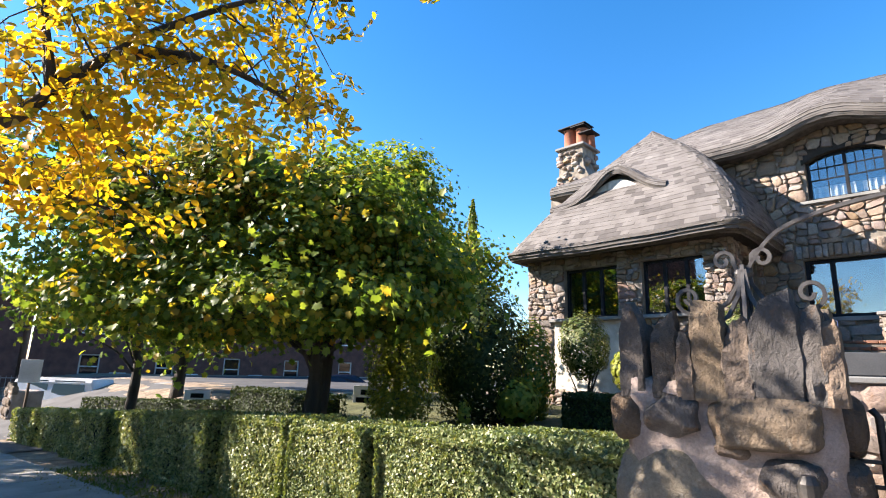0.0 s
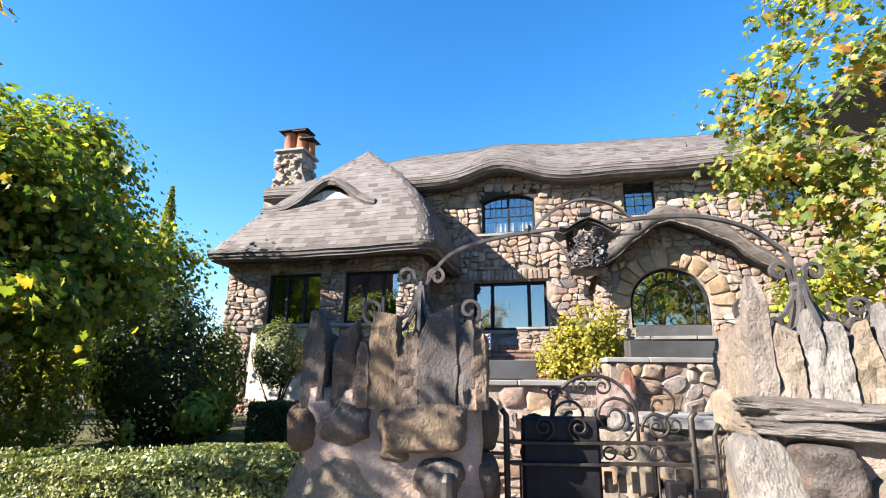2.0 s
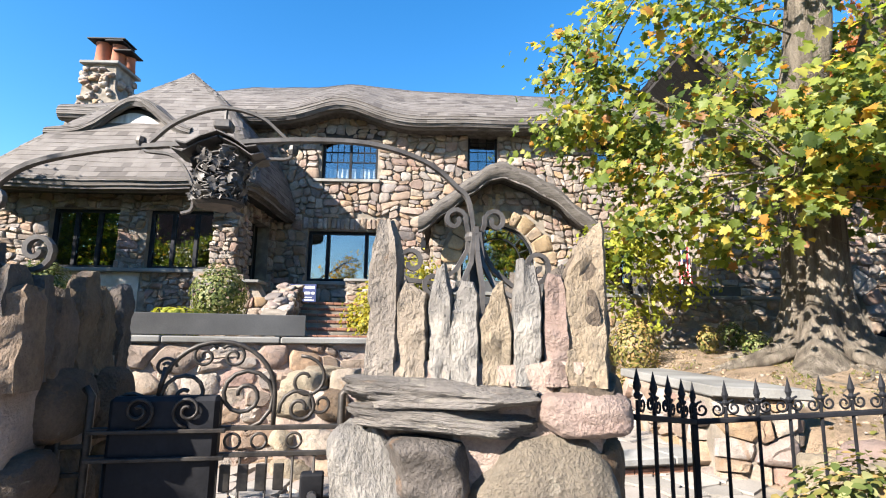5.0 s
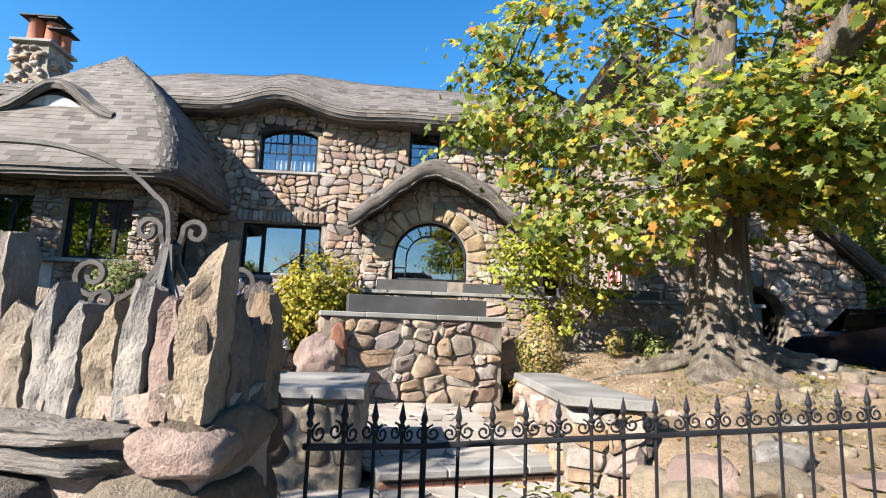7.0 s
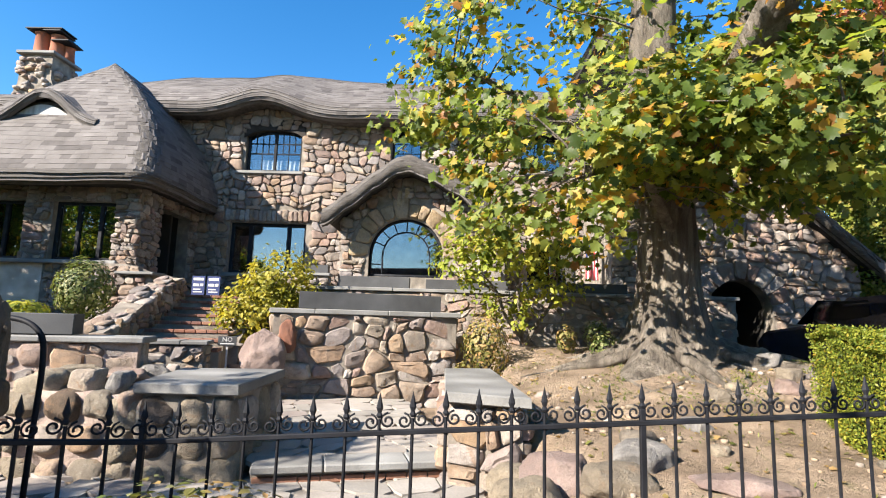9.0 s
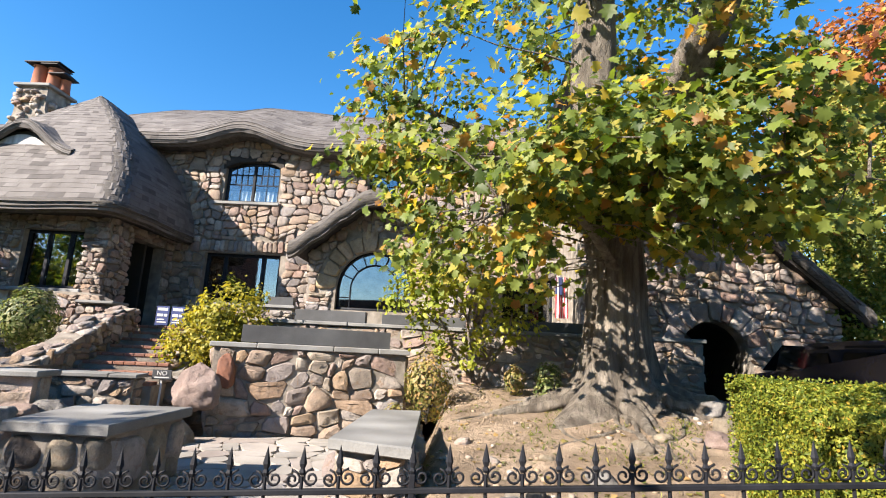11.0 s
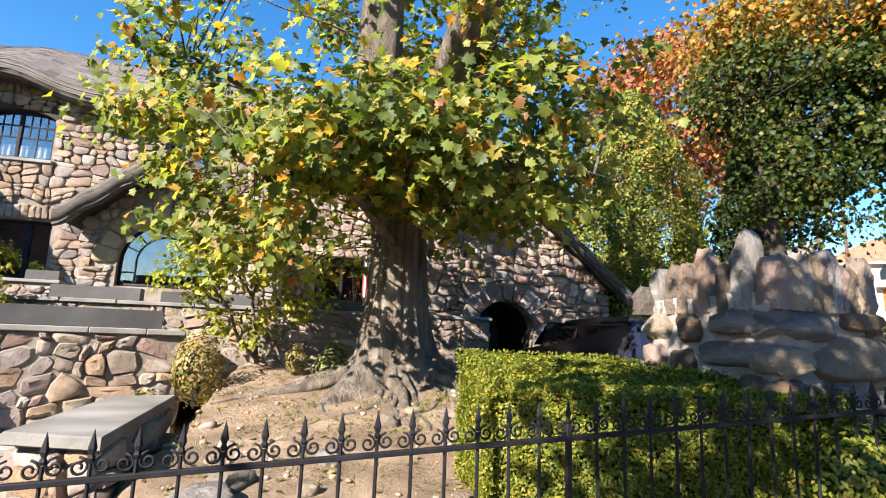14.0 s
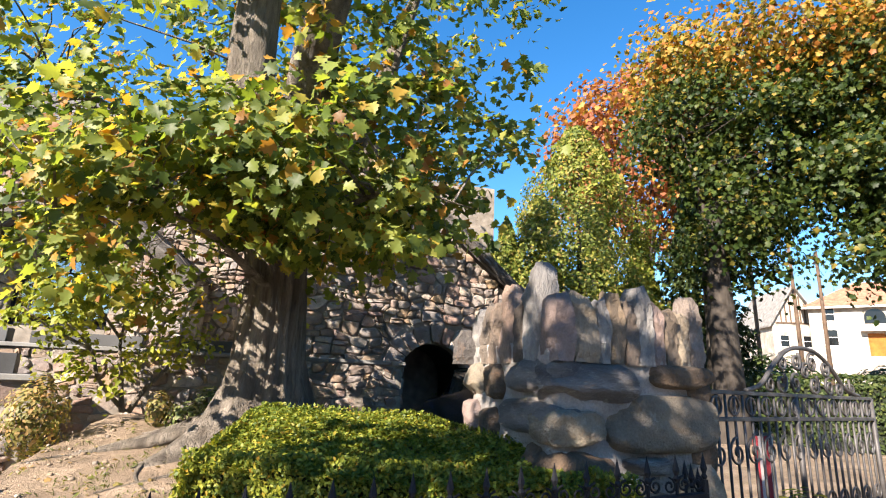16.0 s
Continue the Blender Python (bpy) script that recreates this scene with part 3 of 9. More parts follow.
def stone_piece(poly, depth, r, gap=0.009):
    """One wall stone: a split face with worn corners, in x and z, standing out to -y."""
    cx = sum(p[0] for p in poly) / len(poly)
    cz = sum(p[1] for p in poly) / len(poly)
    ring = []
    n = len(poly)
    if n < 6:
        for i in range(n):
            p, q = poly[i], poly[(i + 1) % n]
            e = r.uniform(0.08, 0.2)
            ring += [(p[0] * (1 - e) + q[0] * e, p[1] * (1 - e) + q[1] * e), (p[0] * e + q[0] * (1 - e), p[1] * e + q[1] * (1 - e))]
    else:
        ring = list(poly)
    m = len(ring)
    size = math.sqrt(sum((x - cx) ** 2 + (z - cz) ** 2 for x, z in ring) / m)
    k = max(0.5, 1 - gap / size)
    v, f = [], []
    tx, tz = r.uniform(-0.16, 0.16), r.uniform(-0.16, 0.16)
    jit = [r.uniform(-0.05, 0.04) for _ in ring]
    for sc, d in ((k, -0.04), (k * 0.985, depth * 0.55), (k * r.uniform(0.82, 0.9), depth * 0.95), (k * 0.45, depth * r.uniform(0.95, 1.2))):
        for (x, z), j in zip(ring, jit):
            jx = 1 + j + r.uniform(-0.03, 0.03)
            ax, az = (x - cx) * sc * jx, (z - cz) * sc * jx
            v.append((cx + ax, -(d + (ax * tx + az * tz + r.uniform(-.16, .16) * depth if d > 0 else 0)), cz + az))
    v.append((cx + size * r.uniform(-.2, .2), -depth * r.uniform(0.98, 1.2), cz + size * r.uniform(-.2, .2)))
    for a in range(3):
        for i in range(m):
            f.append((a * m + i, a * m + (i + 1) % m, (a + 1) * m + (i + 1) % m, (a + 1) * m + i))
    f += [(3 * m + i, 3 * m + (i + 1) % m, 4 * m) for i in range(m)]
    return v, f


def lay_stones(cells, parent, depth, seed, limit=300, name="stone", mat=None, joined=None, m=None, first=None):
    """Stones as pieces of a wall; those past the limit are joined into one mesh."""
    r = random.Random(seed)
    mat, joined = mat or M_STONE, joined or M_STONE_J
    if first:
        cells = sorted(cells, key=lambda p: first(sum(q[0] for q in p) / len(p), sum(q[1] for q in p) / len(p)))
    rest = Geo()
    for i, poly in enumerate(cells):
        v, f = stone_piece(poly, depth * r.uniform(0.6, 1.5), r)
        if i < limit:
            ob = new(name, mesh_of(name, v, f, mat, True, 38))
            ob.parent = parent
            if m is not None:
                ob.matrix_basis = m
        else:
            rest.add(v, f)
    if rest.v:
        ob = new("stones", mesh_of("stones", rest.v, rest.f, joined, True, 38))
        ob.parent = parent
        if m is not None:
            ob.matrix_basis = m
        tagged(ob, "rubble stones of the same wall", kind="stuff")


def wedge_ring(cx, cz, r0, r1, a0, a1, n, r):
    """Stones of an arch, as polygons."""
    cuts = [lerp(a0, a1, (k + (r.uniform(-0.2, 0.2) if 0 < k < n else 0)) / n) for k in range(n + 1)]
    out = []
    for a, b in zip(cuts, cuts[1:]):
        e = r1 * r.uniform(0.93, 1.06)
        out.append([(cx + r0 * math.cos(a), cz + r0 * math.sin(a)), (cx + e * math.cos(a), cz + e * math.sin(a)),
                    (cx + e * math.cos(b), cz + e * math.sin(b)), (cx + r0 * math.cos(b), cz + r0 * math.sin(b))])
    return out


def wall_block(g, x0, x1, z0, z1, y0, y1, rects=()):
    """A wall slab with rectangular openings through it: butted boxes."""
    xs = sorted({x0, x1, *[max(x0, min(x1, v)) for a, b, c, d in rects for v in (a, b)]})
    for a, b in zip(xs, xs[1:]):
        if b - a < 1e-4:
            continue
        mid = (a + b) / 2
        blocks = sorted((max(z0, c), min(z1, d)) for p, q, c, d in rects if p < mid < q)
        z = z0
        for c, d in blocks:
            if c > z + 1e-4:
                g.box((a, y0, z), (b, y1, c), 0.0005)
            z = max(z, d)
        if z < z1 - 1e-4:
            g.box((a, y0, z), (b, y1, z1), 0.0005)
    return g


# ---- leaf kit ----
def tri_template(poly, fold=0.25):
    """A leaf outline, x across and y along, as a fan folded along its rib."""
    pts = [(0.0, 0.45, 0.0)] + [(x, y, abs(x) * fold - 0.25 * (y - 0.5) ** 2) for x, y in poly]
    n = len(poly)
    return np.array(pts), np.array([(0, 1 + i, 1 + (i + 1) % n) for i in range(n)])


LEAF_OVAL = tri_template([(0, 0), (0.25, 0.25), (0.27, 0.6), (0, 1), (-0.27, 0.6), (-0.25, 0.25)])
LEAF_DIAMOND = tri_template([(0, 0), (0.3, 0.45), (0, 1), (-0.3, 0.45)])
LEAF_LOBED = tri_template([(0, 0.02), (0.16, 0.02), (0.44, 0.12), (0.28, 0.3), (0.42, 0.42), (0.56, 0.62), (0.3, 0.62), (0.27, 0.84), (0.12, 0.82), (0, 1.05),
                           (-0.12, 0.82), (-0.27, 0.84), (-0.3, 0.62), (-0.56, 0.62), (-0.42, 0.42), (-0.28, 0.3), (-0.44, 0.12), (-0.16, 0.02)], fold=0.22)
LEAF_NEEDLE = tri_template([(0, 0), (0.12, 0.3), (0.05, 1), (-0.12, 0.7)])


def leaf_mesh(name, pos, nrm, size, shape, mat, parent, spread=0.6, droop=0.0, seed=1, label="", smooth=False):
    """Many single leaves in one mesh. pos, nrm: n x 3."""
    r = np.random.default_rng(seed)
    pos, nrm = np.asarray(pos, float), np.asarray(nrm, float)
    n = len(pos)
    tv, tf = shape
    nn = nrm + r.normal(0, spread, (n, 3))
    nn /= np.linalg.norm(nn, axis=1)[:, None] + 1e-9
    a = r.normal(0, 1, (n, 3))
    a[:, 2] -= droop * 2
    a -= nn * (a * nn).sum(1)[:, None]
    a /= np.linalg.norm(a, axis=1)[:, None] + 1e-9
    b = np.cross(a, nn)
    s = size * r.uniform(0.65, 1.3, n)
    loc = (tv[None, :, 0, None] * b[:, None] + (tv[None, :, 1, None] - 0.4) * a[:, None] + tv[None, :, 2, None] * nn[:, None]) * s[:, None, None] + pos[:, None]
    faces = (tf[None] + (np.arange(n) * len(tv))[:, None, None]).reshape(-1, 3)
    me = bpy.data.meshes.new(name)
    me.vertices.add(n * len(tv))
    me.vertices.foreach_set("co", loc.reshape(-1).astype(np.float32))
    me.loops.add(len(faces) * 3)
    me.loops.foreach_set("vertex_index", faces.reshape(-1).astype(np.int32))
    me.polygons.add(len(faces))
    me.polygons.foreach_set("loop_start", np.arange(0, len(faces) * 3, 3, dtype=np.int32))
    me.materials.append(mat)
    me.update(calc_edges=True)
    ob = new(name, me)
    ob.parent = parent
    tagged(ob, label, kind="stuff")
    return ob


def crown_points(c, rad, clumps, per, cr, seed, inner=0.45, low=-1.0):
    """Leaf places in uneven clumps over an ellipsoid: places, outward directions, clump centres."""
    r = np.random.default_rng(seed)
    d = r.normal(0, 1, (clumps * 3, 3))
    d /= np.linalg.norm(d, axis=1)[:, None]
    d = d[d[:, 2] > low][:clumps]
    k = inner + (1 - inner) * r.random(len(d)) ** 0.6
    cen = np.array(c) + d * k[:, None] * np.array(rad)
    # sprays differ in size; each is a shallow fan that sags at its rim
    grow = np.repeat(r.uniform(0.55, 1.5, len(cen)), per)
    off = r.normal(0, 1, (len(cen) * per, 3))
    sag = 0.35 * (off[:, 0] ** 2 + off[:, 1] ** 2 - 2) * np.array(cr)[2]
    off = off * np.array(cr) * grow[:, None]
    off[:, 2] -= sag
    p = np.repeat(cen, per, 0) + off
    o = (p - np.array(c)) / np.array(rad)
    o /= np.linalg.norm(o, axis=1)[:, None] + 1e-9
    f = off / np.array(cr)
    f /= np.linalg.norm(f, axis=1)[:, None] + 1e-9
    return p, o * 0.7 + f * 0.5, cen


def tree_limbs(base, heights, cen, radius, seed, count, mat, parent, fork=0.35, thin=0.012):
    """Limbs from the trunk's line out to some of the clumps, with twigs to the others."""
    r = random.Random(seed)
    g = Geo()
    pick = list(range(len(cen)))
    r.shuffle(pick)
    limbs = []
    for i in pick[:count]:
        c = Vector(cen[i])
        k = min(0.95, max(0.05, (c.z - base.z) / max(0.1, heights) * r.uniform(0.35, 0.75)))
        s = base + Vector((0, 0, heights * k))
        mid = s.lerp(c, 0.5) + Vector((r.uniform(-.2, .2), r.uniform(-.2, .2), r.uniform(0, .35)))
        pts = spline([s, s.lerp(mid, 0.5) + Vector((0, 0, 0.1)), mid, c], 4)
        r0 = radius * r.uniform(0.5, 1.0)
        g.tube(pts, [lerp(r0, thin, j / (len(pts) - 1)) for j in range(len(pts))], 5)
        limbs += pts[3:]
    for i in pick[count:]:
        c = Vector(cen[i])
        near = min(limbs, key=lambda q: (q - c).length_squared) if limbs else base
        if (near - c).length < 2.5:
            mid = near.lerp(c, 0.5) + Vector((r.uniform(-.1, .1), r.uniform(-.1, .1), r.uniform(-.05, .15)))
            g.tube([near, mid, c], [thin * 1.3, thin, thin * 0.5], 4)
    return part("branchwork", g, mat, parent, smooth=True, mend=False)

# ---- plan: the street's line runs 12 degrees, the house 14 degrees off the x axis ----
CS, SN = math.cos(radians(12)), math.sin(radians(12))


def street(s, q, z=0.0):
    """A place s along the fence line and q behind it."""
    return Vector((3.6 + s * CS + q * SN, 3.95 - s * SN + q * CS, z))


def street_sq(x, y):
    dx, dy = x - 3.6, y - 3.95
    return dx * CS - dy * SN, dx * SN + dy * CS


def kerb_z(s):
    return 0.143 + 0.0606 * max(-26.0, min(20.0, s))


def bank_edge(y):
    return 6.75 + (y - 6.0) * 0.26


def gz(x, y):
    """Height of the ground."""
    s, q = street_sq(x, y)
    g = kerb_z(s)
    if q <= 0:
        return g - 0.02
    k = smooth01(q / 7.0)
    left = lerp(g, 0.28, k) + 0.06 * smooth01(q)
    path = lerp(g, 0.06, smooth01(q / 2.5))
    h = lerp(left, path, smooth01((x - 0.6) / 0.5))
    t = smooth01((x - bank_edge(y) + 1.3 * smooth01((6.0 - y) / 1.6)) / lerp(0.55, 2.6, smooth01((6.2 - y) / 1.6)))
    if t > 0:
        slope = max(0.72, min(1.3, 0.83 + 0.105 * (y - 7.8) + 0.12 * (x - 8.2)))
        top = lerp(g + 0.06, slope, smooth01(q / 3.6)) + 0.1 * math.exp(-((x - 10.8) ** 2 + (y - 8.7) ** 2) / 0.9)
        drive = lerp(g, 0.95, smooth01(q / 6))
        top = lerp(top, drive, smooth01((x - 12.4) / 1.2))
        h = lerp(h, top, t)
    h += 0.035 * noise.noise(Vector((x * 0.9, y * 0.9, 3))) * smooth01(q * 2)
    return h


def axis_steps(a, b, fine0, fine1, step):
    out = [fine0 + (fine1 - fine0) * i / round((fine1 - fine0) / step) for i in range(round((fine1 - fine0) / step) + 1)]
    w, x = step, fine1
    while x < b:
        w *= 1.35
        x += w
        out.append(min(x, b))
    w, x = step, fine0
    while x > a:
        w *= 1.35
        x -= w
        out.insert(0, max(x, a))
    return out


gxs = axis_steps(-900, 900, -12, 20, 0.2)
gys = axis_steps(-900, 900, -2, 19, 0.2)
g = Geo()
g.v = [(x, y, gz(x, y)) for y in gys for x in gxs]
nx = len(gxs)
g.f = [(j * nx + i, j * nx + i + 1, (j + 1) * nx + i + 1, (j + 1) * nx + i) for j in range(len(gys) - 1) for i in range(nx - 1)]
tagged(part("ground", g, M_SOIL, smooth=True, mend=False), "dry brown soil ground of a sloping front yard", "ground", kind="structure")


def strip(name, s0, s1, q0, q1, lift, mat, label, category, ns=40, nq=4, seed=0):
    g = Geo()

    def fn(a, b):
        p = street(lerp(s0, s1, a), lerp(q0, q1, b))
        return (p.x, p.y, kerb_z(lerp(s0, s1, a)) + lift)
    g.grid(fn, ns, nq)
    return tagged(part(name, g, mat, mend=False), label, category, kind="structure")


# lawn behind the long hedge, and the side street beyond the corner
g = Geo()
gl = lambda a, b: (street(lerp(-19, -3.9, a), lerp(0.6, 12.5, b)))
g.grid(lambda a, b: (gl(a, b).x, gl(a, b).y, gz(gl(a, b).x, gl(a, b).y) + 0.03), 70, 50)
tagged(part("lawn_ground", g, M_LAWN, smooth=True, mend=False), "worn green lawn behind the hedge", "lawn", kind="structure")
g = Geo()
g.grid(lambda a, b: (street(lerp(-42, -21, a), lerp(-20, 60, b)).x, street(lerp(-42, -21, a), lerp(-20, 60, b)).y, gz(*street(lerp(-42, -21, a), lerp(-20, 60, b))[:2]) + 0.02), 20, 40)
tagged(part("side_street", g, M_ASPHALT, mend=False), "grey asphalt side street beyond the corner", "road", kind="structure")

# road with its kerb step
strip("road", -160, 120, -13.5, -5.6, -0.012, M_ASPHALT, "grey asphalt street beside the pavement", "road", 80, 3)
for i in range(30):
    s0 = -26 + i * 1.55
    gk = Geo()
    z = kerb_z(s0 + 0.75)
    gk.box((-0.765, -0.09, -0.2), (0.765, 0.09, 0.1), 0.015)
    p = street(s0 + 0.75, -5.5, z)
    ob = part("kerb", gk, M_CONCRETE, m=pose(p.x, p.y, p.z, 0, 3.4 * -1, -12))
    tagged(ob, "pale concrete kerb block along the street", "kerb", "kerb blocks", "structure")

# pavement flags, each a slab
slab = Geo().box((-0.752, -0.752, -0.07), (0.752, 0.752, 0.025), 0.012)
slab_me = mesh_of("flag", slab.v, slab.f, M_CONCRETE)
pave = tagged(strip("pavement", -30, 26, -5.4, -0.9, 0.0, M_CONCRETE, "concrete pavement of square slabs beside a hedge", "pavement", 60, 3), "")
for i in range(36):
    for j in range(3):
        s, q = -27 + i * 1.52, -1.75 - j * 1.52
        p = street(s, q, kerb_z(s) + 0.012)
        ob = new("paving_slab", slab_me)
        ob.parent = pave
        ob.matrix_basis = pose(p.x, p.y, p.z, 0, -3.47, -12)

# ---- the house ----
HOUSE = pose(4.0, 18.35, 0, 0, 0, -14)
house = thing("house", HOUSE, "fieldstone cottage with thatch-like wavy shingle roofs", "house")
R1 = random.Random(11)

# main front wall
rects = [(-1.87, 0.02, 6.55, 8.0), (-2.2, 0.33, 3.15, 4.82), (3.05, 4.05, 6.95, 8.4), (7.35, 8.75, 6.8, 8.1), (7.6, 9.2, 2.6, 4.4)]
wall = part("wall", wall_block(Geo(), -10.0, 15.4, 0.6, 8.75, 0.03, 0.45, rects), M_MORTAR, house, "rubble wall of rounded tan and grey fieldstones")
soldier = []
x = -2.35
while x < 0.4:
    w = R1.uniform(0.13, 0.2)
    soldier.append([(x, 4.85), (x + w, 4.85), (x + w, 5.2 + R1.uniform(0, .08)), (x, 5.2 + R1.uniform(0, .08))])
    x += w
cells = rubble_cells(-6.0, 11.8, 2.0, 8.75, 0.41, 0.29, 5, rects + [(-2.4, 0.45, 4.82, 5.25), (2.3, 6.4, 0, 5.2)])
lay_stones(soldier + cells, wall, 0.06, 3, 300, first=lambda x, z: abs(x - 0.5) + 0.4 * abs(z - 6))
# back and side walls that close the house
g = Geo()
g.box((-10.4, 7.2, 0), (15.4, 7.6, 8.4)).box((15.0, 0.46, 0), (15.4, 7.19, 4.2)).box((-10.4, 0.6, 0), (-10.0, 7.19, 8.0))
part("back_wall", g, M_MORTAR, house)
# near-black sheets behind the panes stand in for the shade of dim rooms
g = Geo()
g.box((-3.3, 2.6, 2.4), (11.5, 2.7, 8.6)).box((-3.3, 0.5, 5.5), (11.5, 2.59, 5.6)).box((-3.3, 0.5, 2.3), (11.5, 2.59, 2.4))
part("room_lining", g, M_ROOMSHADE, house)


def sash(parent, x0, x1, z0, z1, y, cols=1, rows=1, bars=None, name="window", fw=0.07, label="", curtain=False, mull=()):
    """A window: frame, glazing bars, panes, in a wall that faces -y."""
    g = Geo()
    for yy_ in (y, y + 0.1):
        for e in (0, fw):
            g.v += [(x0 + e, yy_, z0 + e), (x1 - e, yy_, z0 + e), (x1 - e, yy_, z1 - e), (x0 + e, yy_, z1 - e)]
    for k in range(4):
        j = (k + 1) % 4
        g.f += [(k, j, 4 + j, 4 + k), (8 + j, 8 + k, 12 + k, 12 + j), (4 + k, 4 + j, 12 + j, 12 + k), (j, k, 8 + k, 8 + j)]
    frm = mesh_of(name, g.v, g.f, M_FRAME)
    w = new(name, frm)
    w.parent = parent
    if label:
        tagged(w, label)
    for m in mull:
        part("mullion", Geo().box((m - fw * 0.6, y - 0.005, z0 + fw), (m + fw * 0.6, y + 0.09, z1 - fw), 0.004), M_FRAME, w)
    edges = [x0 + fw, *[e for m in mull for e in (m - fw * 0.6, m + fw * 0.6)], x1 - fw]
    for a, b in zip(edges[::2], edges[1::2]):
        p = part("pane", Geo().box((a, y + 0.05, z0 + fw), (b, y + 0.056, z1 - fw), 0.0005), M_GLASS, w)
        p.visible_shadow = False
        gb = Geo()
        for i in range(1, cols):
            xx = lerp(a, b, i / cols)
            gb.box((xx - 0.011, y + 0.035, z0 + fw), (xx + 0.011, y + 0.07, z1 - fw), 0.002)
        lo = z0 + fw if bars is None else bars
        for j in range(1 if bars is None else 0, rows):
            zz = lerp(lo, z1 - fw, j / rows)
            gb.box((a, y + 0.037, zz - 0.011), (b, y + 0.068, zz + 0.011), 0.002)
        if gb.v:
            part("glazing_bar", gb, M_FRAME, w)
    if curtain:
        gc = Geo()
        gc.grid(lambda a, b: (lerp(x0 + fw, x1 - fw, a), y + 0.25 + 0.03 * math.sin(a * 70), lerp(z0 + 0.1, z0 + 0.48, b)), 80, 2)
        part("curtain", gc, M_CURTAIN, w, "white lace curtain", mend=False)
    return w


# upper casement under the rolled eave, with its slate sill
uw = sash(house, -1.85, 0.0, 6.58, 7.98, 0.16, 2, 1, None, label="dark blue-black casement with small panes", mull=(-0.92,), curtain=True)
g = Geo()
for i in (1, 2, 3):
    for a, b in ((-1.78, -0.96), (-0.88, -0.07)):
        xx = lerp(a, b, i / 4)
        g.box((xx - 0.012, 0.19, 7.22), (xx + 0.012, 0.23, 7.92), 0.002)
for zz in (7.22, 7.57):
    g.box((-1.78, 0.192, zz - 0.02), (-0.07, 0.228, zz + 0.02), 0.002)
part("glazing_bar", g, M_FRAME, uw)
part("arched_head", Geo().prism([(-1.95, 7.72), (-1.6, 7.9), (-1.2, 7.99), (-0.6, 7.99), (-0.2, 7.9), (0.12, 7.72), (0.12, 8.35), (-1.95, 8.35)], -0.02, 0.2), M_SOFFIT, house, "dark timber arched window head")
part("window_sill", Geo().box((-2.1, -0.14, 6.45), (0.12, 0.2, 6.55), 0.015), M_SLATE, house, "grey bluestone window sill")
gw = sash(house, -2.2, 0.33, 3.15, 4.82, 0.2, label="wide dark picture window between narrow lights", mull=(-1.55, -0.28), fw=0.1)
sash(house, 3.05, 4.05, 6.95, 8.4, 0.2, 3, 4, label="small dark window with a grid of panes")
sash(house, 7.35, 8.75, 6.8, 8.1, 0.2, 3, 3, label="small dark window with a grid of panes")
sash(house, 7.6, 9.2, 2.6, 4.4, 0.2, 1, 1, label="dark porch window", mull=(8.4,))
part("window_sill", Geo().box((-2.3, -0.12, 3.02), (0.5, 0.2, 3.14), 0.015), M_SLATE, house)
part("lintel_shelf", Geo().box((7.0, -0.15, 6.62), (9.0, 0.1, 6.76), 0.02), M_SLATE, house)

# ---- shingles over a surface ----
def shingle_roof(parent, fn, wide, length, na, nb, name, limit, seed, width=0.36, expo=0.15, thick=0.009, first=None, wave=0.05):
    """Thin uneven shingles in wandering courses on fn(a, b); a runs along the eave, b up the slope."""
    r = random.Random(seed)
    v_all, loose = Geo(), []
    rows = max(3, round(length / expo))
    for j in range(rows):
        b0, b1 = j / rows, min(1.0, (j + 1.5) / rows)
        n = max(2, round(wide(b0) / width))
        cut = [0.0]
        while cut[-1] < 1:
            cut.append(cut[-1] + r.uniform(0.65, 1.35) / n)
        cut[-1] = 1.0
        for a0, a1 in zip(cut, cut[1:]):
            if a1 - a0 < 0.2 / n:
                continue
            q = [(a0, b0), (a1, b0), (a1, b1), (a0, b1)]
            P = []
            for a, b in q:
                w = wave * noise.noise(Vector((a * n * 0.12, j * 0.35, seed)))
                P.append(Vector(fn(min(1, max(0, a)), min(1, max(0, b + w * expo * 3 / length)))))
            nrm = (P[1] - P[0]).cross(P[3] - P[0])
            if nrm.length < 1e-7:
                continue
            nrm.normalize()
            t = thick * r.uniform(0.7, 1.6)
            e = (P[1] - P[0]) * 0.003
            v = [P[0] + e + nrm * t, P[1] - e + nrm * t, P[2] - e + nrm * 0.002, P[3] + e + nrm * 0.002, P[0] + e - nrm * 0.01, P[1] - e - nrm * 0.01]
            f = [(0, 1, 2, 3), (4, 5, 1, 0), (4, 0, 3), (5, 2, 1)]
            loose.append((v, f))
    if first:
        loose.sort(key=lambda vf: first(vf[0][0]))
    for i, (v, f) in enumerate(loose):
        if i < limit:
            ob = new(name, mesh_of(name, v, f, M_SHINGLE))
            ob.parent = parent
        else:
            v_all.add(v, f)
    ob = new("shingles", mesh_of("shingles", v_all.v, v_all.f, M_SHINGLE_J))
    ob.parent = parent
    tagged(ob, "weathered grey-brown shingles in wavy courses", kind="stuff")


def eave_z(u):
    return 8.18 + 0.58 * math.exp(-((u + 1.15) / 1.25) ** 2) + 0.05 * math.sin(u * 1.1) - 0.12 * math.exp(-((u - 1.4) / 1.2) ** 2)


def ridge_z(u):
    return table(u, [(-10.5, 9.8), (-8, 11.05), (-5, 11.6), (0, 11.62), (5, 11.42), (8.5, 11.2), (11, 10.4), (12.6, 9.2)])


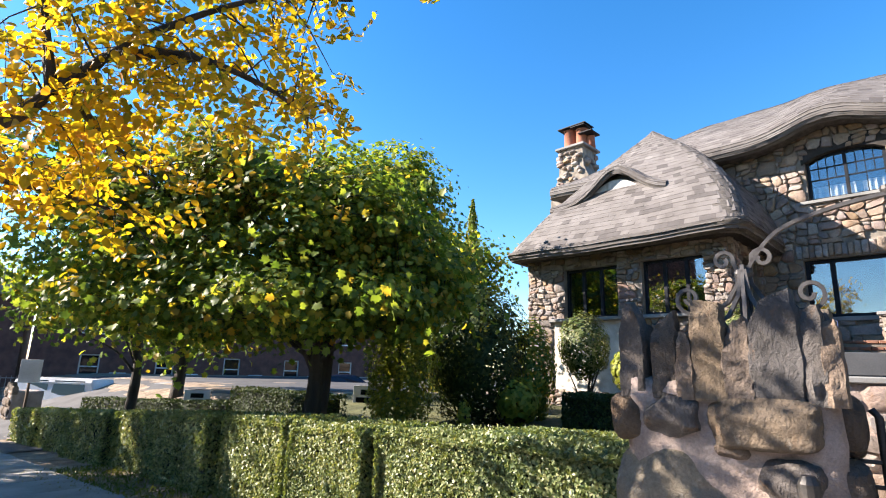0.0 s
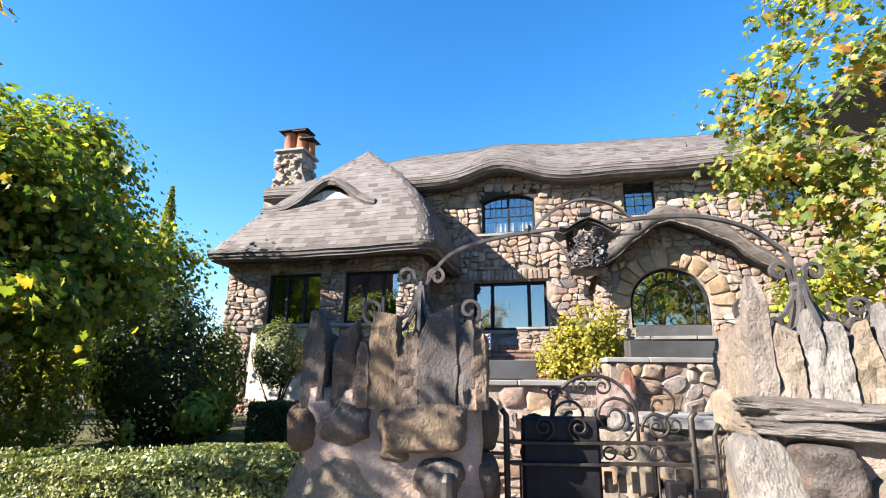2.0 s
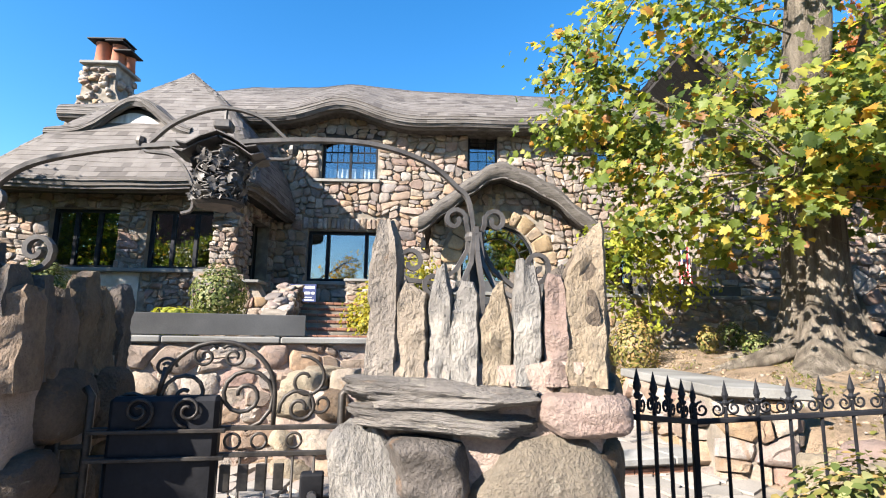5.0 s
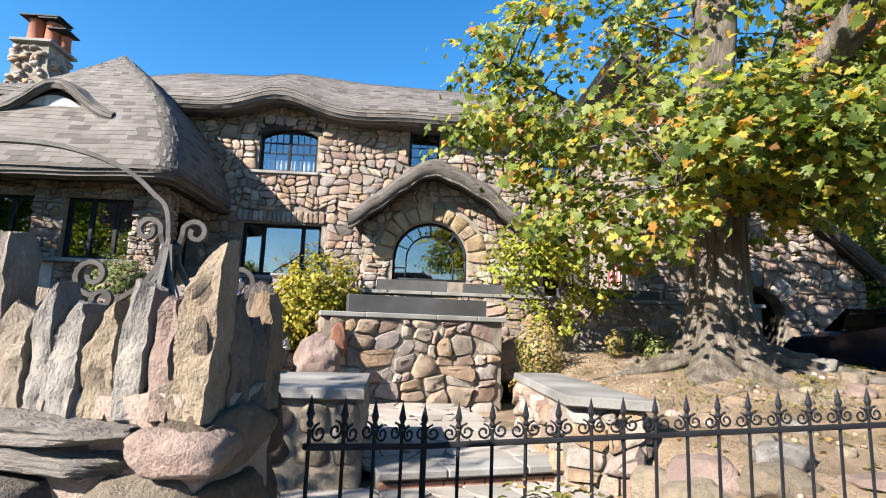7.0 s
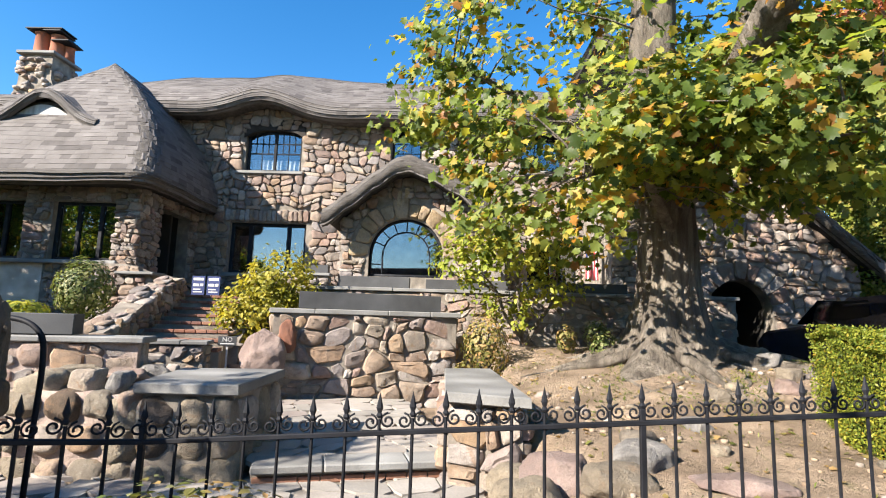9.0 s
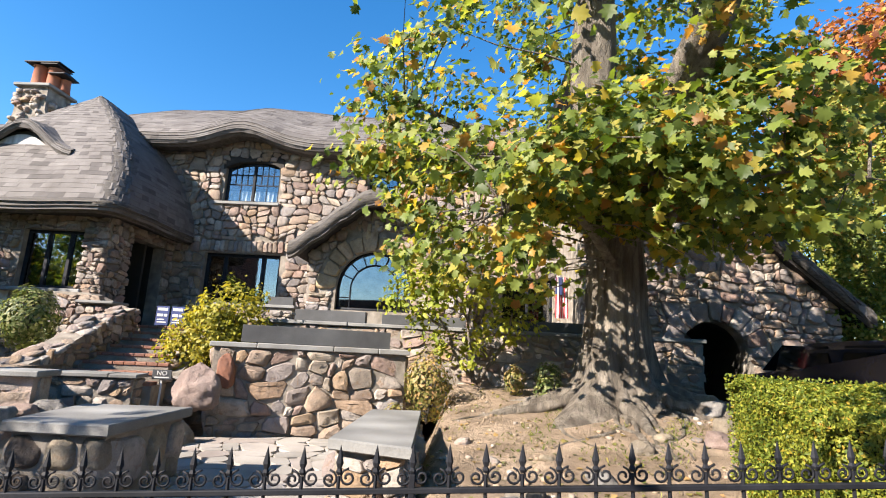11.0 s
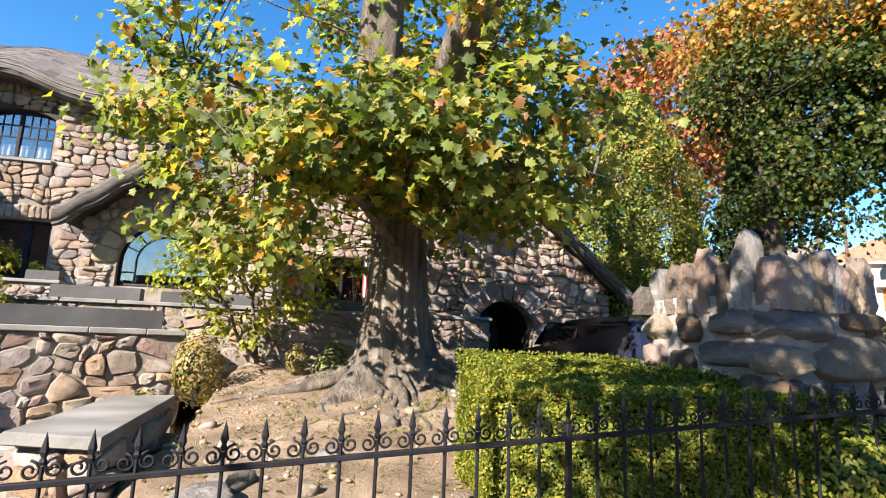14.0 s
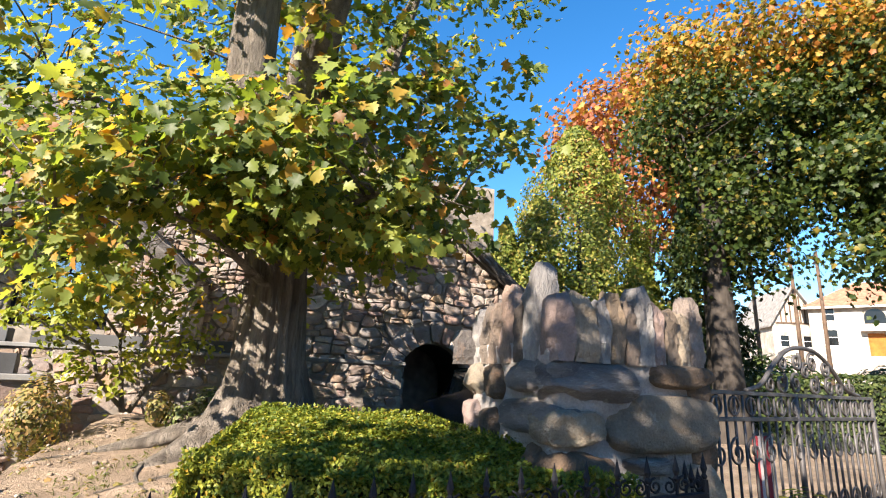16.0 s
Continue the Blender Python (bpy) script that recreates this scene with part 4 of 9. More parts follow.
def main_roof(a, b):
    """Front slope of the long roof: a rolled eave that swells over the window, then up to the ridge."""
    u = lerp(-10.3, 12.4, a)
    ze, zr = eave_z(u), ridge_z(u)
    if b < 0.16:
        k = b / 0.16
        ang = lerp(-1.9, 1.0, k)
        w, z = 0.62 + 0.24 * math.cos(ang), ze + 0.24 + 0.26 * math.sin(ang)
    else:
        k = (b - 0.16) / 0.84
        w0, z0 = 0.62 + 0.24 * math.cos(1.0), ze + 0.24 + 0.26 * math.sin(1.0)
        w = lerp(w0, -3.6, k)
        z = lerp(z0, zr, k ** 0.9) + 0.16 * math.sin(math.pi * k) * 1.0 - 0.25 * k ** 6
        z += 0.045 * noise.noise(Vector((u * 0.8, k * 3, 1)))
    return (u, -w, z)


g = Geo()
g.grid(main_roof, 70, 24)
roof = part("roof", g, M_ROOFDECK, house, "long rolled shingle roof that swells over a window", smooth=True)
shingle_roof(roof, main_roof, lambda b: 22.7, 5.6, 0, 0, "shingle", 150, 21, first=lambda p: abs(p.x - 0.5) + abs(p.z - 9.0))
g = Geo()
g.grid(lambda a, b: (lerp(-10.3, 12.4, a), lerp(3.55, 8.4, b), lerp(ridge_z(lerp(-10.3, 12.4, a)) - 0.25, 7.6, b)), 40, 6)
g.grid(lambda a, b: (lerp(-10.3, 12.4, a), lerp(-0.55, 0.6, b), eave_z(lerp(-10.3, 12.4, a)) + 0.02), 40, 2)
part("roof_back", g, M_ROOFDECK, house, mend=False)

# wing with its own roof
WX0, WX1, WF = -9.75, -3.3, -3.12
wing_rects = [(-8.3, -6.45, 3.12, 4.72), (-5.68, -3.82, 3.12, 4.72)]
wing = part("wing_wall", wall_block(Geo(), WX0, WX1, 0.0, 5.3, WF, WF + 0.4, wing_rects), M_MORTAR, house, "front wing of layered brown and tan stones")
part("side_wall", wall_block(Geo(), WX0, WX0 + 0.4, 0.0, 5.3, WF + 0.41, 0.6), M_MORTAR, house)
wing_cells = rubble_cells(WX0, WX1, 0.2, 5.15, 0.36, 0.2, 9, wing_rects + [(-8.75, -5.7, 0.9, 3.0)])
lay_stones(wing_cells, wing, 0.07, 4, 150, m=pose(0, WF, 0))
g = Geo().box((-8.7, WF - 0.03, 0.5), (-5.75, WF - 0.002, 3.02), 0.004)
part("stucco_panel", g, M_STUCCO, house, "cream stucco panel below the windows")
part("window_sill", Geo().box((-8.8, WF - 0.2, 3.0), (-3.7, WF + 0.2, 3.11), 0.02), M_SLATE, house, "long grey stone sill")
for a, b in ((-8.3, -6.45), (-5.68, -3.82)):
    sash(house, a, b, 3.12, 4.72, WF + 0.16, label="dark three-light casement", mull=(lerp(a, b, 1 / 3), lerp(a, b, 2 / 3)), fw=0.08)
part("room_lining", Geo().box((-9.2, -1.0, 2.5), (-3.6, -0.9, 5.2)).box((-9.2, WF + 0.5, 2.4), (-3.6, -1.01, 2.49)).box((-9.2, WF + 0.5, 5.21), (-3.6, -1.0, 5.3)), M_ROOMSHADE, house)
# return wall of the wing with the dark entry
ret = part("return_wall", wall_block(Geo(), 0.0, 3.07, 0.0, 5.3, 0.03, 0.4, [(1.0, 2.7, 2.3, 4.8)]), M_MORTAR, house, m=pose(-3.3, WF + 0.02, 0, 0, 0, 90))
lay_stones(rubble_cells(0.0, 3.07, 0.4, 5.2, 0.36, 0.22, 12, [(1.0, 2.7, 2.3, 4.8)]), ret, 0.07, 5, 60)
# dark lining paints the shade of the entry recess
part("porch_lining", Geo().box((0.9, 0.41, 2.2), (0.99, 1.5, 4.9)).box((2.71, 0.41, 2.2), (2.8, 1.5, 4.9)).box((0.99, 0.41, 4.81), (2.71, 1.5, 4.9)).box((0.99, 0.41, 2.2), (2.71, 1.5, 2.29)), M_ROOMSHADE, ret)
door = part("door", Geo().box((1.0, 1.4, 2.3), (2.7, 1.46, 4.8), 0.01), M_SOFFIT, ret, "dark wooden entry door in shade")
part("door_handle", Geo().tube([(1.4, 1.39, 3.3), (1.4, 1.34, 3.3), (1.52, 1.34, 3.3)], 0.012), M_IRON, door)
# flared corner pier that steps out towards the ground
g = Geo()
g.prism([(-4.1, 0.0), (-2.1, 0.0), (-2.2, 2.2), (-2.55, 2.75), (-3.2, 3.0), (-4.1, 3.0)], WF - 0.55, WF - 0.06)
pier = part("corner_pier", g, M_MORTAR, house, "stone corner pier that flares out in ledges")
lay_stones([p for p in rubble_cells(-4.05, -2.1, 0.5, 2.95, 0.36, 0.2, 15, keep=lambda x, z: x < -2.25 - max(0, z - 2.2) * 0.9)], pier, 0.09, 6, 60, m=pose(0, WF - 0.55, 0))
lay_stones(rubble_cells(-3.95, -3.2, 3.0, 4.75, 0.3, 0.16, 16), pier, 0.09, 7, 40, m=pose(0, WF - 0.03, 0))
part("ledge", Geo().box((-3.35, WF - 0.75, 2.72), (-2.35, WF - 0.1, 2.8), 0.02), M_SLATE, house)


def wing_ring(b):
    k = min(1.0, max(0.0, b))
    f = k + 0.10 * math.sin(math.pi * k)
    return lerp(-10.15, -5.98, k ** 1.05), lerp(-2.6, -5.92, k ** 1.6), lerp(4.1, 1.0, k ** 1.15), 5.2 + 4.6 * (k + 0.03 * math.sin(math.pi * k)), lerp(0.5, 0.15, k)


def wing_roof(a, b):
    """Wing roof: one wrapped slope from the back left, round the front, to the back right, drawn up to a short ridge."""
    if b < 0.1:
        k = b / 0.1
        l, r_, f, z, rad = wing_ring(0)
        ang = lerp(-2.9, 0.75, k)
        off, dz = -0.2 + 0.22 * math.cos(ang), 0.12 + 0.22 * math.sin(ang)
        l, r_, f, z = l - off, r_ + off, f + off, z + dz - 0.08
    else:
        l, r_, f, z, rad = wing_ring((b - 0.1) / 0.9)
    rad = min(rad, (r_ - l) * 0.45 + 1e-4)
    back = -3.4
    segs = [f - rad - back, math.pi / 2 * rad, max(1e-4, r_ - l - 2 * rad), math.pi / 2 * rad, f - rad - back]
    cuts = [0, 0.3, 0.34, 0.66, 0.70, 1.0]
    for i in range(5):
        if a <= cuts[i + 1] or i == 4:
            k = (a - cuts[i]) / (cuts[i + 1] - cuts[i])
            break
    if i == 0:
        x, w = l, lerp(back, f - rad, k)
    elif i == 1:
        t = math.pi - k * math.pi / 2
        x, w = l + rad + rad * math.cos(t), f - rad + rad * math.sin(t)
    elif i == 2:
        x, w = lerp(l + rad, r_ - rad, k), f
    elif i == 3:
        t = math.pi / 2 - k * math.pi / 2
        x, w = r_ - rad + rad * math.cos(t), f - rad + rad * math.sin(t)
    else:
        x, w = r_, lerp(f - rad, back, k)
    z += 0.10 * (abs(x + 6.2) / 4.0) ** 2 * (1 - b) - 0.05
    z += 0.05 * noise.noise(Vector((x * 0.7, w * 0.7, z * 0.7)))
    return (x, -w, z)


wroof = part("wing_roof", Geo().grid(wing_roof, 90, 24), M_ROOFDECK, house, "steep pointed shingle roof with rounded hips", smooth=True)
shingle_roof(wroof, wing_roof, lambda b: lerp(23.0, 9.0, b), 5.5, 0, 0, "shingle", 150, 33, first=lambda p: abs(p.x + 5) + abs(p.y + 3.5) + abs(p.z - 6))
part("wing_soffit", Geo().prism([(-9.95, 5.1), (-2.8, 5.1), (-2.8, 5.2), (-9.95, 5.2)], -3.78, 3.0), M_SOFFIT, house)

# eyebrow dormer
def brow(a):
    """The brow's curve: a long flat S on the left, a shorter fall on the right."""
    u = lerp(-8.75, -4.75, a)
    return u, 6.72 + 0.95 * math.exp(-((u + 6.35) / 0.92) ** 2)


def brow_roof(a, b):
    u, z = brow(a)
    if b < 0.25:
        k = b / 0.25
        t = lerp(-1.9, 1.3, k)
        return (u, -(3.12 + 0.12 * math.cos(t)), z + 0.12 + 0.14 * math.sin(t))
    k = (b - 0.25) / 0.75
    return (lerp(u, lerp(u, -6.2, 0.35), k), -lerp(3.16, 1.1, k), lerp(z + 0.25, z + 0.55 + 0.8 * (1 - (z - 6.72) / 0.95), k))


part("eyebrow_roof", Geo().grid(brow_roof, 40, 10), M_ROOFDECK, house, "eyebrow dormer roof of curved shingles", smooth=True)
eb = house.children[-1]
shingle_roof(eb, brow_roof, lambda b: 4.4, 2.3, 0, 0, "shingle", 60, 41, expo=0.14, width=0.34)
g = Geo()
pts = [(lerp(-7.25, -5.5, k / 14), 6.78 + 0.72 * math.sin(math.pi * min(1, max(0, 0.14 + 0.80 * k / 14))) ** 0.8) for k in range(15)]
g.prism([(-7.25, 6.75)] + pts + [(-5.5, 6.75)], -2.98, -2.94)
dw = part("dormer_window", Geo().box((-7.35, -3.1, 6.66), (-5.4, -2.85, 6.76), 0.01).box((-5.52, -3.04, 6.76), (-5.44, -2.9, 7.12), 0.01), M_METAL, house, "eyebrow window with a pale frame")
part("pane", g, M_CURTAIN, dw, "whitish clouded pane")
part("dormer_cheek", Geo().prism([(-8.5, 6.6), (-4.95, 6.6), (-5.3, 7.2), (-5.9, 7.6), (-6.8, 7.6), (-7.5, 7.15)], -2.93, -1.2), M_SOFFIT, house)

# entrance bay with the arched window and its stone-edged hood
BAY = -2.1
g = Geo()
arch = [(3.82 + 1.06 * math.cos(t), 3.62 + 1.06 * math.sin(t)) for t in [math.pi * k / 20 for k in range(21)]]
left = [(1.95, 2.0), (1.95, 4.55), (3.0, 5.6), (3.85, 6.0)]
right = [(3.85, 6.0), (5.2, 5.5), (6.65, 4.3), (6.65, 2.0)]
g.prism([(1.95, 2.0), (2.76, 2.0)] + arch[::-1][:11] + [(3.85, 6.0), (3.0, 5.6), (1.95, 4.55)], BAY + 0.04, BAY + 0.42)
g.prism([(6.65, 2.0), (6.65, 4.3), (5.2, 5.5), (3.86, 6.0)] + arch[::-1][10:] + [(4.88, 2.0)], BAY + 0.04, BAY + 0.42)
g.box((2.77, BAY + 0.04, 2.0), (4.87, BAY + 0.42, 2.98), 0.001)
g.box((1.95, BAY + 0.43, 2.0), (2.35, 0.02, 5.0), 0.001).box((6.25, BAY + 0.43, 2.0), (6.65, 0.02, 4.6), 0.001)
bay = part("bay_wall", g, M_MORTAR, house, "projecting bay with an arch of tan wedge stones")
hood_top = lambda x: table(x, [(1.6, 4.75), (2.3, 5.3), (3.0, 5.86), (3.55, 6.26), (3.9, 6.33), (4.4, 6.14), (5.25, 5.72), (6.1, 5.0), (6.8, 4.38)])
vous = wedge_ring(3.82, 3.62, 1.08, 1.62, -0.05, math.pi + 0.05, 12, R1)
bay_cells = rubble_cells(1.95, 6.65, 2.2, 6.2, 0.36, 0.26, 19, [(2.76, 4.88, 0, 3.62)], [(3.82, 3.62, 1.62, 3.6)], keep=lambda x, z: z < hood_top(x) - 0.4)
vk = [[(3.5, 5.0), (3.68, 5.0), (3.66, 5.5), (3.53, 5.5)], [(3.72, 5.05), (3.86, 5.05), (3.9, 5.6), (3.74, 5.6)]]
lay_stones(vous + vk, bay, 0.09, 18, 200, m=pose(0, BAY + 0.04, 0), mat=M_TANSTONE)
lay_stones(bay_cells, bay, 0.07, 8, 200, m=pose(0, BAY + 0.04, 0))
sidem = pose(1.95, -0.0, 0, 0, 0, -90)
lay_stones(rubble_cells(0.0, 2.1, 2.2, 4.9, 0.36, 0.26, 20), bay, 0.06, 9, 40, m=sidem)
# arched window
g = Geo()
yy = BAY + 0.22
rim = [(3.82 + 1.03 * math.cos(t), yy, 3.62 + 1.03 * math.sin(t)) for t in [math.pi * k / 24 for k in range(25)]]
g.tube(rim, 0.05, 6)
g.tube([(3.82 + 0.68 * math.cos(t), yy, 3.62 + 0.68 * math.sin(t)) for t in [math.pi * k / 20 for k in range(21)]], 0.022, 5)
for k in range(1, 8):
    t = math.pi * k / 8
    g.tube([(3.82 + 0.68 * math.cos(t), yy, 3.62 + 0.68 * math.sin(t)), (3.82 + 1.0 * math.cos(t), yy, 3.62 + 1.0 * math.sin(t))], 0.018, 5)
for sx in (-1.03, -0.68, 0.68, 1.03):
    g.tube([(3.82 + sx, yy, 3.0), (3.82 + sx, yy, 3.62)], 0.04 if abs(sx) > 1 else 0.024, 5)
g.box((2.77, yy - 0.05, 2.98), (4.87, yy + 0.05, 3.06), 0.005)
for sx in (-1.03, 0.68):
    g.tube([(3.82 + sx, yy, 3.35), (3.82 + sx + 0.35, yy, 3.35)], 0.018, 5)
aw = part("arched_window", g, M_FRAME, house, "round-headed dark window with a ring of small panes", smooth=True)
pn = part("pane", Geo().prism([(2.79, 3.0), (4.85, 3.0)] + [(3.82 + 1.02 * math.cos(t), 3.62 + 1.02 * math.sin(t)) for t in [math.pi * k / 24 for k in range(25)]], yy + 0.01, yy + 0.016), M_GLASS, aw)
pn.visible_shadow = False
part("room_lining", Geo().box((2.4, 0.1, 2.4), (6.2, 0.2, 5.0)).box((2.4, BAY + 0.5, 2.3), (6.2, 0.1, 2.39)).box((2.36, BAY + 0.5, 4.95), (6.24, 0.1, 5.05)), M_ROOMSHADE, house)


def hood_fn(a, b):
    """Rolled edge of the hood, wrapped from its soffit round to its top and back to the wall."""
    x = lerp(1.55, 6.85, a)
    zt = hood_top(x)
    if b < 0.6:
        t = lerp(-2.4, 1.5, b / 0.6)
        return (x, -(2.72 + 0.2 * math.cos(t)), zt - 0.24 + 0.26 * math.sin(t))
    k = (b - 0.6) / 0.4
    return (x, -lerp(2.73, 0.0, k), zt + 0.12 * k)


hood = part("hood", Geo().grid(hood_fn, 40, 16), M_ROOFDECK, house, "curved pointed hood edged with rolled shingles", smooth=True)
shingle_roof(hood, hood_fn, lambda b: 7.0, 1.6, 0, 0, "shingle", 60, 52, width=0.14, expo=0.34, thick=0.03, wave=0)
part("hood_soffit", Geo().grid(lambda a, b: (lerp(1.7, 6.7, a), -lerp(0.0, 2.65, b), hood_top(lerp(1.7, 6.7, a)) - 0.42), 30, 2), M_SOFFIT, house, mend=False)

# low gable end over the carriage tunnel
TW = -3.0
verge = lambda x: 8.75 - 0.875 * (x - 10.05)
g = Geo()
AX, AZ, AR = 12.75, 2.2, 0.87
tarch = [(AX + AR * math.cos(t), AZ + AR * math.sin(t)) for t in [math.pi * k / 16 for k in range(17)]]
g.prism([(9.4, 0.6), (AX - AR, 0.6)] + tarch[::-1][:9] + [(AX, verge(AX)), (10.2, verge(10.2)), (9.4, 8.0)], TW + 0.05, TW + 0.5)
g.prism([(15.9, 0.6), (15.9, verge(15.9)), (AX, verge(AX))] + tarch[::-1][8:] + [(AX + AR, 0.6)], TW + 0.05, TW + 0.5)
g.box((9.4, TW + 0.51, 0.6), (9.8, 0.0, 8.0), 0.001)
gable = part("gable_wall", g, M_MORTAR, house, "stone gable end pierced by a carriage arch")
lay_stones(wedge_ring(AX, AZ, AR, 1.42, 0, math.pi, 11, R1) +
           rubble_cells(9.4, 15.9, 0.7, 8.2, 0.42, 0.28, 23, [(AX - AR, AX + AR, 0, AZ)], [(AX, AZ, 1.42, AZ - 0.01)], keep=lambda x, z: z < verge(x) - 0.15),
           gable, 0.08, 10, 180, m=pose(0, TW + 0.05, 0))
# the tunnel's depth of shade is painted on as near-black sheets
g = Geo()
g.grid(lambda a, b: (AX + (AR + 0.03) * math.cos(math.pi * a), lerp(TW + 0.5, 3.5, b), AZ + (AR + 0.02) * math.sin(math.pi * a)), 12, 2)
g.box((AX - AR - 0.13, TW + 0.5, 0.6), (AX - AR - 0.03, 3.5, AZ + 0.05)).box((AX + AR + 0.03, TW + 0.5, 0.6), (AX + AR + 0.13, 3.5, AZ + 0.05)).box((AX - 1.1, 3.5, 0.6), (AX + 1.1, 3.6, 3.3))
part("tunnel_lining", g, M_ROOMSHADE, house, mend=False)


def gable_roof(a, b):
    """Catslide that falls towards the drive."""
    x = lerp(9.0, 16.4, b if b > 0.001 else 0.0)
    w = lerp(3.45, -3.6, a)
    z = verge(x) + 0.28 + 0.06 * noise.noise(Vector((x, w, 0)))
    if a < 0.09:
        t = lerp(-2.0, 1.4, a / 0.09)
        w, z = 3.35 + 0.2 * math.cos(t), verge(x) + 0.06 + 0.22 * math.sin(t)
    return (x, -w, z)


groof = part("gable_roof", Geo().grid(gable_roof, 30, 20), M_ROOFDECK, house, "steep shingle slope that falls to the drive", smooth=True)
shingle_roof(groof, lambda a, b: gable_roof(a, 1 - b), lambda b: 7.5, 9.5, 0, 0, "shingle", 0, 57)
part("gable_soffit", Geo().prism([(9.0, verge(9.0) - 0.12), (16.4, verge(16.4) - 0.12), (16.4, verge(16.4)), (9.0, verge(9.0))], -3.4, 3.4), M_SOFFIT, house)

# chimney
CH = (-10.75, 2.2)
chim = thing("chimney", HOUSE @ pose(CH[0], CH[1], 0), "rough fieldstone chimney with terracotta pots", "chimney")
g = Geo()
g.prism([(-1.1, 0), (1.1, 0), (1.05, 9.4), (0.62, 10.4), (0.58, 11.35), (-0.58, 11.35), (-0.64, 10.2), (-1.1, 9.0)], -0.6, 0.6)
stack = part("stack", g, M_MORTAR, chim)
r2 = random.Random(4)
for k in range(110):
    z = r2.uniform(7.5, 11.25)
    half = table(z, [(9.0, 1.05), (10.3, 0.63), (11.4, 0.58)])
    face = r2.random()
    if face < 0.7:
        p = (r2.uniform(-half, half), -0.6, z)
    else:
        p = ((1 if face < 0.85 else -1) * half, r2.uniform(-0.6, 0.6), z)
    gr = rock_geo((r2.uniform(.22, .42), r2.uniform(.25, .4), r2.uniform(.13, .26)), k, 3, rough=0.12)
    ob = new("stone", mesh_of("stone", gr.v, gr.f, M_STONE, True))
    ob.parent = stack
    ob.matrix_basis = pose(*p, 0, 0, r2.uniform(-20, 20))
part("cap_slab", Geo().box((-0.74, -0.75, 11.35), (0.74, 0.75, 11.47), 0.02), M_SLATE, chim)
for dx, h, rr in ((-0.36, 0.98, 0.3), (0.24, 0.9, 0.27), (0.6, 0.5, 0.2)):
    pot = part("pot", Geo().lathe([(rr * 1.1, 11.47), (rr, 11.6), (rr * 0.9, 11.47 + h), (rr * 1.05, 11.5 + h)], 14, pose(dx, 0.15 if dx > 0.5 else 0, 0)), M_TERRA, chim, "terracotta chimney pot", smooth=True)
    if dx != 0.2:
        c0, wx = ((-0.08, 0.72) if dx < 0 else (dx, 0.34))
        zz = 11.56 + h
        part("cowl", Geo().add([(c0 - wx, -.42, zz), (c0 + wx, -.42, zz), (c0 + wx, .42, zz), (c0 - wx, .42, zz), (c0 - wx, -.42, zz + .04), (c0 + wx, -.42, zz + .04), (c0 + wx, .42, zz + .04), (c0 - wx, .42, zz + .04), (c0 - .1, 0, zz + .26), (c0 + .1, 0, zz + .26)],
             [(3, 2, 1, 0), (0, 1, 5, 4), (1, 2, 6, 5), (2, 3, 7, 6), (3, 0, 4, 7), (4, 5, 9, 8), (5, 6, 9), (6, 7, 8, 9), (7, 4, 8)]), M_BLACK, pot, "dark sheet-metal cowl")

# wall lantern by the bay
lan = thing("wall_lantern", HOUSE @ pose(1.62, -0.12, 4.45), "small dark iron wall lantern", "lantern")
part("body", Geo().box((-0.08, -0.08, -0.22), (0.08, 0.08, 0.08), 0.01), M_BLACK, lan)
part("cap", Geo().lathe([(0.11, 0.08), (0.02, 0.18)], 4), M_BLACK, lan)
part("bracket", Geo().tube([(0, 0, 0.16), (0, 0.05, 0.2), (0, 0.13, 0.18)], 0.012), M_BLACK, lan)
# roof vent
part("roof_vent", Geo().lathe([(0.12, 0), (0.12, 0.12), (0.16, 0.13), (0.1, 0.2)], 10), M_METAL, house, "small metal roof vent", m=pose(6.6, 3.0, 11.25))

# ---- terraces, steps and low walls ----
def stone_wall(name, p0, p1, z0, z1, thick, label, seed, cap=0.08, sx=0.36, sz=0.24, depth=0.07, limit=120, over=0.08, mortar=None, mat=None, joined=None):
    """A rubble wall between two plan points, its face to the right of the way from p0 to p1, with a slab cap."""
    d = Vector((p1[0] - p0[0], p1[1] - p0[1], 0))
    L = d.length
    m = Matrix.Translation((p0[0], p0[1], 0)) @ Matrix.Rotation(math.atan2(d.y, d.x), 4, 'Z')
    w = part(name, Geo().box((0, -0.022, z0), (L, thick, z1 - cap), 0.004), mortar or M_MORTAR, m=m)
    tagged(w, label, "wall", kind="structure")
    lay_stones(rubble_cells(0, L, z0 + 0.02, z1 - cap - 0.01, sx, sz, seed), w, depth, seed, limit, m=pose(0, 0.02, 0), mat=mat, joined=joined)
    for x, rot in ((0.0, -90), (L, 90)):
        c = rubble_cells(0.02, thick - 0.02, z0 + 0.02, z1 - cap - 0.01, sx, sz, seed + 50)
        mm = pose(0, thick, 0, 0, 0, -90) if x == 0 else pose(L, 0, 0, 0, 0, 90)
        lay_stones(c, w, depth * 0.7, seed + 1, 40, m=mm, mat=mat, joined=joined)
    if cap:
        x = -over
        r = random.Random(seed)
        while x < L + over - 0.05:
            e = min(L + over, x + r.uniform(0.8, 1.5))
            if L + over - e < 0.3:
                e = L + over
            part("cap_slab", Geo().box((x, -over - r.uniform(0, .03), z1 - cap), (e - 0.008, thick + over, z1 + r.uniform(-.006, .006)), 0.014), M_SLATE, w, "grey slate cap slab")
            x = e
    return w


hw = lambda u, w: tuple((HOUSE @ Vector((u, -w, 0)))[:2])
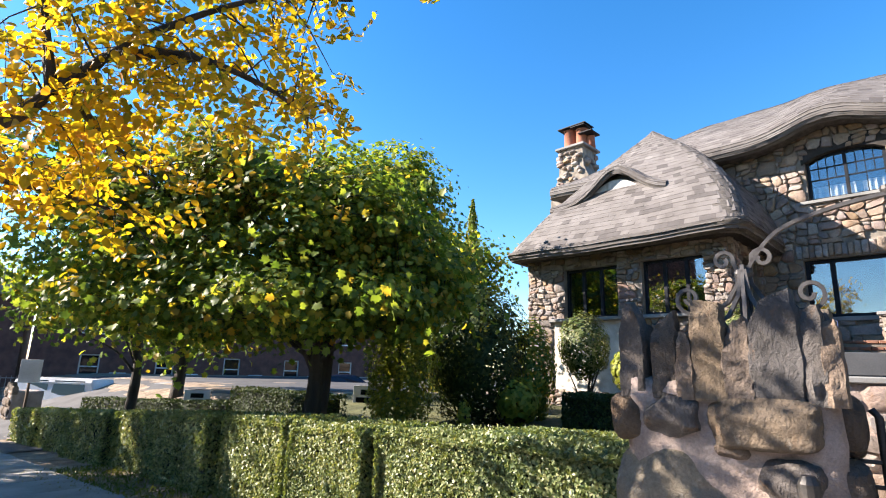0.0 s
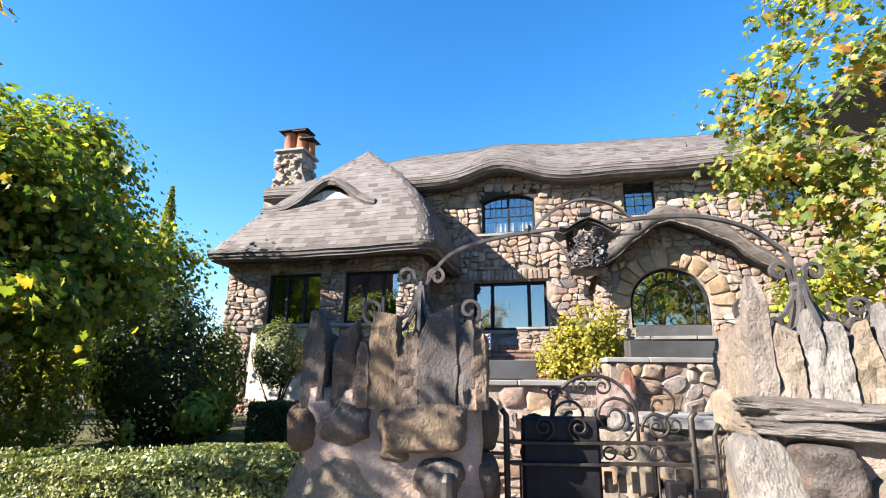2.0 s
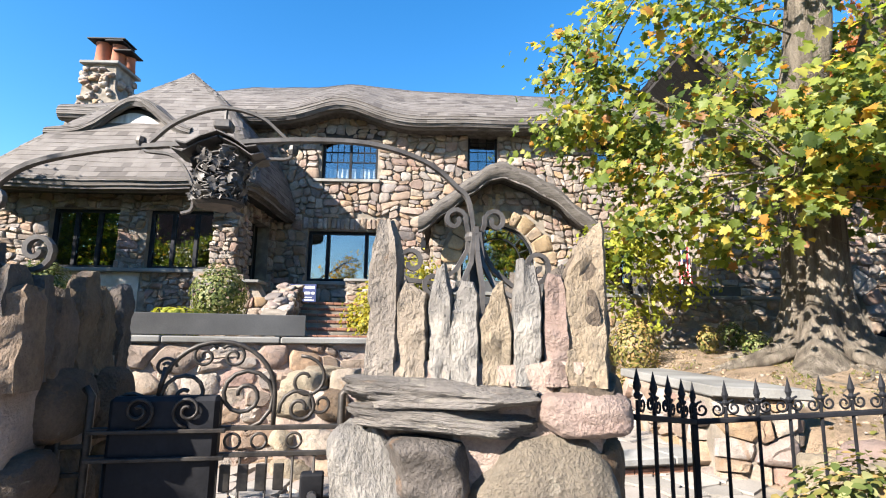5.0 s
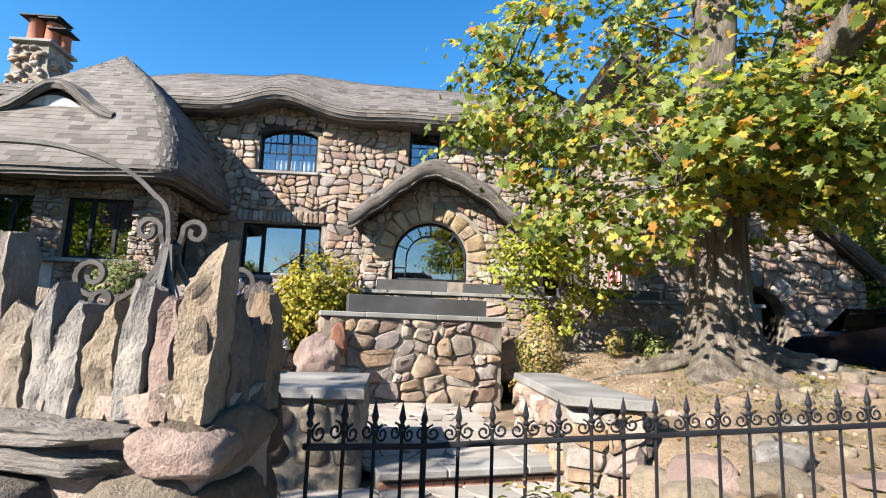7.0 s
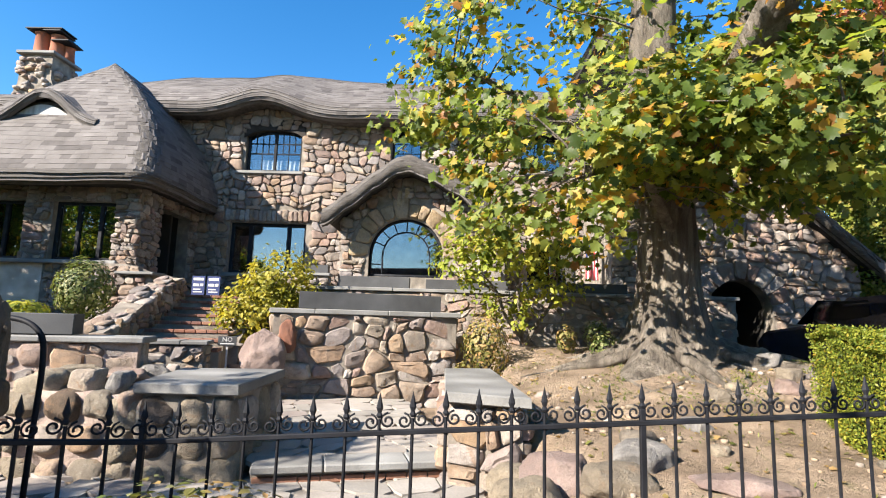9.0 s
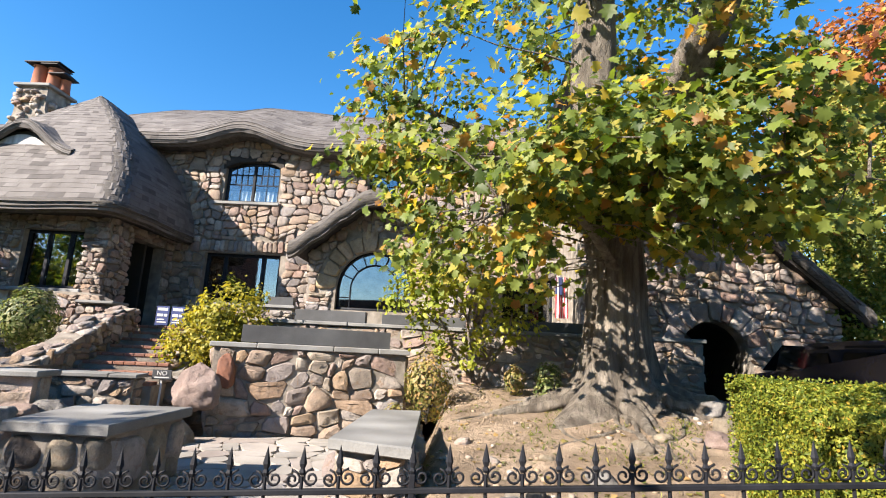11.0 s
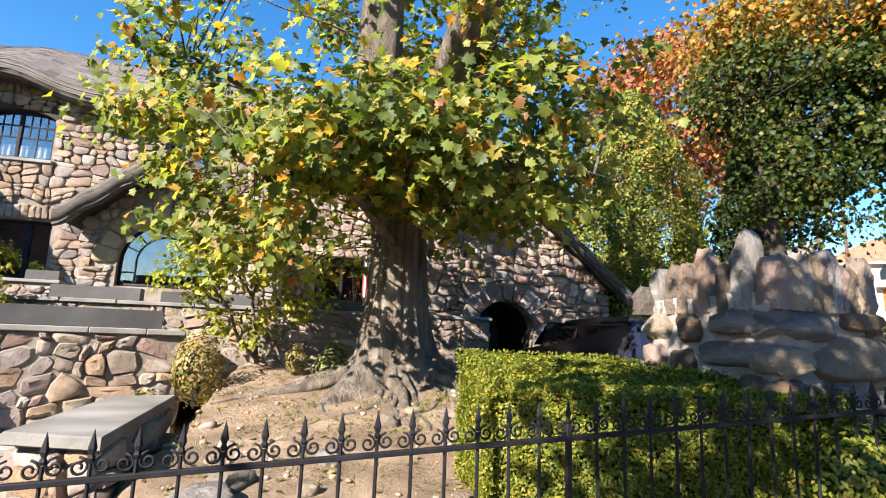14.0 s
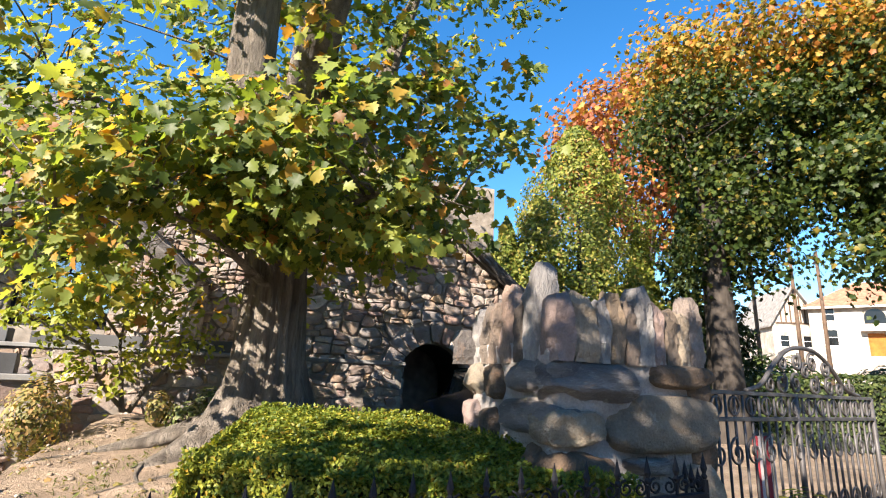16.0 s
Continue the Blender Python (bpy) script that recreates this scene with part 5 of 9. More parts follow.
# terrace in front of the wing
stone_wall("wall_terrace", (-0.3, 8.0), (2.75, 8.0), -0.1, 1.49, 0.4, "rubble terrace wall with a slate cap", 31, limit=150, sx=0.4, sz=0.25, mortar=M_PMORTAR)
tagged(part("terrace_floor", Geo().box((-0.28, 8.41, 0.0), (1.6, 14.3, 1.42), 0.01), M_SOIL), "raised planting terrace", "terrace", kind="structure")
# front wall with its planter
stone_wall("wall_front", (4.05, 11.35), (7.68, 11.35), -0.1, 1.95, 0.45, "rounded fieldstone retaining wall with a slate cap", 32, cap=0.1, limit=150, sx=0.5, sz=0.33, depth=0.09)
stone_wall("wall_front_side", (4.05, 13.4), (4.05, 11.82), -0.1, 1.85, 0.3, "rubble side of the retaining wall", 38, cap=0, limit=40)
# porch wall above
stone_wall("wall_porch", hw(1.7, 4.85), hw(11.6, 4.85), 0.6, 2.5, 0.35, "low porch wall with slate coping", 33, limit=200, sx=0.4, sz=0.22)
tagged(part("porch_floor", Geo().box((1.75, -4.48, 0.5), (9.3, -0.02, 2.28), 0.01), M_SLATE, m=HOUSE), "porch floor of slate", "floor", kind="structure")
tagged(part("landing", Geo().box((-3.1, -2.4, 0.2), (1.7, -0.03, 2.28), 0.01), M_SLATE, m=HOUSE), "entry landing of slate", "floor", kind="structure")
stone_wall("wall_landing", hw(-0.4, 2.45), hw(1.72, 2.45), 1.0, 3.0, 0.25, "stone parapet under the picture window", 39, limit=60, sx=0.3, sz=0.15)
# brick steps up to the entry
steps = thing("entry_steps", pose(2.35, 10.9, 0), "worn brick steps with stone edges up to the entry", "steps")
for k in range(8):
    tread = part("step", Geo().box((-0.75 + k * 0.01, k * 0.46, -0.1), (0.85 - k * 0.01, 5.0, 1.18 + k * 0.15 - 0.06), 0.01), M_MORTAR, steps)
    for j in range(8):
        ob = part("brick", Geo().box((-0.73 + j * 0.196, k * 0.46 - 0.02, 1.18 + k * 0.15 - 0.06), (-0.545 + j * 0.196, k * 0.46 + 0.38, 1.18 + k * 0.15), 0.008), M_BRICK, tread)
stone_wall("wall_step_low", (1.55, 10.6), (3.0, 10.6), 0.3, 1.33, 0.4, "low stone wall with a slate cap beside the steps", 34, limit=60, cap=0.07)
# sloping cheek beside the steps, of flat stones
cheek = thing("step_cheek", pose(3.2, 11.6, 0), "sloping cheek wall of flat pale stones", "wall")
r3 = random.Random(8)
core = part("core", Geo().prism([(0, 0.4), (2.6, 0.4), (2.6, 2.5), (0.2, 1.3)], -0.18, 0.18), M_MORTAR, cheek, m=pose(0, 0, 0, 0, 0, 82))
for k in range(70):
    x = r3.uniform(0, 2.6)
    top = lerp(1.25, 2.55, x / 2.6)
    z = top - r3.random() ** 2 * 0.8
    gr = rock_geo((r3.uniform(.22, .4), r3.uniform(.2, .34), r3.uniform(.07, .13)), 300 + k, 3, rough=0.1)
    ob = new("stone", mesh_of("stone", gr.v, gr.f, M_STONE, True))
    ob.parent = core
    ob.matrix_basis = pose(x, r3.choice((-.16, .16, 0.05)), z, r3.uniform(-8, 8), r3.uniform(-16, 4), r3.uniform(-30, 30))


lcheek = thing("step_cheek", pose(1.0, 10.2, 0), "sloping parapet of rubble topped with flat pale stones", "wall")
lm = pose(0, 0, 0, 0, 0, 84)
lcore = part("core", Geo().prism([(0, 0.2), (3.75, 0.2), (3.75, 2.58), (2.6, 2.3), (0.9, 1.6), (0, 1.36)], -0.45, 0.0), M_MORTAR, lcheek, m=lm)
ltop = lambda x: table(x, [(0, 1.36), (0.9, 1.6), (2.6, 2.3), (3.75, 2.58)])
lay_stones(rubble_cells(0, 3.75, 0.9, 2.55, 0.3, 0.17, 43, keep=lambda x, z: z < ltop(x) - 0.06), lcore, 0.05, 43, 90, m=pose(0, -0.45, 0))
for k in range(60):
    x = r3.uniform(0, 3.7)
    gr = rock_geo((r3.uniform(.24, .46), r3.uniform(.2, .34), r3.uniform(.06, .12)), 380 + k, 3, rough=0.1)
    ob = new("stone", mesh_of("stone", gr.v, gr.f, M_STONE, True))
    ob.parent = lcore
    ob.matrix_basis = pose(x, r3.uniform(-.4, -.04), ltop(x) + r3.uniform(-.05, .04), r3.uniform(-8, 8), -20 + r3.uniform(-8, 8), r3.uniform(-30, 30))


def slab_pier(quad, ztop, z0, seed, label, faced=True):
    """A long low stone block under one thick slate; quad runs front left, front right, back right, back left."""
    t = thing("slab_topped_pier", pose(quad[0][0], quad[0][1], 0), label, "pier", "slab-topped piers")
    o = Vector((quad[0][0], quad[0][1], 0))
    q = [Vector((x, y, 0)) - o for x, y in quad]
    c = sum(q, Vector()) / 4
    g = Geo()
    v, f = [], []
    for z, k in ((ztop - 0.115, 1.0), (ztop - 0.1, 1.02), (ztop - 0.015, 1.02), (ztop, 1.0)):
        ring = []
        for i in range(4):
            for e in range(6):
                p = q[i].lerp(q[(i + 1) % 4], e / 6)
                p = c + (p - c) * (k + 0.012 * noise.noise(p * 4 + Vector((0, 0, z * 9))))
                ring.append((p.x, p.y, z))
        v += ring
    for a in range(3):
        f += [(a * 24 + i, a * 24 + (i + 1) % 24, (a + 1) * 24 + (i + 1) % 24, (a + 1) * 24 + i) for i in range(24)]
    f += [tuple(range(24))[::-1], tuple(range(72, 96))]
    g.add(v, f)
    part("slab", g, M_SLATE, t, "thick blue-grey slate slab")
    inner = [c + (p - c) * 0.9 for p in q]
    g = Geo()
    g.add([(p.x, p.y, z0) for p in inner] + [(p.x, p.y, ztop - 0.115) for p in inner], [(0, 1, 2, 3), (4, 5, 6, 7), (0, 1, 5, 4), (1, 2, 6, 5), (2, 3, 7, 6), (3, 0, 4, 7)])
    body = part("body", g, M_MORTAR, t)
    for i in range(4 if faced else 0):
        a, b = inner[i], inner[(i + 1) % 4]
        d = b - a
        m = Matrix.Translation(a) @ Matrix.Rotation(math.atan2(d.y, d.x), 4, 'Z')
        lay_stones(rubble_cells(0, d.length, z0, ztop - 0.12, 0.42, 0.3, seed + i), body, 0.09, seed + i, 40, m=m)
    return body, inner


LEFT_PIER = slab_pier([(3.1, 6.82), (4.12, 6.6), (4.47, 8.3), (3.2, 8.4)], 1.08, -0.1, 61, "low boulder pier under a thick slate slab", False)
slab_pier([(6.25, 6.3), (7.0, 5.8), (7.62, 8.93), (6.88, 8.95)], 1.05, -0.1, 71, "long low stone pier under a slate slab beside the bank")

# loose rocks by the path and the bank
def boulder(p, size, seed, mat, label, rot=0.0, n=12, **kw):
    g = rock_geo(size, seed, n, power=4.0, limit=(0.78, 1.05), rough=0.12, **kw)
    ob = part("boulder", g, mat, m=pose(p[0], p[1], p[2], 0, 0, rot), smooth=True, mend=False)
    return tagged(ob, label, "boulder")


boulder((3.95, 10.95, 1.15), (0.82, 0.6, 0.8), 3, M_PINKROCK, "reddish-grey boulder beside the steps", n=20, taper=0.35, point=1.3)
boulder((4.33, 11.2, 1.42), (0.32, 0.25, 0.62), 5, M_BRICK, "dark red upright stone", taper=0.2)
for k in range(22):
    r = random.Random(900 + k)
    s, q = r.uniform(3.5, 9.0), r.uniform(0.5, 4.6)
    p = street(s, q)
    if p.x < bank_edge(p.y) + 0.3:
        continue
    d = r.uniform(0.06, 0.2)
    boulder((p.x, p.y, gz(p.x, p.y) + d * 0.1), (d * 1.3, d, d * 0.7), 900 + k, M_BOULDER if k % 2 else M_STONE, "half-buried stone on the bank", rot=r.uniform(0, 180), n=4)
# bank edge stones and low slabs along the fence
for k in range(9):
    p = street(3.3 + k * 0.7 + 0.2 * math.sin(k * 5.3), 0.6 + 0.25 * math.sin(k * 2.1))
    e = 0.7 + 0.35 * math.sin(k * 3.7)
    boulder((p.x, p.y, gz(p.x, p.y) + 0.02), (0.58 * e, 0.42 * e, 0.3 * e), 950 + k, M_BOULDER if k % 3 else M_STONE, "pale edging stone behind the fence", rot=-12 + 9 * math.sin(k * 3), n=5)

for k, (x, y, sx, sy, sz, rot) in enumerate([(6.55, 4.75, .6, .45, .4, 10), (7.0, 5.15, .7, .5, .45, -25), (7.35, 4.75, .62, .4, .3, -8), (7.75, 5.05, .55, .42, .28, 20), (6.75, 5.5, .5, .45, .5, 40), (8.25, 4.45, .75, .45, .14, -15),
                                               (8.0, 5.5, .45, .35, .2, 50), (9.0, 5.9, .35, .3, .18, 15), (9.9, 6.6, .3, .26, .2, 70), (10.9, 6.5, .42, .32, .24, 35), (11.3, 6.9, .34, .3, .26, 5), (11.7, 7.6, .5, .35, .3, 60), (12.1, 8.2, .6, .4, .3, 20)]):
    boulder((x, y, gz(x, y) + sz * 0.12), (sx, sy, sz), 970 + k, (M_BOULDER, M_PINKROCK, M_BOULDER, M_GREYSLAB)[k % 4], "pale rounded boulder half sunk in the bank", rot=rot, n=10)

# flagstone path: each stone a piece
path = part("path", Geo().box((3.2, 4.3, 0.0), (6.6, 11.3, 0.085), 0.01), M_MORTAR)
tagged(path, "crazy-paved flagstone path to the steps", "path", kind="structure")
for poly in rubble_cells(1.0, 6.65, 4.3, 11.25, 0.62, 0.55, 77, thin=0.2):
    cx, cy = sum(p[0] for p in poly) / len(poly), sum(p[1] for p in poly) / len(poly)
    if cx > bank_edge(cy) - 0.4 or (cx < 3.2 and cy > 7.8):
        continue
    g = Geo()
    n = len(poly)
    up = 0.16 if cy > 6.9 and cx > 3.9 else 0.0
    v = [(cx + (x - cx) * 0.95, cy + (y - cy) * 0.95, z + up) for z in (0.06, 0.108) for x, y in poly]
    g.add(v, [tuple(range(n, 2 * n))] + [(i, (i + 1) % n, n + (i + 1) % n, n + i) for i in range(n)])
    ob = new("flagstone", mesh_of("flagstone", g.v, g.f, M_FLAG))
    ob.parent = path

# one broad step across the path: slate edge over a course of bricks
pst = thing("path_step", pose(4.3, 6.6, 0), "broad slate-edged step over a brick course in the path", "step")
part("bed", Geo().box((0, 0.02, 0.05), (2.35, 4.7, 0.235), 0.01), M_MORTAR, pst)
for k in range(10):
    part("brick", Geo().box((0.02 + k * 0.228, -0.02, 0.09), (0.238 + k * 0.228, 0.08, 0.16), 0.008), M_BRICK, pst)
for a, b in ((0.0, 0.72), (0.73, 1.62), (1.63, 2.33)):
    part("tread_slab", Geo().box((a, -0.08, 0.2), (b, 0.36, 0.285), 0.015), M_SLATE, pst)

# planters
def planter(p0, yaw, size, label, earth=True):
    t = thing("planter", pose(*p0, 0, 0, yaw), label, "planter", "charcoal planters")
    L, W, H = size
    g = Geo()
    g.box((0, 0, 0), (L, 0.03, H), 0.006).box((0, W - 0.03, 0), (L, W, H), 0.006).box((0, 0.031, 0), (0.03, W - 0.031, H), 0.006).box((L - 0.03, 0.031, 0), (L, W - 0.031, H), 0.006).box((0.031, 0.031, 0.0), (L - 0.031, W - 0.031, 0.03), 0.002)
    part("trough", g, M_PLANTER, t)
    part("earth", Geo().box((0.032, 0.032, 0.031), (L - 0.032, W - 0.032, H - 0.04), 0.002), M_SOFFIT, t, "dark potting earth")
    return t


planter((-0.02, 8.06, 1.497), 0, (2.0, 0.3, 0.25), "long charcoal planter on the terrace wall")
planter((4.5, 11.4, 1.958), 0, (2.85, 0.34, 0.33), "long charcoal planter on the front wall")
pp = HOUSE @ Vector((2.55, -4.77, 2.51))
planter(pp, -14, (1.62, 0.26, 0.25), "charcoal planter on the porch wall")
pp = HOUSE @ Vector((4.55, -4.77, 2.51))
planter(pp, -14, (1.9, 0.26, 0.22), "charcoal planter on the porch wall")
pp = HOUSE @ Vector((1.0, -2.4, 3.01))
planter(pp, -14, (0.7, 0.24, 0.22), "charcoal planter below the picture window")
pp = HOUSE @ Vector((6.8, -4.77, 2.51))
planter(pp, -14, (2.4, 0.26, 0.22), "charcoal planter on the porch wall")

# little stake sign
sg = thing("stake_sign", pose(3.3, 11.05, 0.9), "small dark stake sign with white letters", "sign")
part("stake", Geo().box((-0.015, 0, -0.6), (0.015, 0.02, 0.35), 0.002), M_WHITE, sg)
part("plate", Geo().box((-0.16, -0.02, 0.33), (0.16, -0.002, 0.5), 0.006), M_PLANTER, sg)
cu = bpy.data.curves.new("letters", 'FONT')
cu.body, cu.size, cu.extrude, cu.align_x = "NO", 0.11, 0.002, 'CENTER'
tx = new("letters", cu)
tx.data.materials.append(M_WHITE)
dg = bpy.context.evaluated_depsgraph_get()
me = bpy.data.meshes.new_from_object(tx.evaluated_get(dg))
bpy.data.objects.remove(tx)
lt = new("letters", me)
lt.parent = sg
lt.matrix_basis = pose(0, -0.024, 0.405, 90, 0, 0)
part("text_bar", Geo().box((-0.12, -0.024, 0.355), (0.12, -0.021, 0.375), 0.001), M_WHITE, sg)

# ---- gate pillars ----
def spire(parent, x, y, z, w, d, h, seed, mat, taper=0.55, point=1.6, lean=0.0, rot=0.0, n=16, at=None):
    """An upright slab: flat faces, ragged edges, its top broken to a point, a slant or a round."""
    r = random.Random(seed * 7 + 1)
    g = Geo()
    ring = [(-1, -.55), (-.82, -1), (-.3, -1.05), (.3, -.95), (.82, -1), (1, -.5), (1, .5), (.8, 1), (0, 1), (-.8, 1), (-1, .5)]
    m = len(ring)
    h0 = 1 - min(0.5, 0.2 + taper * 0.35)
    end = r.uniform(0.34, 0.6) if point < 1.9 else r.uniform(0.6, 0.88)
    slope = r.uniform(-0.5, 0.5) + lean * 2.5
    xa = lean * 0.4 + r.uniform(-.12, .12)
    wl, wr = r.uniform(0.92, 1.12), r.uniform(0.92, 1.12)
    pl, pr = r.uniform(0.8, 2.2), r.uniform(0.8, 2.2)
    foot = r.uniform(0.82, 1.05)
    for j in range(n + 1):
        t = j / n
        k = max(0.0, (t - h0) / (1 - h0))
        wide = lerp(foot, 1.0, min(1, t * 2.5))
        L = lerp(-0.5 * wl * wide, xa - end / 2, k ** pl)
        R = lerp(0.5 * wr * wide, xa + end / 2, k ** pr)
        L += 0.08 * noise.noise(Vector((seed, t * 4, 0))) + 0.06 * noise.noise(Vector((seed, t * 13, 2)))
        R += 0.08 * noise.noise(Vector((seed, t * 4, 5))) + 0.06 * noise.noise(Vector((seed, t * 13, 7)))
        dd = lerp(1.0, 0.6, k ** 2)
        for a, b in ring:
            px = lerp(L, R, (a + 1) / 2) * w
            q = Vector((px * 9 + seed, b, t * 2.2))
            bump_ = 0.16 * noise.noise(q) + 0.12 * noise.noise(q * 2.6) + 0.09 * noise.noise(Vector((px * 40, b * 2, t * 11 + seed)))
            zz = t * h + slope * px * t ** 3 + 0.035 * noise.noise(Vector((px * 24, b, seed + 3))) * t ** 6
            g.v.append((px, (b * dd * 0.5 + bump_) * d, zz - 0.05))
    for j in range(n):
        for i in range(m):
            g.f.append((j * m + i, j * m + (i + 1) % m, (j + 1) * m + (i + 1) % m, (j + 1) * m + i))
    g.f.append(tuple(n * m + i for i in range(m)))
    ob = new("upright_stone", mesh_of("upright_stone", g.v, g.f, mat, True, 32))
    ob.parent = parent
    m = pose(x, y, z, 0, 0, rot)
    ob.matrix_basis = m if at is None else at @ m
    return ob


def lump(parent, x0, x1, z0, z1, y, d, seed, mat, power=3.6, rough=0.07, rot=0.0, n=14, strata=0.0, tilt=0.0, taper=0.0, at=None):
    """One boulder of a pillar, at home in the frame of the face that it sits in."""
    g = rock_geo((x1 - x0, d, z1 - z0), seed, n, power=power, rough=rough, strata=strata, taper=taper, chips=12, freq=1.7, limit=(0.92, 1.2))
    ob = new("stone", mesh_of("stone", g.v, g.f, mat, True, 36))
    ob.parent = parent
    m = pose((x0 + x1) / 2, y, (z0 + z1) / 2, 0, tilt, rot)
    ob.matrix_basis = m if at is None else at @ m
    return ob


def face_of(a, b):
    """Frame of a pillar's face: x from a to b, y inward."""
    return Matrix.Translation((a[0], a[1], 0)) @ Matrix.Rotation(math.atan2(b[1] - a[1], b[0] - a[0]), 4, 'Z')


def pillar_core(parent, plan, z0, z1, mat=None):
    """Mortar body over a plan polygon: uneven, with rounded corners."""
    g = Geo()
    c = sum((Vector((*p, 0)) for p in plan), Vector()) / len(plan)
    ring = []
    for i in range(len(plan)):
        p, q = Vector((*plan[i], 0)), Vector((*plan[(i + 1) % len(plan)], 0))
        for k in range(8):
            ring.append(p.lerp(q, 0.06 + 0.88 * k / 7))
    n = len(ring)
    for j in range(19):
        z = lerp(z0, z1, j / 18)
        for p in ring:
            d = p - c
            k = 1 - (0.036 + 0.035 * noise.noise(p * 5 + Vector((0, 0, z * 5))) - 0.02 * noise.noise(p * 13 + Vector((0, 0, z * 13)))) / d.length
            g.v.append((c.x + d.x * k, c.y + d.y * k, z + (0.05 * noise.noise(p * 7) if j == 18 else 0)))
    for j in range(18):
        for i in range(n):
            g.f.append((j * n + i, j * n + (i + 1) % n, (j + 1) * n + (i + 1) % n, (j + 1) * n + i))
    o = len(g.v)
    for k in (0.6, 0.05):
        for p in ring:
            q = c + (p - c) * k
            g.v.append((q.x, q.y, z1 + 0.04 * noise.noise(q * 8)))
    for a0, b0 in ((18 * n, o), (o, o + n)):
        for i in range(n):
            g.f.append((a0 + i, a0 + (i + 1) % n, b0 + (i + 1) % n, b0 + i))
    g.f.append(tuple(o + n + i for i in range(n)))
    return part("mortar_body", g, mat or M_PMORTAR, parent, "smeared mortar between the stones", smooth=True)


def boulder_face(parent, a, b, z0, z1, seed, mats, rows=2, d=0.34, out=0.1):
    """Rounded stones set in rows in a mortar face between two plan points."""
    at, L, r = face_of(a, b), math.hypot(b[0] - a[0], b[1] - a[1]), random.Random(seed)
    z = z0
    for k in range(rows):
        h = (z1 - z0) / rows * r.uniform(0.85, 1.1) if k < rows - 1 else z1 - z
        x = -0.06
        while x < L - 0.05:
            w = h * r.uniform(0.7, 1.5)
            if L - x - w < 0.18:
                w = L + 0.05 - x
            lump(parent, x + 0.015, x + w - 0.015, z + r.uniform(0, .03), z + h * r.uniform(0.86, 1.0), out, d, seed * 31 + int(x * 100) + k * 7, r.choice(mats), power=r.uniform(2.6, 4.2), n=9, tilt=r.uniform(-8, 8), at=at)
            x += w
        z += h


# the boulder pier and the mortared heap beside it
pier_body, pier_plan = LEFT_PIER
for k in range(4):
    boulder_face(pier_body, pier_plan[k], pier_plan[(k + 1) % 4], -0.05, 0.96, 510 + k, (M_BOULDER, M_BOULDER, M_DARKROCK, M_STONE), 2 if k % 2 else 3)
heap = thing("boulder_heap", pose(0, 0, 0), "heap of rounded boulders set in pale mortar beside the pier", "rocks")
HP = [(1.7, 7.35), (3.05, 7.0), (3.1, 8.3), (1.7, 7.95)]
pillar_core(heap, HP, -0.2, 0.92, M_PMORTAR)
boulder_face(heap, HP[0], HP[1], -0.1, 0.98, 531, (M_BOULDER, M_STONE, M_BOULDER, M_DARKROCK), 3)
boulder_face(heap, HP[1], HP[2], -0.1, 0.9, 532, (M_BOULDER, M_STONE), 3)
for k, (x, y, z, sx, sz) in enumerate([(2.0, 7.5, .98, .5, .34), (2.45, 7.45, 1.02, .38, .3), (2.8, 7.3, 1.0, .32, .3), (2.25, 7.8, 1.08, .6, .16), (2.75, 7.75, 1.05, .5, .14), (2.95, 8.1, 1.0, .4, .3)]):
    boulder((x, y, z), (sx, sx * 0.8, sz), 400 + k, (M_BOULDER, M_STONE, M_GREYSLAB)[k % 3], "rounded boulder on the mortared heap", rot=k * 37, n=8)
for k, (x, y, sx, sz) in enumerate([(2.6, 9.2, .6, .6), (3.2, 9.5, .5, .5), (2.2, 8.9, .45, .7), (3.45, 10.1, .5, .7), (2.9, 10.1, .45, .8), (1.7, 9.4, .5, .9), (3.4, 8.9, .45, .5), (2.4, 9.9, .5, .7), (3.75, 9.6, .4, .45), (3.8, 10.5, .5, .6)]):
    boulder((x, y, 0.1 + sz * 0.4), (sx, sx * 0.9, sz), 420 + k, (M_BOULDER, M_DARKROCK, M_STONE)[k % 3], "weathered boulder heaped beside the steps", rot=k * 37, taper=0.25)

P1 = pose(-0.2, 3.98, 0, 0, 0, -8)
pil = thing("gate_pillar", P1, "boulder gate pillar crowned with dark upright stones", "pillar", "gate pillars")
pillar_core(pil, [(0, 0), (1.1, 0), (1.1, 1.05), (0, 1.05)], -0.3, 1.42)
for x, w, h, tp, pt, ln in ((0.085, .17, .56, .85, .8, -.12), (0.27, .17, .47, .45, 2.2, .1), (0.38, .12, .38, .75, 1.2, 0), (0.515, .22, .55, .5, 2.4, 0), (0.655, .16, .44, .7, 1.3, 0.1), (0.83, .27, .56, .3, 3.5, 0), (1.0, .12, .5, .4, 2, .1), (1.07, .1, .42, .5, 2, .2)):
    spire(pil, x, 0.1, 1.36, w * 0.93, 0.17, h, int(x * 100), M_SPIRE, tp, pt, ln)
for y, w, h in ((0.24, .14, .46), (0.4, .18, .4), (0.58, .16, .5), (0.76, .2, .42), (0.94, .16, .46)):
    spire(pil, 1.02, y, 1.38, w, 0.12, h, int(y * 700), M_SPIRE, .4, 2, 0, 90)
    spire(pil, 0.1, y, 1.38, w, 0.12, h * .9, int(y * 900), M_SPIRE, .4, 2, 0, 90)
for x in (0.25, 0.42, 0.6, 0.78):
    spire(pil, x, 0.97, 1.38, .17, .12, .45, int(x * 333), M_SPIRE, .5, 2)
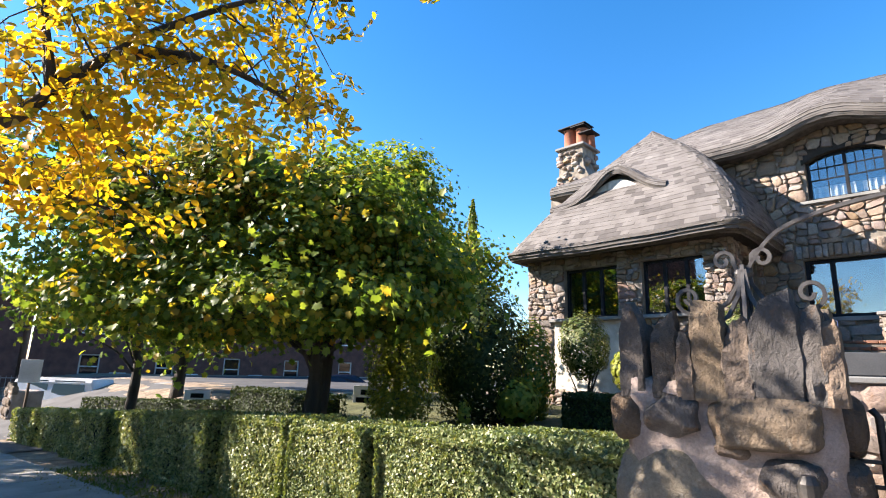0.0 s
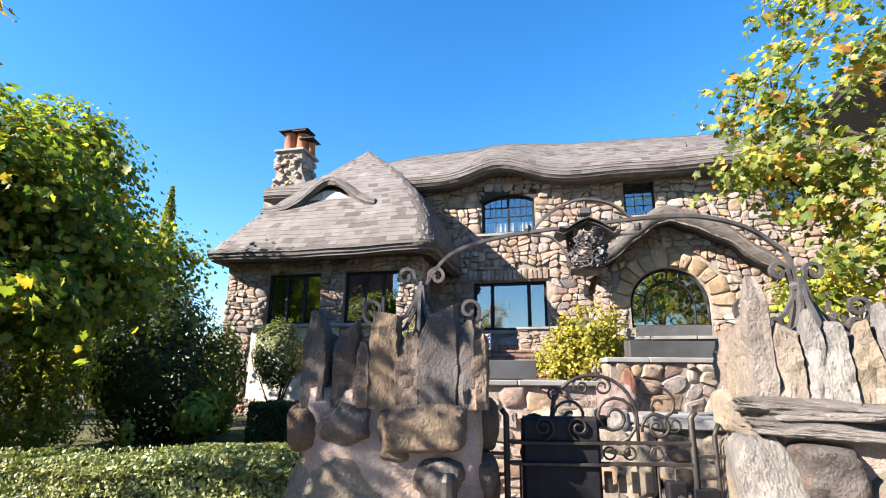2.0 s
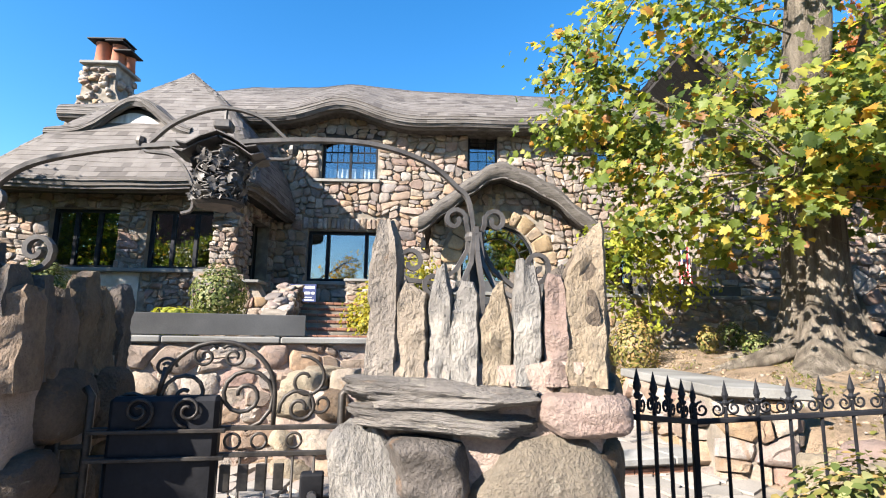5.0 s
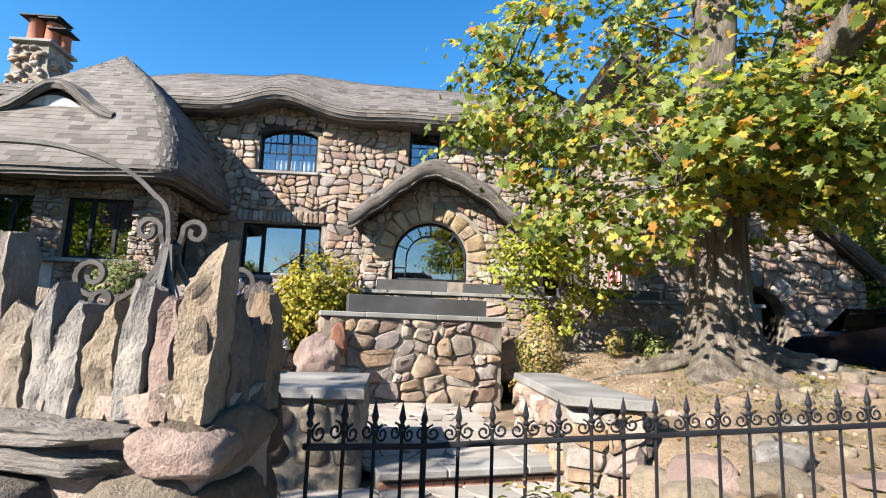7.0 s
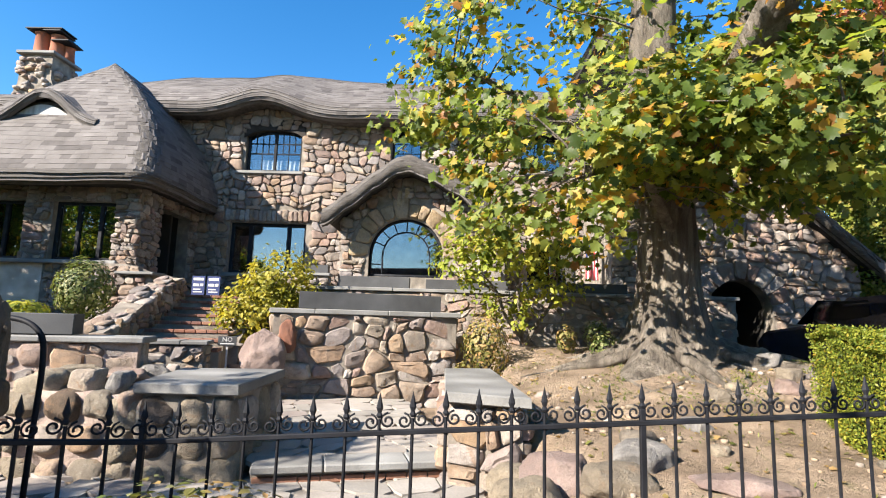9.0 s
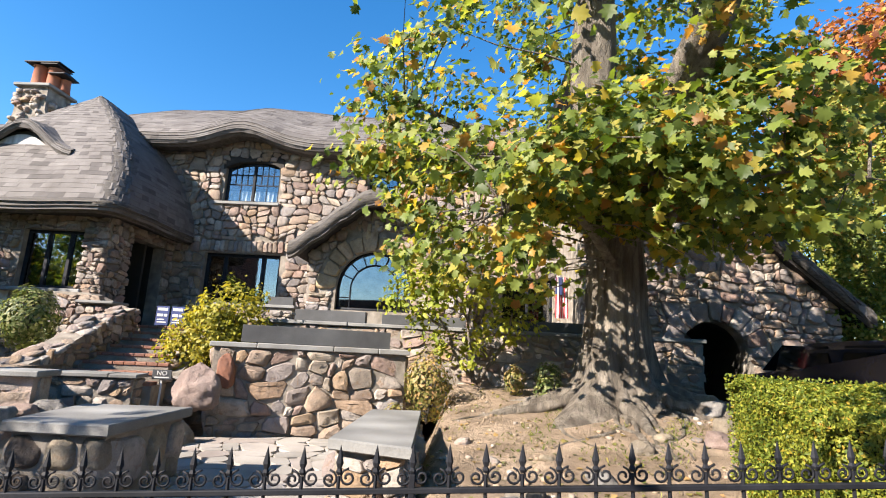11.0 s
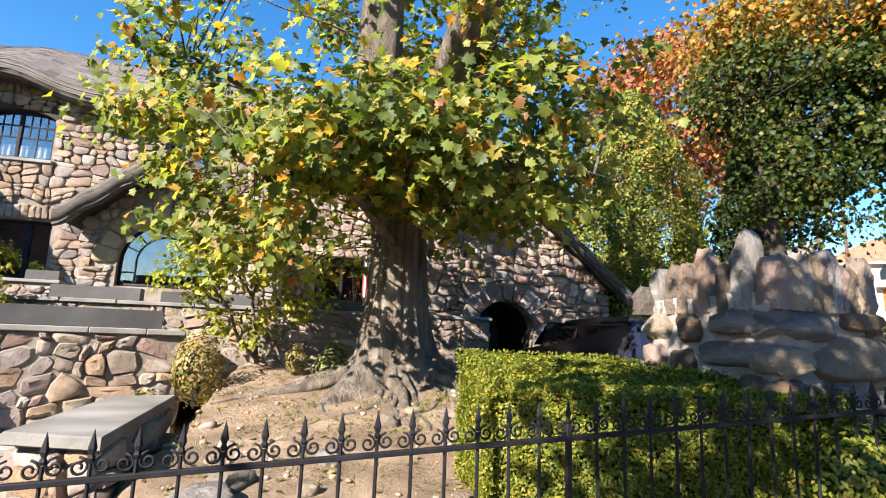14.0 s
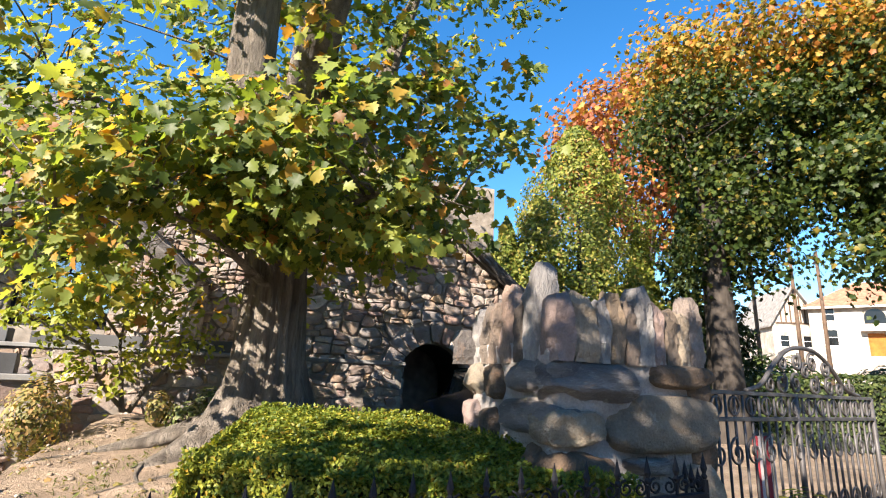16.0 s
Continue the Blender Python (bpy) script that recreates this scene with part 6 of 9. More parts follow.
lump(pil, -0.07, 0.14, 1.06, 1.34, 0.12, .26, 1, M_DARKROCK, power=3)
lump(pil, 0.15, 0.44, 1.1, 1.33, 0.1, .3, 2, M_SPIRE, power=5)
lump(pil, 0.48, 1.0, 1.08, 1.34, 0.1, .34, 3, M_SPIRE, power=6)
lump(pil, -0.04, 0.62, 0.34, 1.04, 0.13, .34, 4, M_BOULDER, power=5, rough=0.04)
lump(pil, 0.5, 0.68, 1.02, 1.1, 0.06, .14, 5, M_SPIRE, n=5)
lump(pil, 0.7, 1.0, 0.83, 1.05, 0.11, .32, 6, M_SPIRE)
lump(pil, 0.98, 1.16, 0.82, 1.06, 0.22, .3, 7, M_DARKROCK)
lump(pil, 0.78, 1.14, 0.5, 0.84, 0.16, .34, 8, M_BOULDER)
lump(pil, 0.66, 0.86, 0.34, 0.7, 0.1, .24, 14, M_BOULDER)
lump(pil, 0.85, 1.18, 0.0, 0.5, 0.18, .34, 9, M_DARKROCK)
lump(pil, -0.02, 0.8, -0.2, 0.36, 0.16, .36, 10, M_DARKROCK, power=4)
for y, z0, z1 in ((0.45, 1.05, 1.38), (0.85, 1.0, 1.36), (0.5, .6, 1.0), (0.9, .55, .98), (0.5, 0.05, .6), (0.88, 0, .55)):
    lump(pil, 0.9, 1.16, z0, z1, y, .42, int(y * 50 + z1 * 9), M_DARKROCK, n=6)
    lump(pil, -0.06, 0.2, z0, z1, y, .42, int(y * 60 + z1 * 11), M_DARKROCK, n=6)
for x, z0, z1 in ((0.3, 1.0, 1.38), (0.8, 1.0, 1.36), (0.28, .4, 1.0), (0.78, .4, .98)):
    lump(pil, x - .26, x + .26, z0, z1, 0.98, .24, int(x * 77 + z1), M_DARKROCK, n=6)

# pale pillar: a broad front, a chamfered corner in shade and a long side
PL = [(2.19, 3.46), (3.03, 3.14), (3.3, 3.5), (3.14, 4.4), (2.5, 4.45)]
pil2 = thing("gate_pillar", pose(0, 0, 0), "pale boulder gate pillar crowned with sharp upright slabs", "pillar", "gate pillars")
pillar_core(pil2, PL, -0.3, 1.46)
FA, FB, FC, FD, FE = [face_of(PL[i], PL[(i + 1) % 5]) for i in range(5)]
LIFT = pose(0, 0, 0.075)
for x, w, h, tp, pt, ln, mt in ((0.07, .13, .64, .4, 1.5, -.2, M_SPIRE_L), (0.19, .135, .37, .5, 2.6, -.05, M_SPIRE_L), (0.298, .095, .45, .5, 1.5, .25, M_GREYSLAB), (0.392, .115, .39, .6, 1.3, .05, M_GREYSLAB),
                               (0.51, .125, .37, .6, 1.1, .3, M_SPIRE_L), (0.632, .115, .46, .4, 2.0, .1, M_GREYSLAB), (0.732, .1, .41, .4, 1.8, .0, M_PINKROCK), (0.85, .165, .56, .25, 2.2, .3, M_SPIRE_L)):
    spire(pil2, x, 0.1, 1.43, w, 0.16, h, int(x * 130) + 7, mt, tp, pt, ln, at=FA)
for x, w, h in ((0.07, .13, .5), (0.19, .13, .42), (0.3, .12, .36), (0.4, .11, .46)):
    spire(pil2, x, 0.08, 1.43, w, 0.13, h, int(x * 500), M_SPIRE, .4, 1.7, 0, at=FB)
FLEN = [math.dist(PL[i], PL[(i + 1) % 5]) / 1.03 for i in range(5)]
for x, w, h in ((0.12, .18, .42), (0.32, .18, .5), (0.52, .17, .4), (0.72, .18, .52), (0.9, .16, .46)):
    spire(pil2, x * FLEN[2], 0.08, 1.43, w * FLEN[2], 0.13, h, int(x * 530), M_SPIRE, .6, 1.4, 0, at=FC)
    spire(pil2, x * FLEN[3], 0.08, 1.43, w * FLEN[3], 0.13, h * 0.85, int(x * 411), M_SPIRE_L, .45, 1.7, 0, at=FD)
    spire(pil2, x * FLEN[4], 0.08, 1.43, w * FLEN[4], 0.13, h * 0.85, int(x * 620), M_SPIRE_L, .45, 1.7, 0, at=FE)
lump(pil2, -0.06, 0.67, 1.215, 1.325, 0.1, .36, 21, M_SCHIST, power=7, rough=0.1, strata=0.14, n=20, tilt=1.5, at=FA @ LIFT)
lump(pil2, -0.03, 0.66, 1.135, 1.235, 0.1, .33, 29, M_SCHIST, power=7, rough=0.1, strata=0.14, n=20, tilt=3, at=FA @ LIFT)
lump(pil2, 0.66, 1.0, 1.13, 1.29, 0.1, .32, 23, M_PINKROCK, power=4, at=FA @ LIFT)
lump(pil2, -0.09, 0.2, 0.5, 1.16, 0.12, .32, 24, M_GREYSLAB, power=5, tilt=-10, at=FA @ LIFT)
lump(pil2, 0.15, 0.42, 0.86, 1.12, 0.08, .3, 25, M_SPIRE, power=5, taper=-0.55, at=FA @ LIFT)
lump(pil2, 0.4, 0.98, 0.2, 1.14, 0.13, .44, 26, M_BOULDER, power=3.2, rough=0.05, n=18, at=FA @ LIFT)
lump(pil2, 0.18, 0.42, 0.45, 0.82, 0.1, .28, 27, M_BOULDER, at=FA @ LIFT)
lump(pil2, -0.06, 0.46, -0.1, 0.5, 0.12, .34, 28, M_BOULDER, power=4, at=FA @ LIFT)
for x0, x1, z0, z1, mt in ((-.02, .45, 1.12, 1.35, M_SPIRE), (0.0, .45, .72, 1.1, M_DARKROCK), (0.0, .45, .3, .7, M_DARKROCK), (0, .45, -.1, .3, M_DARKROCK)):
    lump(pil2, x0, x1, z0, z1, 0.09, .26, int(x1 * 50 + z1 * 19), mt, power=5, at=FB @ LIFT)
for x0, x1, z0, z1 in ((.02, .5, 1.1, 1.36), (.5, 1.0, 1.08, 1.35), (.02, .6, .6, 1.08), (.6, 1.02, .5, 1.06), (.0, .5, .1, .58), (.5, 1.0, 0, .5)):
    for at, mt, fl in ((FC, M_DARKROCK, FLEN[2]), (FD, M_BOULDER, FLEN[3]), (FE, M_BOULDER, FLEN[4])):
        lump(pil2, x0 * fl, x1 * fl, z0, z1, 0.1, .28, int(x0 * 50 + z1 * 19 + at[0][3] * 9), mt, power=4.5, n=9, at=at @ LIFT)

# pipe post in front of the dark pillar
pp_ = thing("pipe_post", pose(0.68, 3.2, kerb_z(-3)), "dark iron pipe post with a cap", "post")
part("pipe", Geo().tube([(0, 0, -0.1), (0, 0, 1.05)], 0.028, 10), M_IRON, pp_)
part("cap", Geo().lathe([(0.036, 1.02), (0.038, 1.09), (0.024, 1.12)], 10), M_IRON, pp_)

# ---- iron gate between the pillars, in its own plane ----
GX0 = 1.06
gate = thing("iron_gate", pose(GX0, 4.2, 0.06, 0, 0, -4), "black wrought-iron garden gate with scrolls and a dark mail box", "gate")
GW = 1.12


def iron(pts, r, name, parent, label="", n=5, mat=None):
    return part(name, Geo().tube(pts, r, n), mat or M_IRON, parent, label, smooth=True, mend=False)


for x in (0.0, GW):
    iron([(x, 0, -0.2), (x, 0, 1.2), (x + (.03 if x else -.03), 0, 1.24)], 0.02, "stile", gate)
iron([(-0.12, 0, -0.2), (-0.12, 0, 1.22), (-0.17, 0, 1.26)], 0.016, "hinge_post", gate)
iron([(GW + 0.13, 0, -0.2), (GW + 0.13, 0, 1.1), (GW + 0.16, 0, 1.17)], 0.016, "latch_post", gate)
for z in (1.05, 0.93, 0.72, 0.1):
    part("rail", Geo().box((0, -0.012, z - 0.011), (GW, 0.012, z + 0.011), 0.003), M_IRON, gate)
for z in (0.98, 0.86):
    part("rail", Geo().box((GW, -0.01, z - 0.01), (GW + 0.35, 0.01, z + 0.01), 0.003), M_IRON, gate)
    part("rail", Geo().box((-0.35, -0.01, z - 0.01), (0, 0.01, z + 0.01), 0.003), M_IRON, gate)
for x in (0.08, 0.16, 0.24, 0.5, 0.56, 0.66, 0.78, 0.9, 1.0):
    iron([(x, 0, 0.1), (x, 0, 0.93)], 0.007, "bar", gate)
iron(scroll(0.66, 1.2, 0.16, 0.03, -1.5, 1.75), 0.011, "scroll", gate)
iron(scroll(0.92, 1.14, 0.1, 0.02, 3.4, -1.6), 0.010, "scroll", gate)
iron(scroll(0.4, 1.2, 0.14, 0.02, -1.4, -1.6), 0.010, "scroll", gate)
iron(scroll(0.16, 1.14, 0.1, 0.02, -1.4, 1.6), 0.010, "scroll", gate)
iron([(0.3, 0, 1.33)] + [(0.54 + 0.26 * math.cos(t), 0, 1.2 + 0.25 * math.sin(t)) for t in [math.pi * (1 - k / 16) for k in range(17)]] + [(0.8, 0, 1.06)], 0.012, "arched_bar", gate)
iron(scroll(0.47, 1.38, 0.065, 0.015, 0.6, 1.5), 0.008, "scroll", gate)
iron(scroll(0.6, 1.38, 0.065, 0.015, 2.5, -1.5), 0.008, "scroll", gate)
iron(scroll(0.94, 1.27, 0.12, 0.02, 1.8, -1.2), 0.009, "scroll", gate)
iron(scroll(1.02, 1.16, 0.075, 0.015, 1.2, 1.4), 0.008, "scroll", gate)
iron(scroll(0.3, 1.33, 0.05, 0.015, 0.0, 1.4), 0.008, "scroll", gate)
for x in (0.12, 0.3, 0.44, 0.62, 0.74, 0.9):
    iron([(x + 0.035 * math.cos(t), 0, 0.99 + 0.035 * math.sin(t)) for t in [math.pi * k / 7 for k in range(15)]], 0.007, "ring", gate)
for x, s in ((0.66, 1), (0.86, -1), (0.2, 1), (0.4, -1)):
    iron(scroll(x, 0.58, 0.1, 0.02, math.pi / 2, 1.7 * s), 0.009, "scroll", gate)
    iron(scroll(x, 0.24, 0.1, 0.02, -math.pi / 2, -1.7 * s), 0.009, "scroll", gate)
# flat iron bars on the lock side
for x in (0.6, 0.68, 0.76, 0.84):
    part("flat_bar", Geo().box((x - 0.024, -0.02, 0.77), (x + 0.024, -0.008, 0.89), 0.006), M_IRON, gate)
part("mail_box", Geo().box((0.09, -0.05, 0.54), (0.56, 0.05, 1.2), 0.02), M_BLACK, gate, "tall dark navy sheet-metal box")
for z in (1.05, 0.93, 0.72):
    part("rail", Geo().box((0.02, -0.075, z - 0.009), (0.6, -0.056, z + 0.009), 0.003), M_IRON, gate)
for x, s in ((0.22, 1), (0.43, -1)):
    iron(scroll(x, 0.62, 0.1, 0.02, math.pi / 2, 1.7 * s, 22, -0.066), 0.009, "scroll", gate)
    iron(scroll(x, 1.14, 0.075, 0.015, -math.pi / 2, 1.6 * s, 22, -0.066), 0.008, "scroll", gate)
part("lock_case", Geo().box((0.94, -0.04, 0.5), (1.05, 0.04, 0.84), 0.008), M_BLACK, gate, "black lock case")
part("knob", Geo().lathe([(0.012, 0), (0.024, 0.02), (0.02, 0.04)], 10, pose(1.0, -0.04, 0.75, 90)), M_METAL, gate, "round steel lock cylinder")
part("strike_box", Geo().box((1.09, -0.03, 0.62), (1.24, 0.03, 0.8), 0.006), M_BLACK, gate)

# overthrow: arch with scroll feet and a hanging lantern
KX = 0.926
arch_t = thing("iron_overthrow", pose(0.52, 4.1, 0.0, 0, 0, -6.9), "wrought-iron arch with scrolls and a hanging lantern over the gate", "arch")


def band(pts, w, h, name, parent):
    """Flat bar swept along points in the x-z plane."""
    g = Geo()
    P = [Vector((p[0] * KX, p[1], p[2])) for p in pts]
    for i, p in enumerate(P):
        d = (P[min(i + 1, len(P) - 1)] - P[max(i - 1, 0)]).normalized()
        nr = Vector((-d.z, 0, d.x))
        for a, b in ((-1, -1), (1, -1), (1, 1), (-1, 1)):
            g.v.append(tuple(p + nr * (h / 2 * b) + Vector((0, w / 2 * a, 0))))
    for i in range(len(P) - 1):
        for k in range(4):
            g.f.append((i * 4 + k, i * 4 + (k + 1) % 4, (i + 1) * 4 + (k + 1) % 4, (i + 1) * 4 + k))
    g.f += [(3, 2, 1, 0), tuple(len(g.v) - 4 + k for k in range(4))]
    return part(name, g, M_IRONGREY, parent)


band(spline([(0.02, 0, 1.55), (0.0, 0, 1.95), (0.03, 0, 2.06), (0.2, 0, 2.26), (0.5, 0, 2.36), (0.85, 0, 2.41), (1.1, 0, 2.43), (1.45, 0, 2.47), (1.85, 0, 2.48), (2.15, 0, 2.41), (2.33, 0, 2.29), (2.42, 0, 2.15), (2.44, 0, 1.6)], 6), 0.034, 0.02, "arch_bar", arch_t)
band(spline([(0.78, 0, 2.42), (0.9, 0, 2.53), (1.1, 0, 2.61), (1.3, 0, 2.58), (1.45, 0, 2.47)], 6), 0.028, 0.013, "lantern_bow", arch_t)
for x, s in ((0.74, 1), (1.48, -1)):
    band(spline([(x, 0, 2.44), (x + .02 * s, 0, 2.38), (x + .16 * s, 0, 2.36), (x + .25 * s, 0, 2.25), (x + .27 * s, 0, 2.12), (x + .22 * s, 0, 2.09)], 5), 0.024, 0.011, "bracket", arch_t)
    part("boss", Geo().lathe([(0.02, -0.022), (0.025, 0), (0.02, 0.022)], 8, pose(x * KX, 0, 2.42)), M_IRON, arch_t)
for cx in (0.0, 2.44):
    foot = []
    for s in (1, -1):
        foot.append([(s * .02, .02 * s, 1.5), (s * .022, .02 * s, 1.9), (s * .03, .01, 2.03), (s * .05, 0, 2.1)] + scroll(s * .11, 2.115, .062, .02, math.pi / 2 + s * 1.2, -s * 1.05, 14))
        foot.append([(s * .03, 0, 2.06), (s * .04, 0, 1.97), (s * .1, 0, 1.87), (s * .2, 0, 1.8)] + scroll(s * .33, 1.9, .095, .02, -math.pi / 2 - s * .35, s * 1.3, 18))
        foot.append([(s * .012, -.04, 2.05), (s * .03, -.05, 1.9), (s * .09, -.08, 1.78), (s * .17, -.1, 1.74)] + scroll(s * .23, 1.79, .055, .02, -math.pi / 2 - s * .3, s * 1.2, 14, -.1))
    foot.append([(0, -.03, 2.08), (0, -.06, 1.95), (.01, -.14, 1.78), (.0, -.17, 1.6)])
    foot.append([(0.01, .03, 2.08), (0, .06, 1.95), (-.01, .14, 1.78), (.0, .17, 1.5)])
    for pts in foot:
        band([(cx + x, y, z) for x, y, z in pts], 0.034, 0.021, "scroll", arch_t)
    part("collar", Geo().lathe([(0.045, -0.022), (0.052, 0), (0.045, 0.022)], 8, pose(cx * KX, 0, 2.03)), M_IRONGREY, arch_t)
# lantern of leaf and vine work under a little gabled roof
LX = 1.05
lant = None
for s in (1, -1):
    for k in range(2):
        prof = [(0, 2.455), (s * .07, 2.425), (s * .13, 2.385), (s * .175, 2.395)] if k == 0 else [(s * .004, 2.435), (s * .08, 2.40), (s * .15, 2.355), (s * .2, 2.37)]
        wd = 0.12 - 0.02 * k
        poly = [(LX + x, z) for x, z in prof] + [(LX + x, z + 0.006) for x, z in reversed(prof)]
        ob = part("roof_plate", Geo().prism(poly, -wd, wd), M_IRONGREY, arch_t)
        lant = lant or tagged(ob, "thin upturned plate of the little lantern roof")
part("finial_box", Geo().box((LX - .045, -.04, 2.5), (LX + .035, .04, 2.545), 0.008).tube([(LX, 0, 2.44), (LX, 0, 2.6)], 0.009), M_IRONGREY, lant)
g = Geo()
r5 = random.Random(5)
for k in range(30):
    a = r5.uniform(0, 6.28)
    pts = [Vector((LX + 0.1 * math.cos(a), 0.1 * math.sin(a), r5.uniform(2.17, 2.37)))]
    for j in range(6):
        a += r5.uniform(-0.9, 0.9)
        pts.append(Vector((LX + r5.uniform(.09, .125) * math.cos(a), r5.uniform(.09, .125) * math.sin(a), min(2.39, max(2.15, pts[-1].z + r5.uniform(-.05, .05))))))
    g.tube(spline(pts, 3), 0.005, 4)
part("vine_cage", g, M_IRONGREY, lant, "tangled iron vines", smooth=True, mend=False)
n_ = 170
ang = rng.uniform(0, 6.28, n_)
pos = np.stack([LX + 0.115 * np.cos(ang), 0.115 * np.sin(ang), rng.uniform(2.15, 2.39, n_)], 1)
nr_ = np.stack([np.cos(ang), np.sin(ang), 0 * ang], 1)
leaf_mesh("iron_leaves", pos, nr_, 0.038, LEAF_LOBED, M_IRONGREY, lant, 0.5, seed=3, label="hammered iron leaves")
part("lantern_base", Geo().lathe([(0.1, 2.125), (0.115, 2.14), (0.1, 2.155)], 8, pose(LX, 0, 0)), M_IRON, lant)

# ---- spiked fence with scrolls ----
F0, F1 = street(0.42, 0.03), street(8.56, 0.03)
fence = thing("iron_fence", pose(F0.x, F0.y, 0.21, 0, 0, -12), "low black iron fence with spear points and scrolls", "fence")
SL = 0.0600
BAYW = 0.177
NB = 46
bar_me = Geo().tube([(0, 0, -0.12), (0, 0, 0.98)], 0.0095, 6)
bar_me.lathe([(0.01, 0.985), (0.018, 1.0), (0.01, 1.015), (0.019, 1.04), (0.012, 1.07), (0.001, 1.12)], 6)
bar_me = mesh_of("bar", bar_me.v, bar_me.f, M_BLACK, False)
sc = Geo()
for s in (1, -1):
    sc.tube(scroll(s * 0.043, 0.968, 0.043, 0.012, math.pi / 2 if s > 0 else math.pi / 2, -1.35 * s, 14), 0.0065, 4)
sc_me = mesh_of("scroll", sc.v, sc.f, M_BLACK, True)
for k in range(NB + 1):
    ob = new("bar", bar_me)
    ob.parent = fence
    ob.matrix_basis = pose(k * BAYW, 0, k * BAYW * SL)
    if k < NB:
        ob = new("scroll", sc_me)
        ob.parent = fence
        ob.matrix_basis = pose((k + .5) * BAYW, 0, (k + .5) * BAYW * SL)
for z, t in ((0.91, 0.013), (0.12, 0.012)):
    part("rail", Geo().box((0, -0.018, -t), (NB * BAYW + 0.02, 0.018, t), 0.004), M_BLACK, fence, m=pose(0, 0, z, 0, -math.degrees(math.atan(SL)), 0))
for k in (0, 15, 31, 46):
    part("post", Geo().box((-0.015, -0.015, -0.15), (0.015, 0.015, 0.985), 0.003), M_BLACK, fence, m=pose(k * BAYW, 0, k * BAYW * SL))
# short stretch that turns in to the pale pillar
FL = math.hypot(F0.x - 3.4, F0.y - 3.5)
f1 = thing("iron_fence", pose(3.4, 3.5, 0.31, 0, 0, math.degrees(math.atan2(F0.y - 3.5, F0.x - 3.4))), "short stretch of black iron fence against the pillar", "fence")
for k in range(4):
    ob = new("bar", bar_me)
    ob.parent = f1
    ob.matrix_basis = pose(0.02 + k * FL / 4, 0, -0.1 * k / 4)
    ob = new("scroll", sc_me)
    ob.parent = f1
    ob.matrix_basis = pose(0.02 + (k + .5) * FL / 4, 0, -0.1 * (k + .5) / 4)
for z in (0.91, 0.12):
    part("rail", Geo().box((0, -0.018, -.013), (FL, 0.018, .013), 0.004), M_BLACK, f1, m=pose(0, 0, z, 0, math.degrees(math.atan(0.1 / FL)), 0))
# return of the fence towards the drive pillar
f2 = thing("iron_fence", pose(F1.x, F1.y, kerb_z(8.5) - 0.05, 0, 0, 50), "short return of the black spear-point fence", "fence")
for k in range(3):
    ob = new("bar", bar_me)
    ob.parent = f2
    ob.matrix_basis = pose(0.12 + k * 0.15, 0, 0)
part("rail", Geo().box((0, -0.018, 0.9), (0.46, 0.018, 0.925), 0.004), M_BLACK, f2)
part("rail", Geo().box((0, -0.018, 0.1), (0.46, 0.018, 0.125), 0.004), M_BLACK, f2)
# bent handrail behind the pale pillar
hr = thing("handrail", pose(3.25, 4.5, 0.0), "bent black tube handrail against the pillar", "handrail")
part("tube", Geo().tube(spline([(-0.55, 0.1, 1.72), (-0.25, 0.05, 1.74), (-0.06, 0, 1.68), (0.0, 0, 1.5), (-0.01, 0, 0.9), (-0.02, 0, 0.0)], 6), 0.017, 8), M_BLACK, hr, smooth=True)

# ---- drive pillar and gate at the upper end ----
PD = [(11.4, 2.72), (12.7, 2.6), (12.78, 3.9), (11.75, 4.3)]
pil3 = thing("drive_pillar", pose(0, 0, 0), "boulder drive pillar crowned with upright stones", "pillar", "gate pillars")
pillar_core(pil3, PD, 0.4, 2.42, M_PALEMORTAR)
GA, GB_, GC, GD = [face_of(PD[i], PD[(i + 1) % 4]) for i in range(4)]
for x, w, h, pt, ln, mt in ((0.1, .16, .42, 2.4, 0, M_PINKROCK), (0.27, .2, .42, 2.6, 0, M_SPIRE_L), (0.41, .1, .4, 2, .1, M_GREYSLAB), (0.52, .12, .46, 1.4, -.1, M_SPIRE), (0.63, .1, .42, 1.5, 0, M_SPIRE), (0.75, .14, .53, 2.2, 0, M_GREYSLAB),
                           (0.86, .09, .42, 2, 0, M_PINKROCK), (0.97, .14, .38, 2.6, 0, M_SPIRE), (1.08, .1, .38, 2, 0, M_SPIRE_L), (1.2, .15, .5, 1.5, .1, M_SPIRE_L)):
    spire(pil3, x, 0.1, 2.33, w, 0.17, h, int(x * 211), mt, .35, pt, ln, at=GA)
for x, w, h, pt, ln, mt in ((0.2, .2, .46, 2.6, 0, M_GREYSLAB), (0.42, .15, .48, 2, 0, M_SPIRE), (0.58, .14, .48, 2, 0, M_SPIRE), (0.82, .2, .58, 1.8, -.05, M_SPIRE_L), (1.06, .13, .42, 1.6, 0, M_SPIRE), (1.27, .2, .64, 1.6, .05, M_GREYSLAB)):
    spire(pil3, x, 0.1, 2.33, w, 0.18, h, int(x * 317), mt, .3, pt, ln, at=GD)
for x in (0.15, 0.4, 0.65, 0.9, 1.12):
    spire(pil3, x, 0.1, 2.33, 0.2, 0.15, 0.3, int(x * 321), M_SPIRE_L, .4, 2, 0, at=GB_)
    spire(pil3, x, 0.1, 2.33, 0.2, 0.15, 0.28, int(x * 421), M_SPIRE, .4, 2, 0, at=GC)
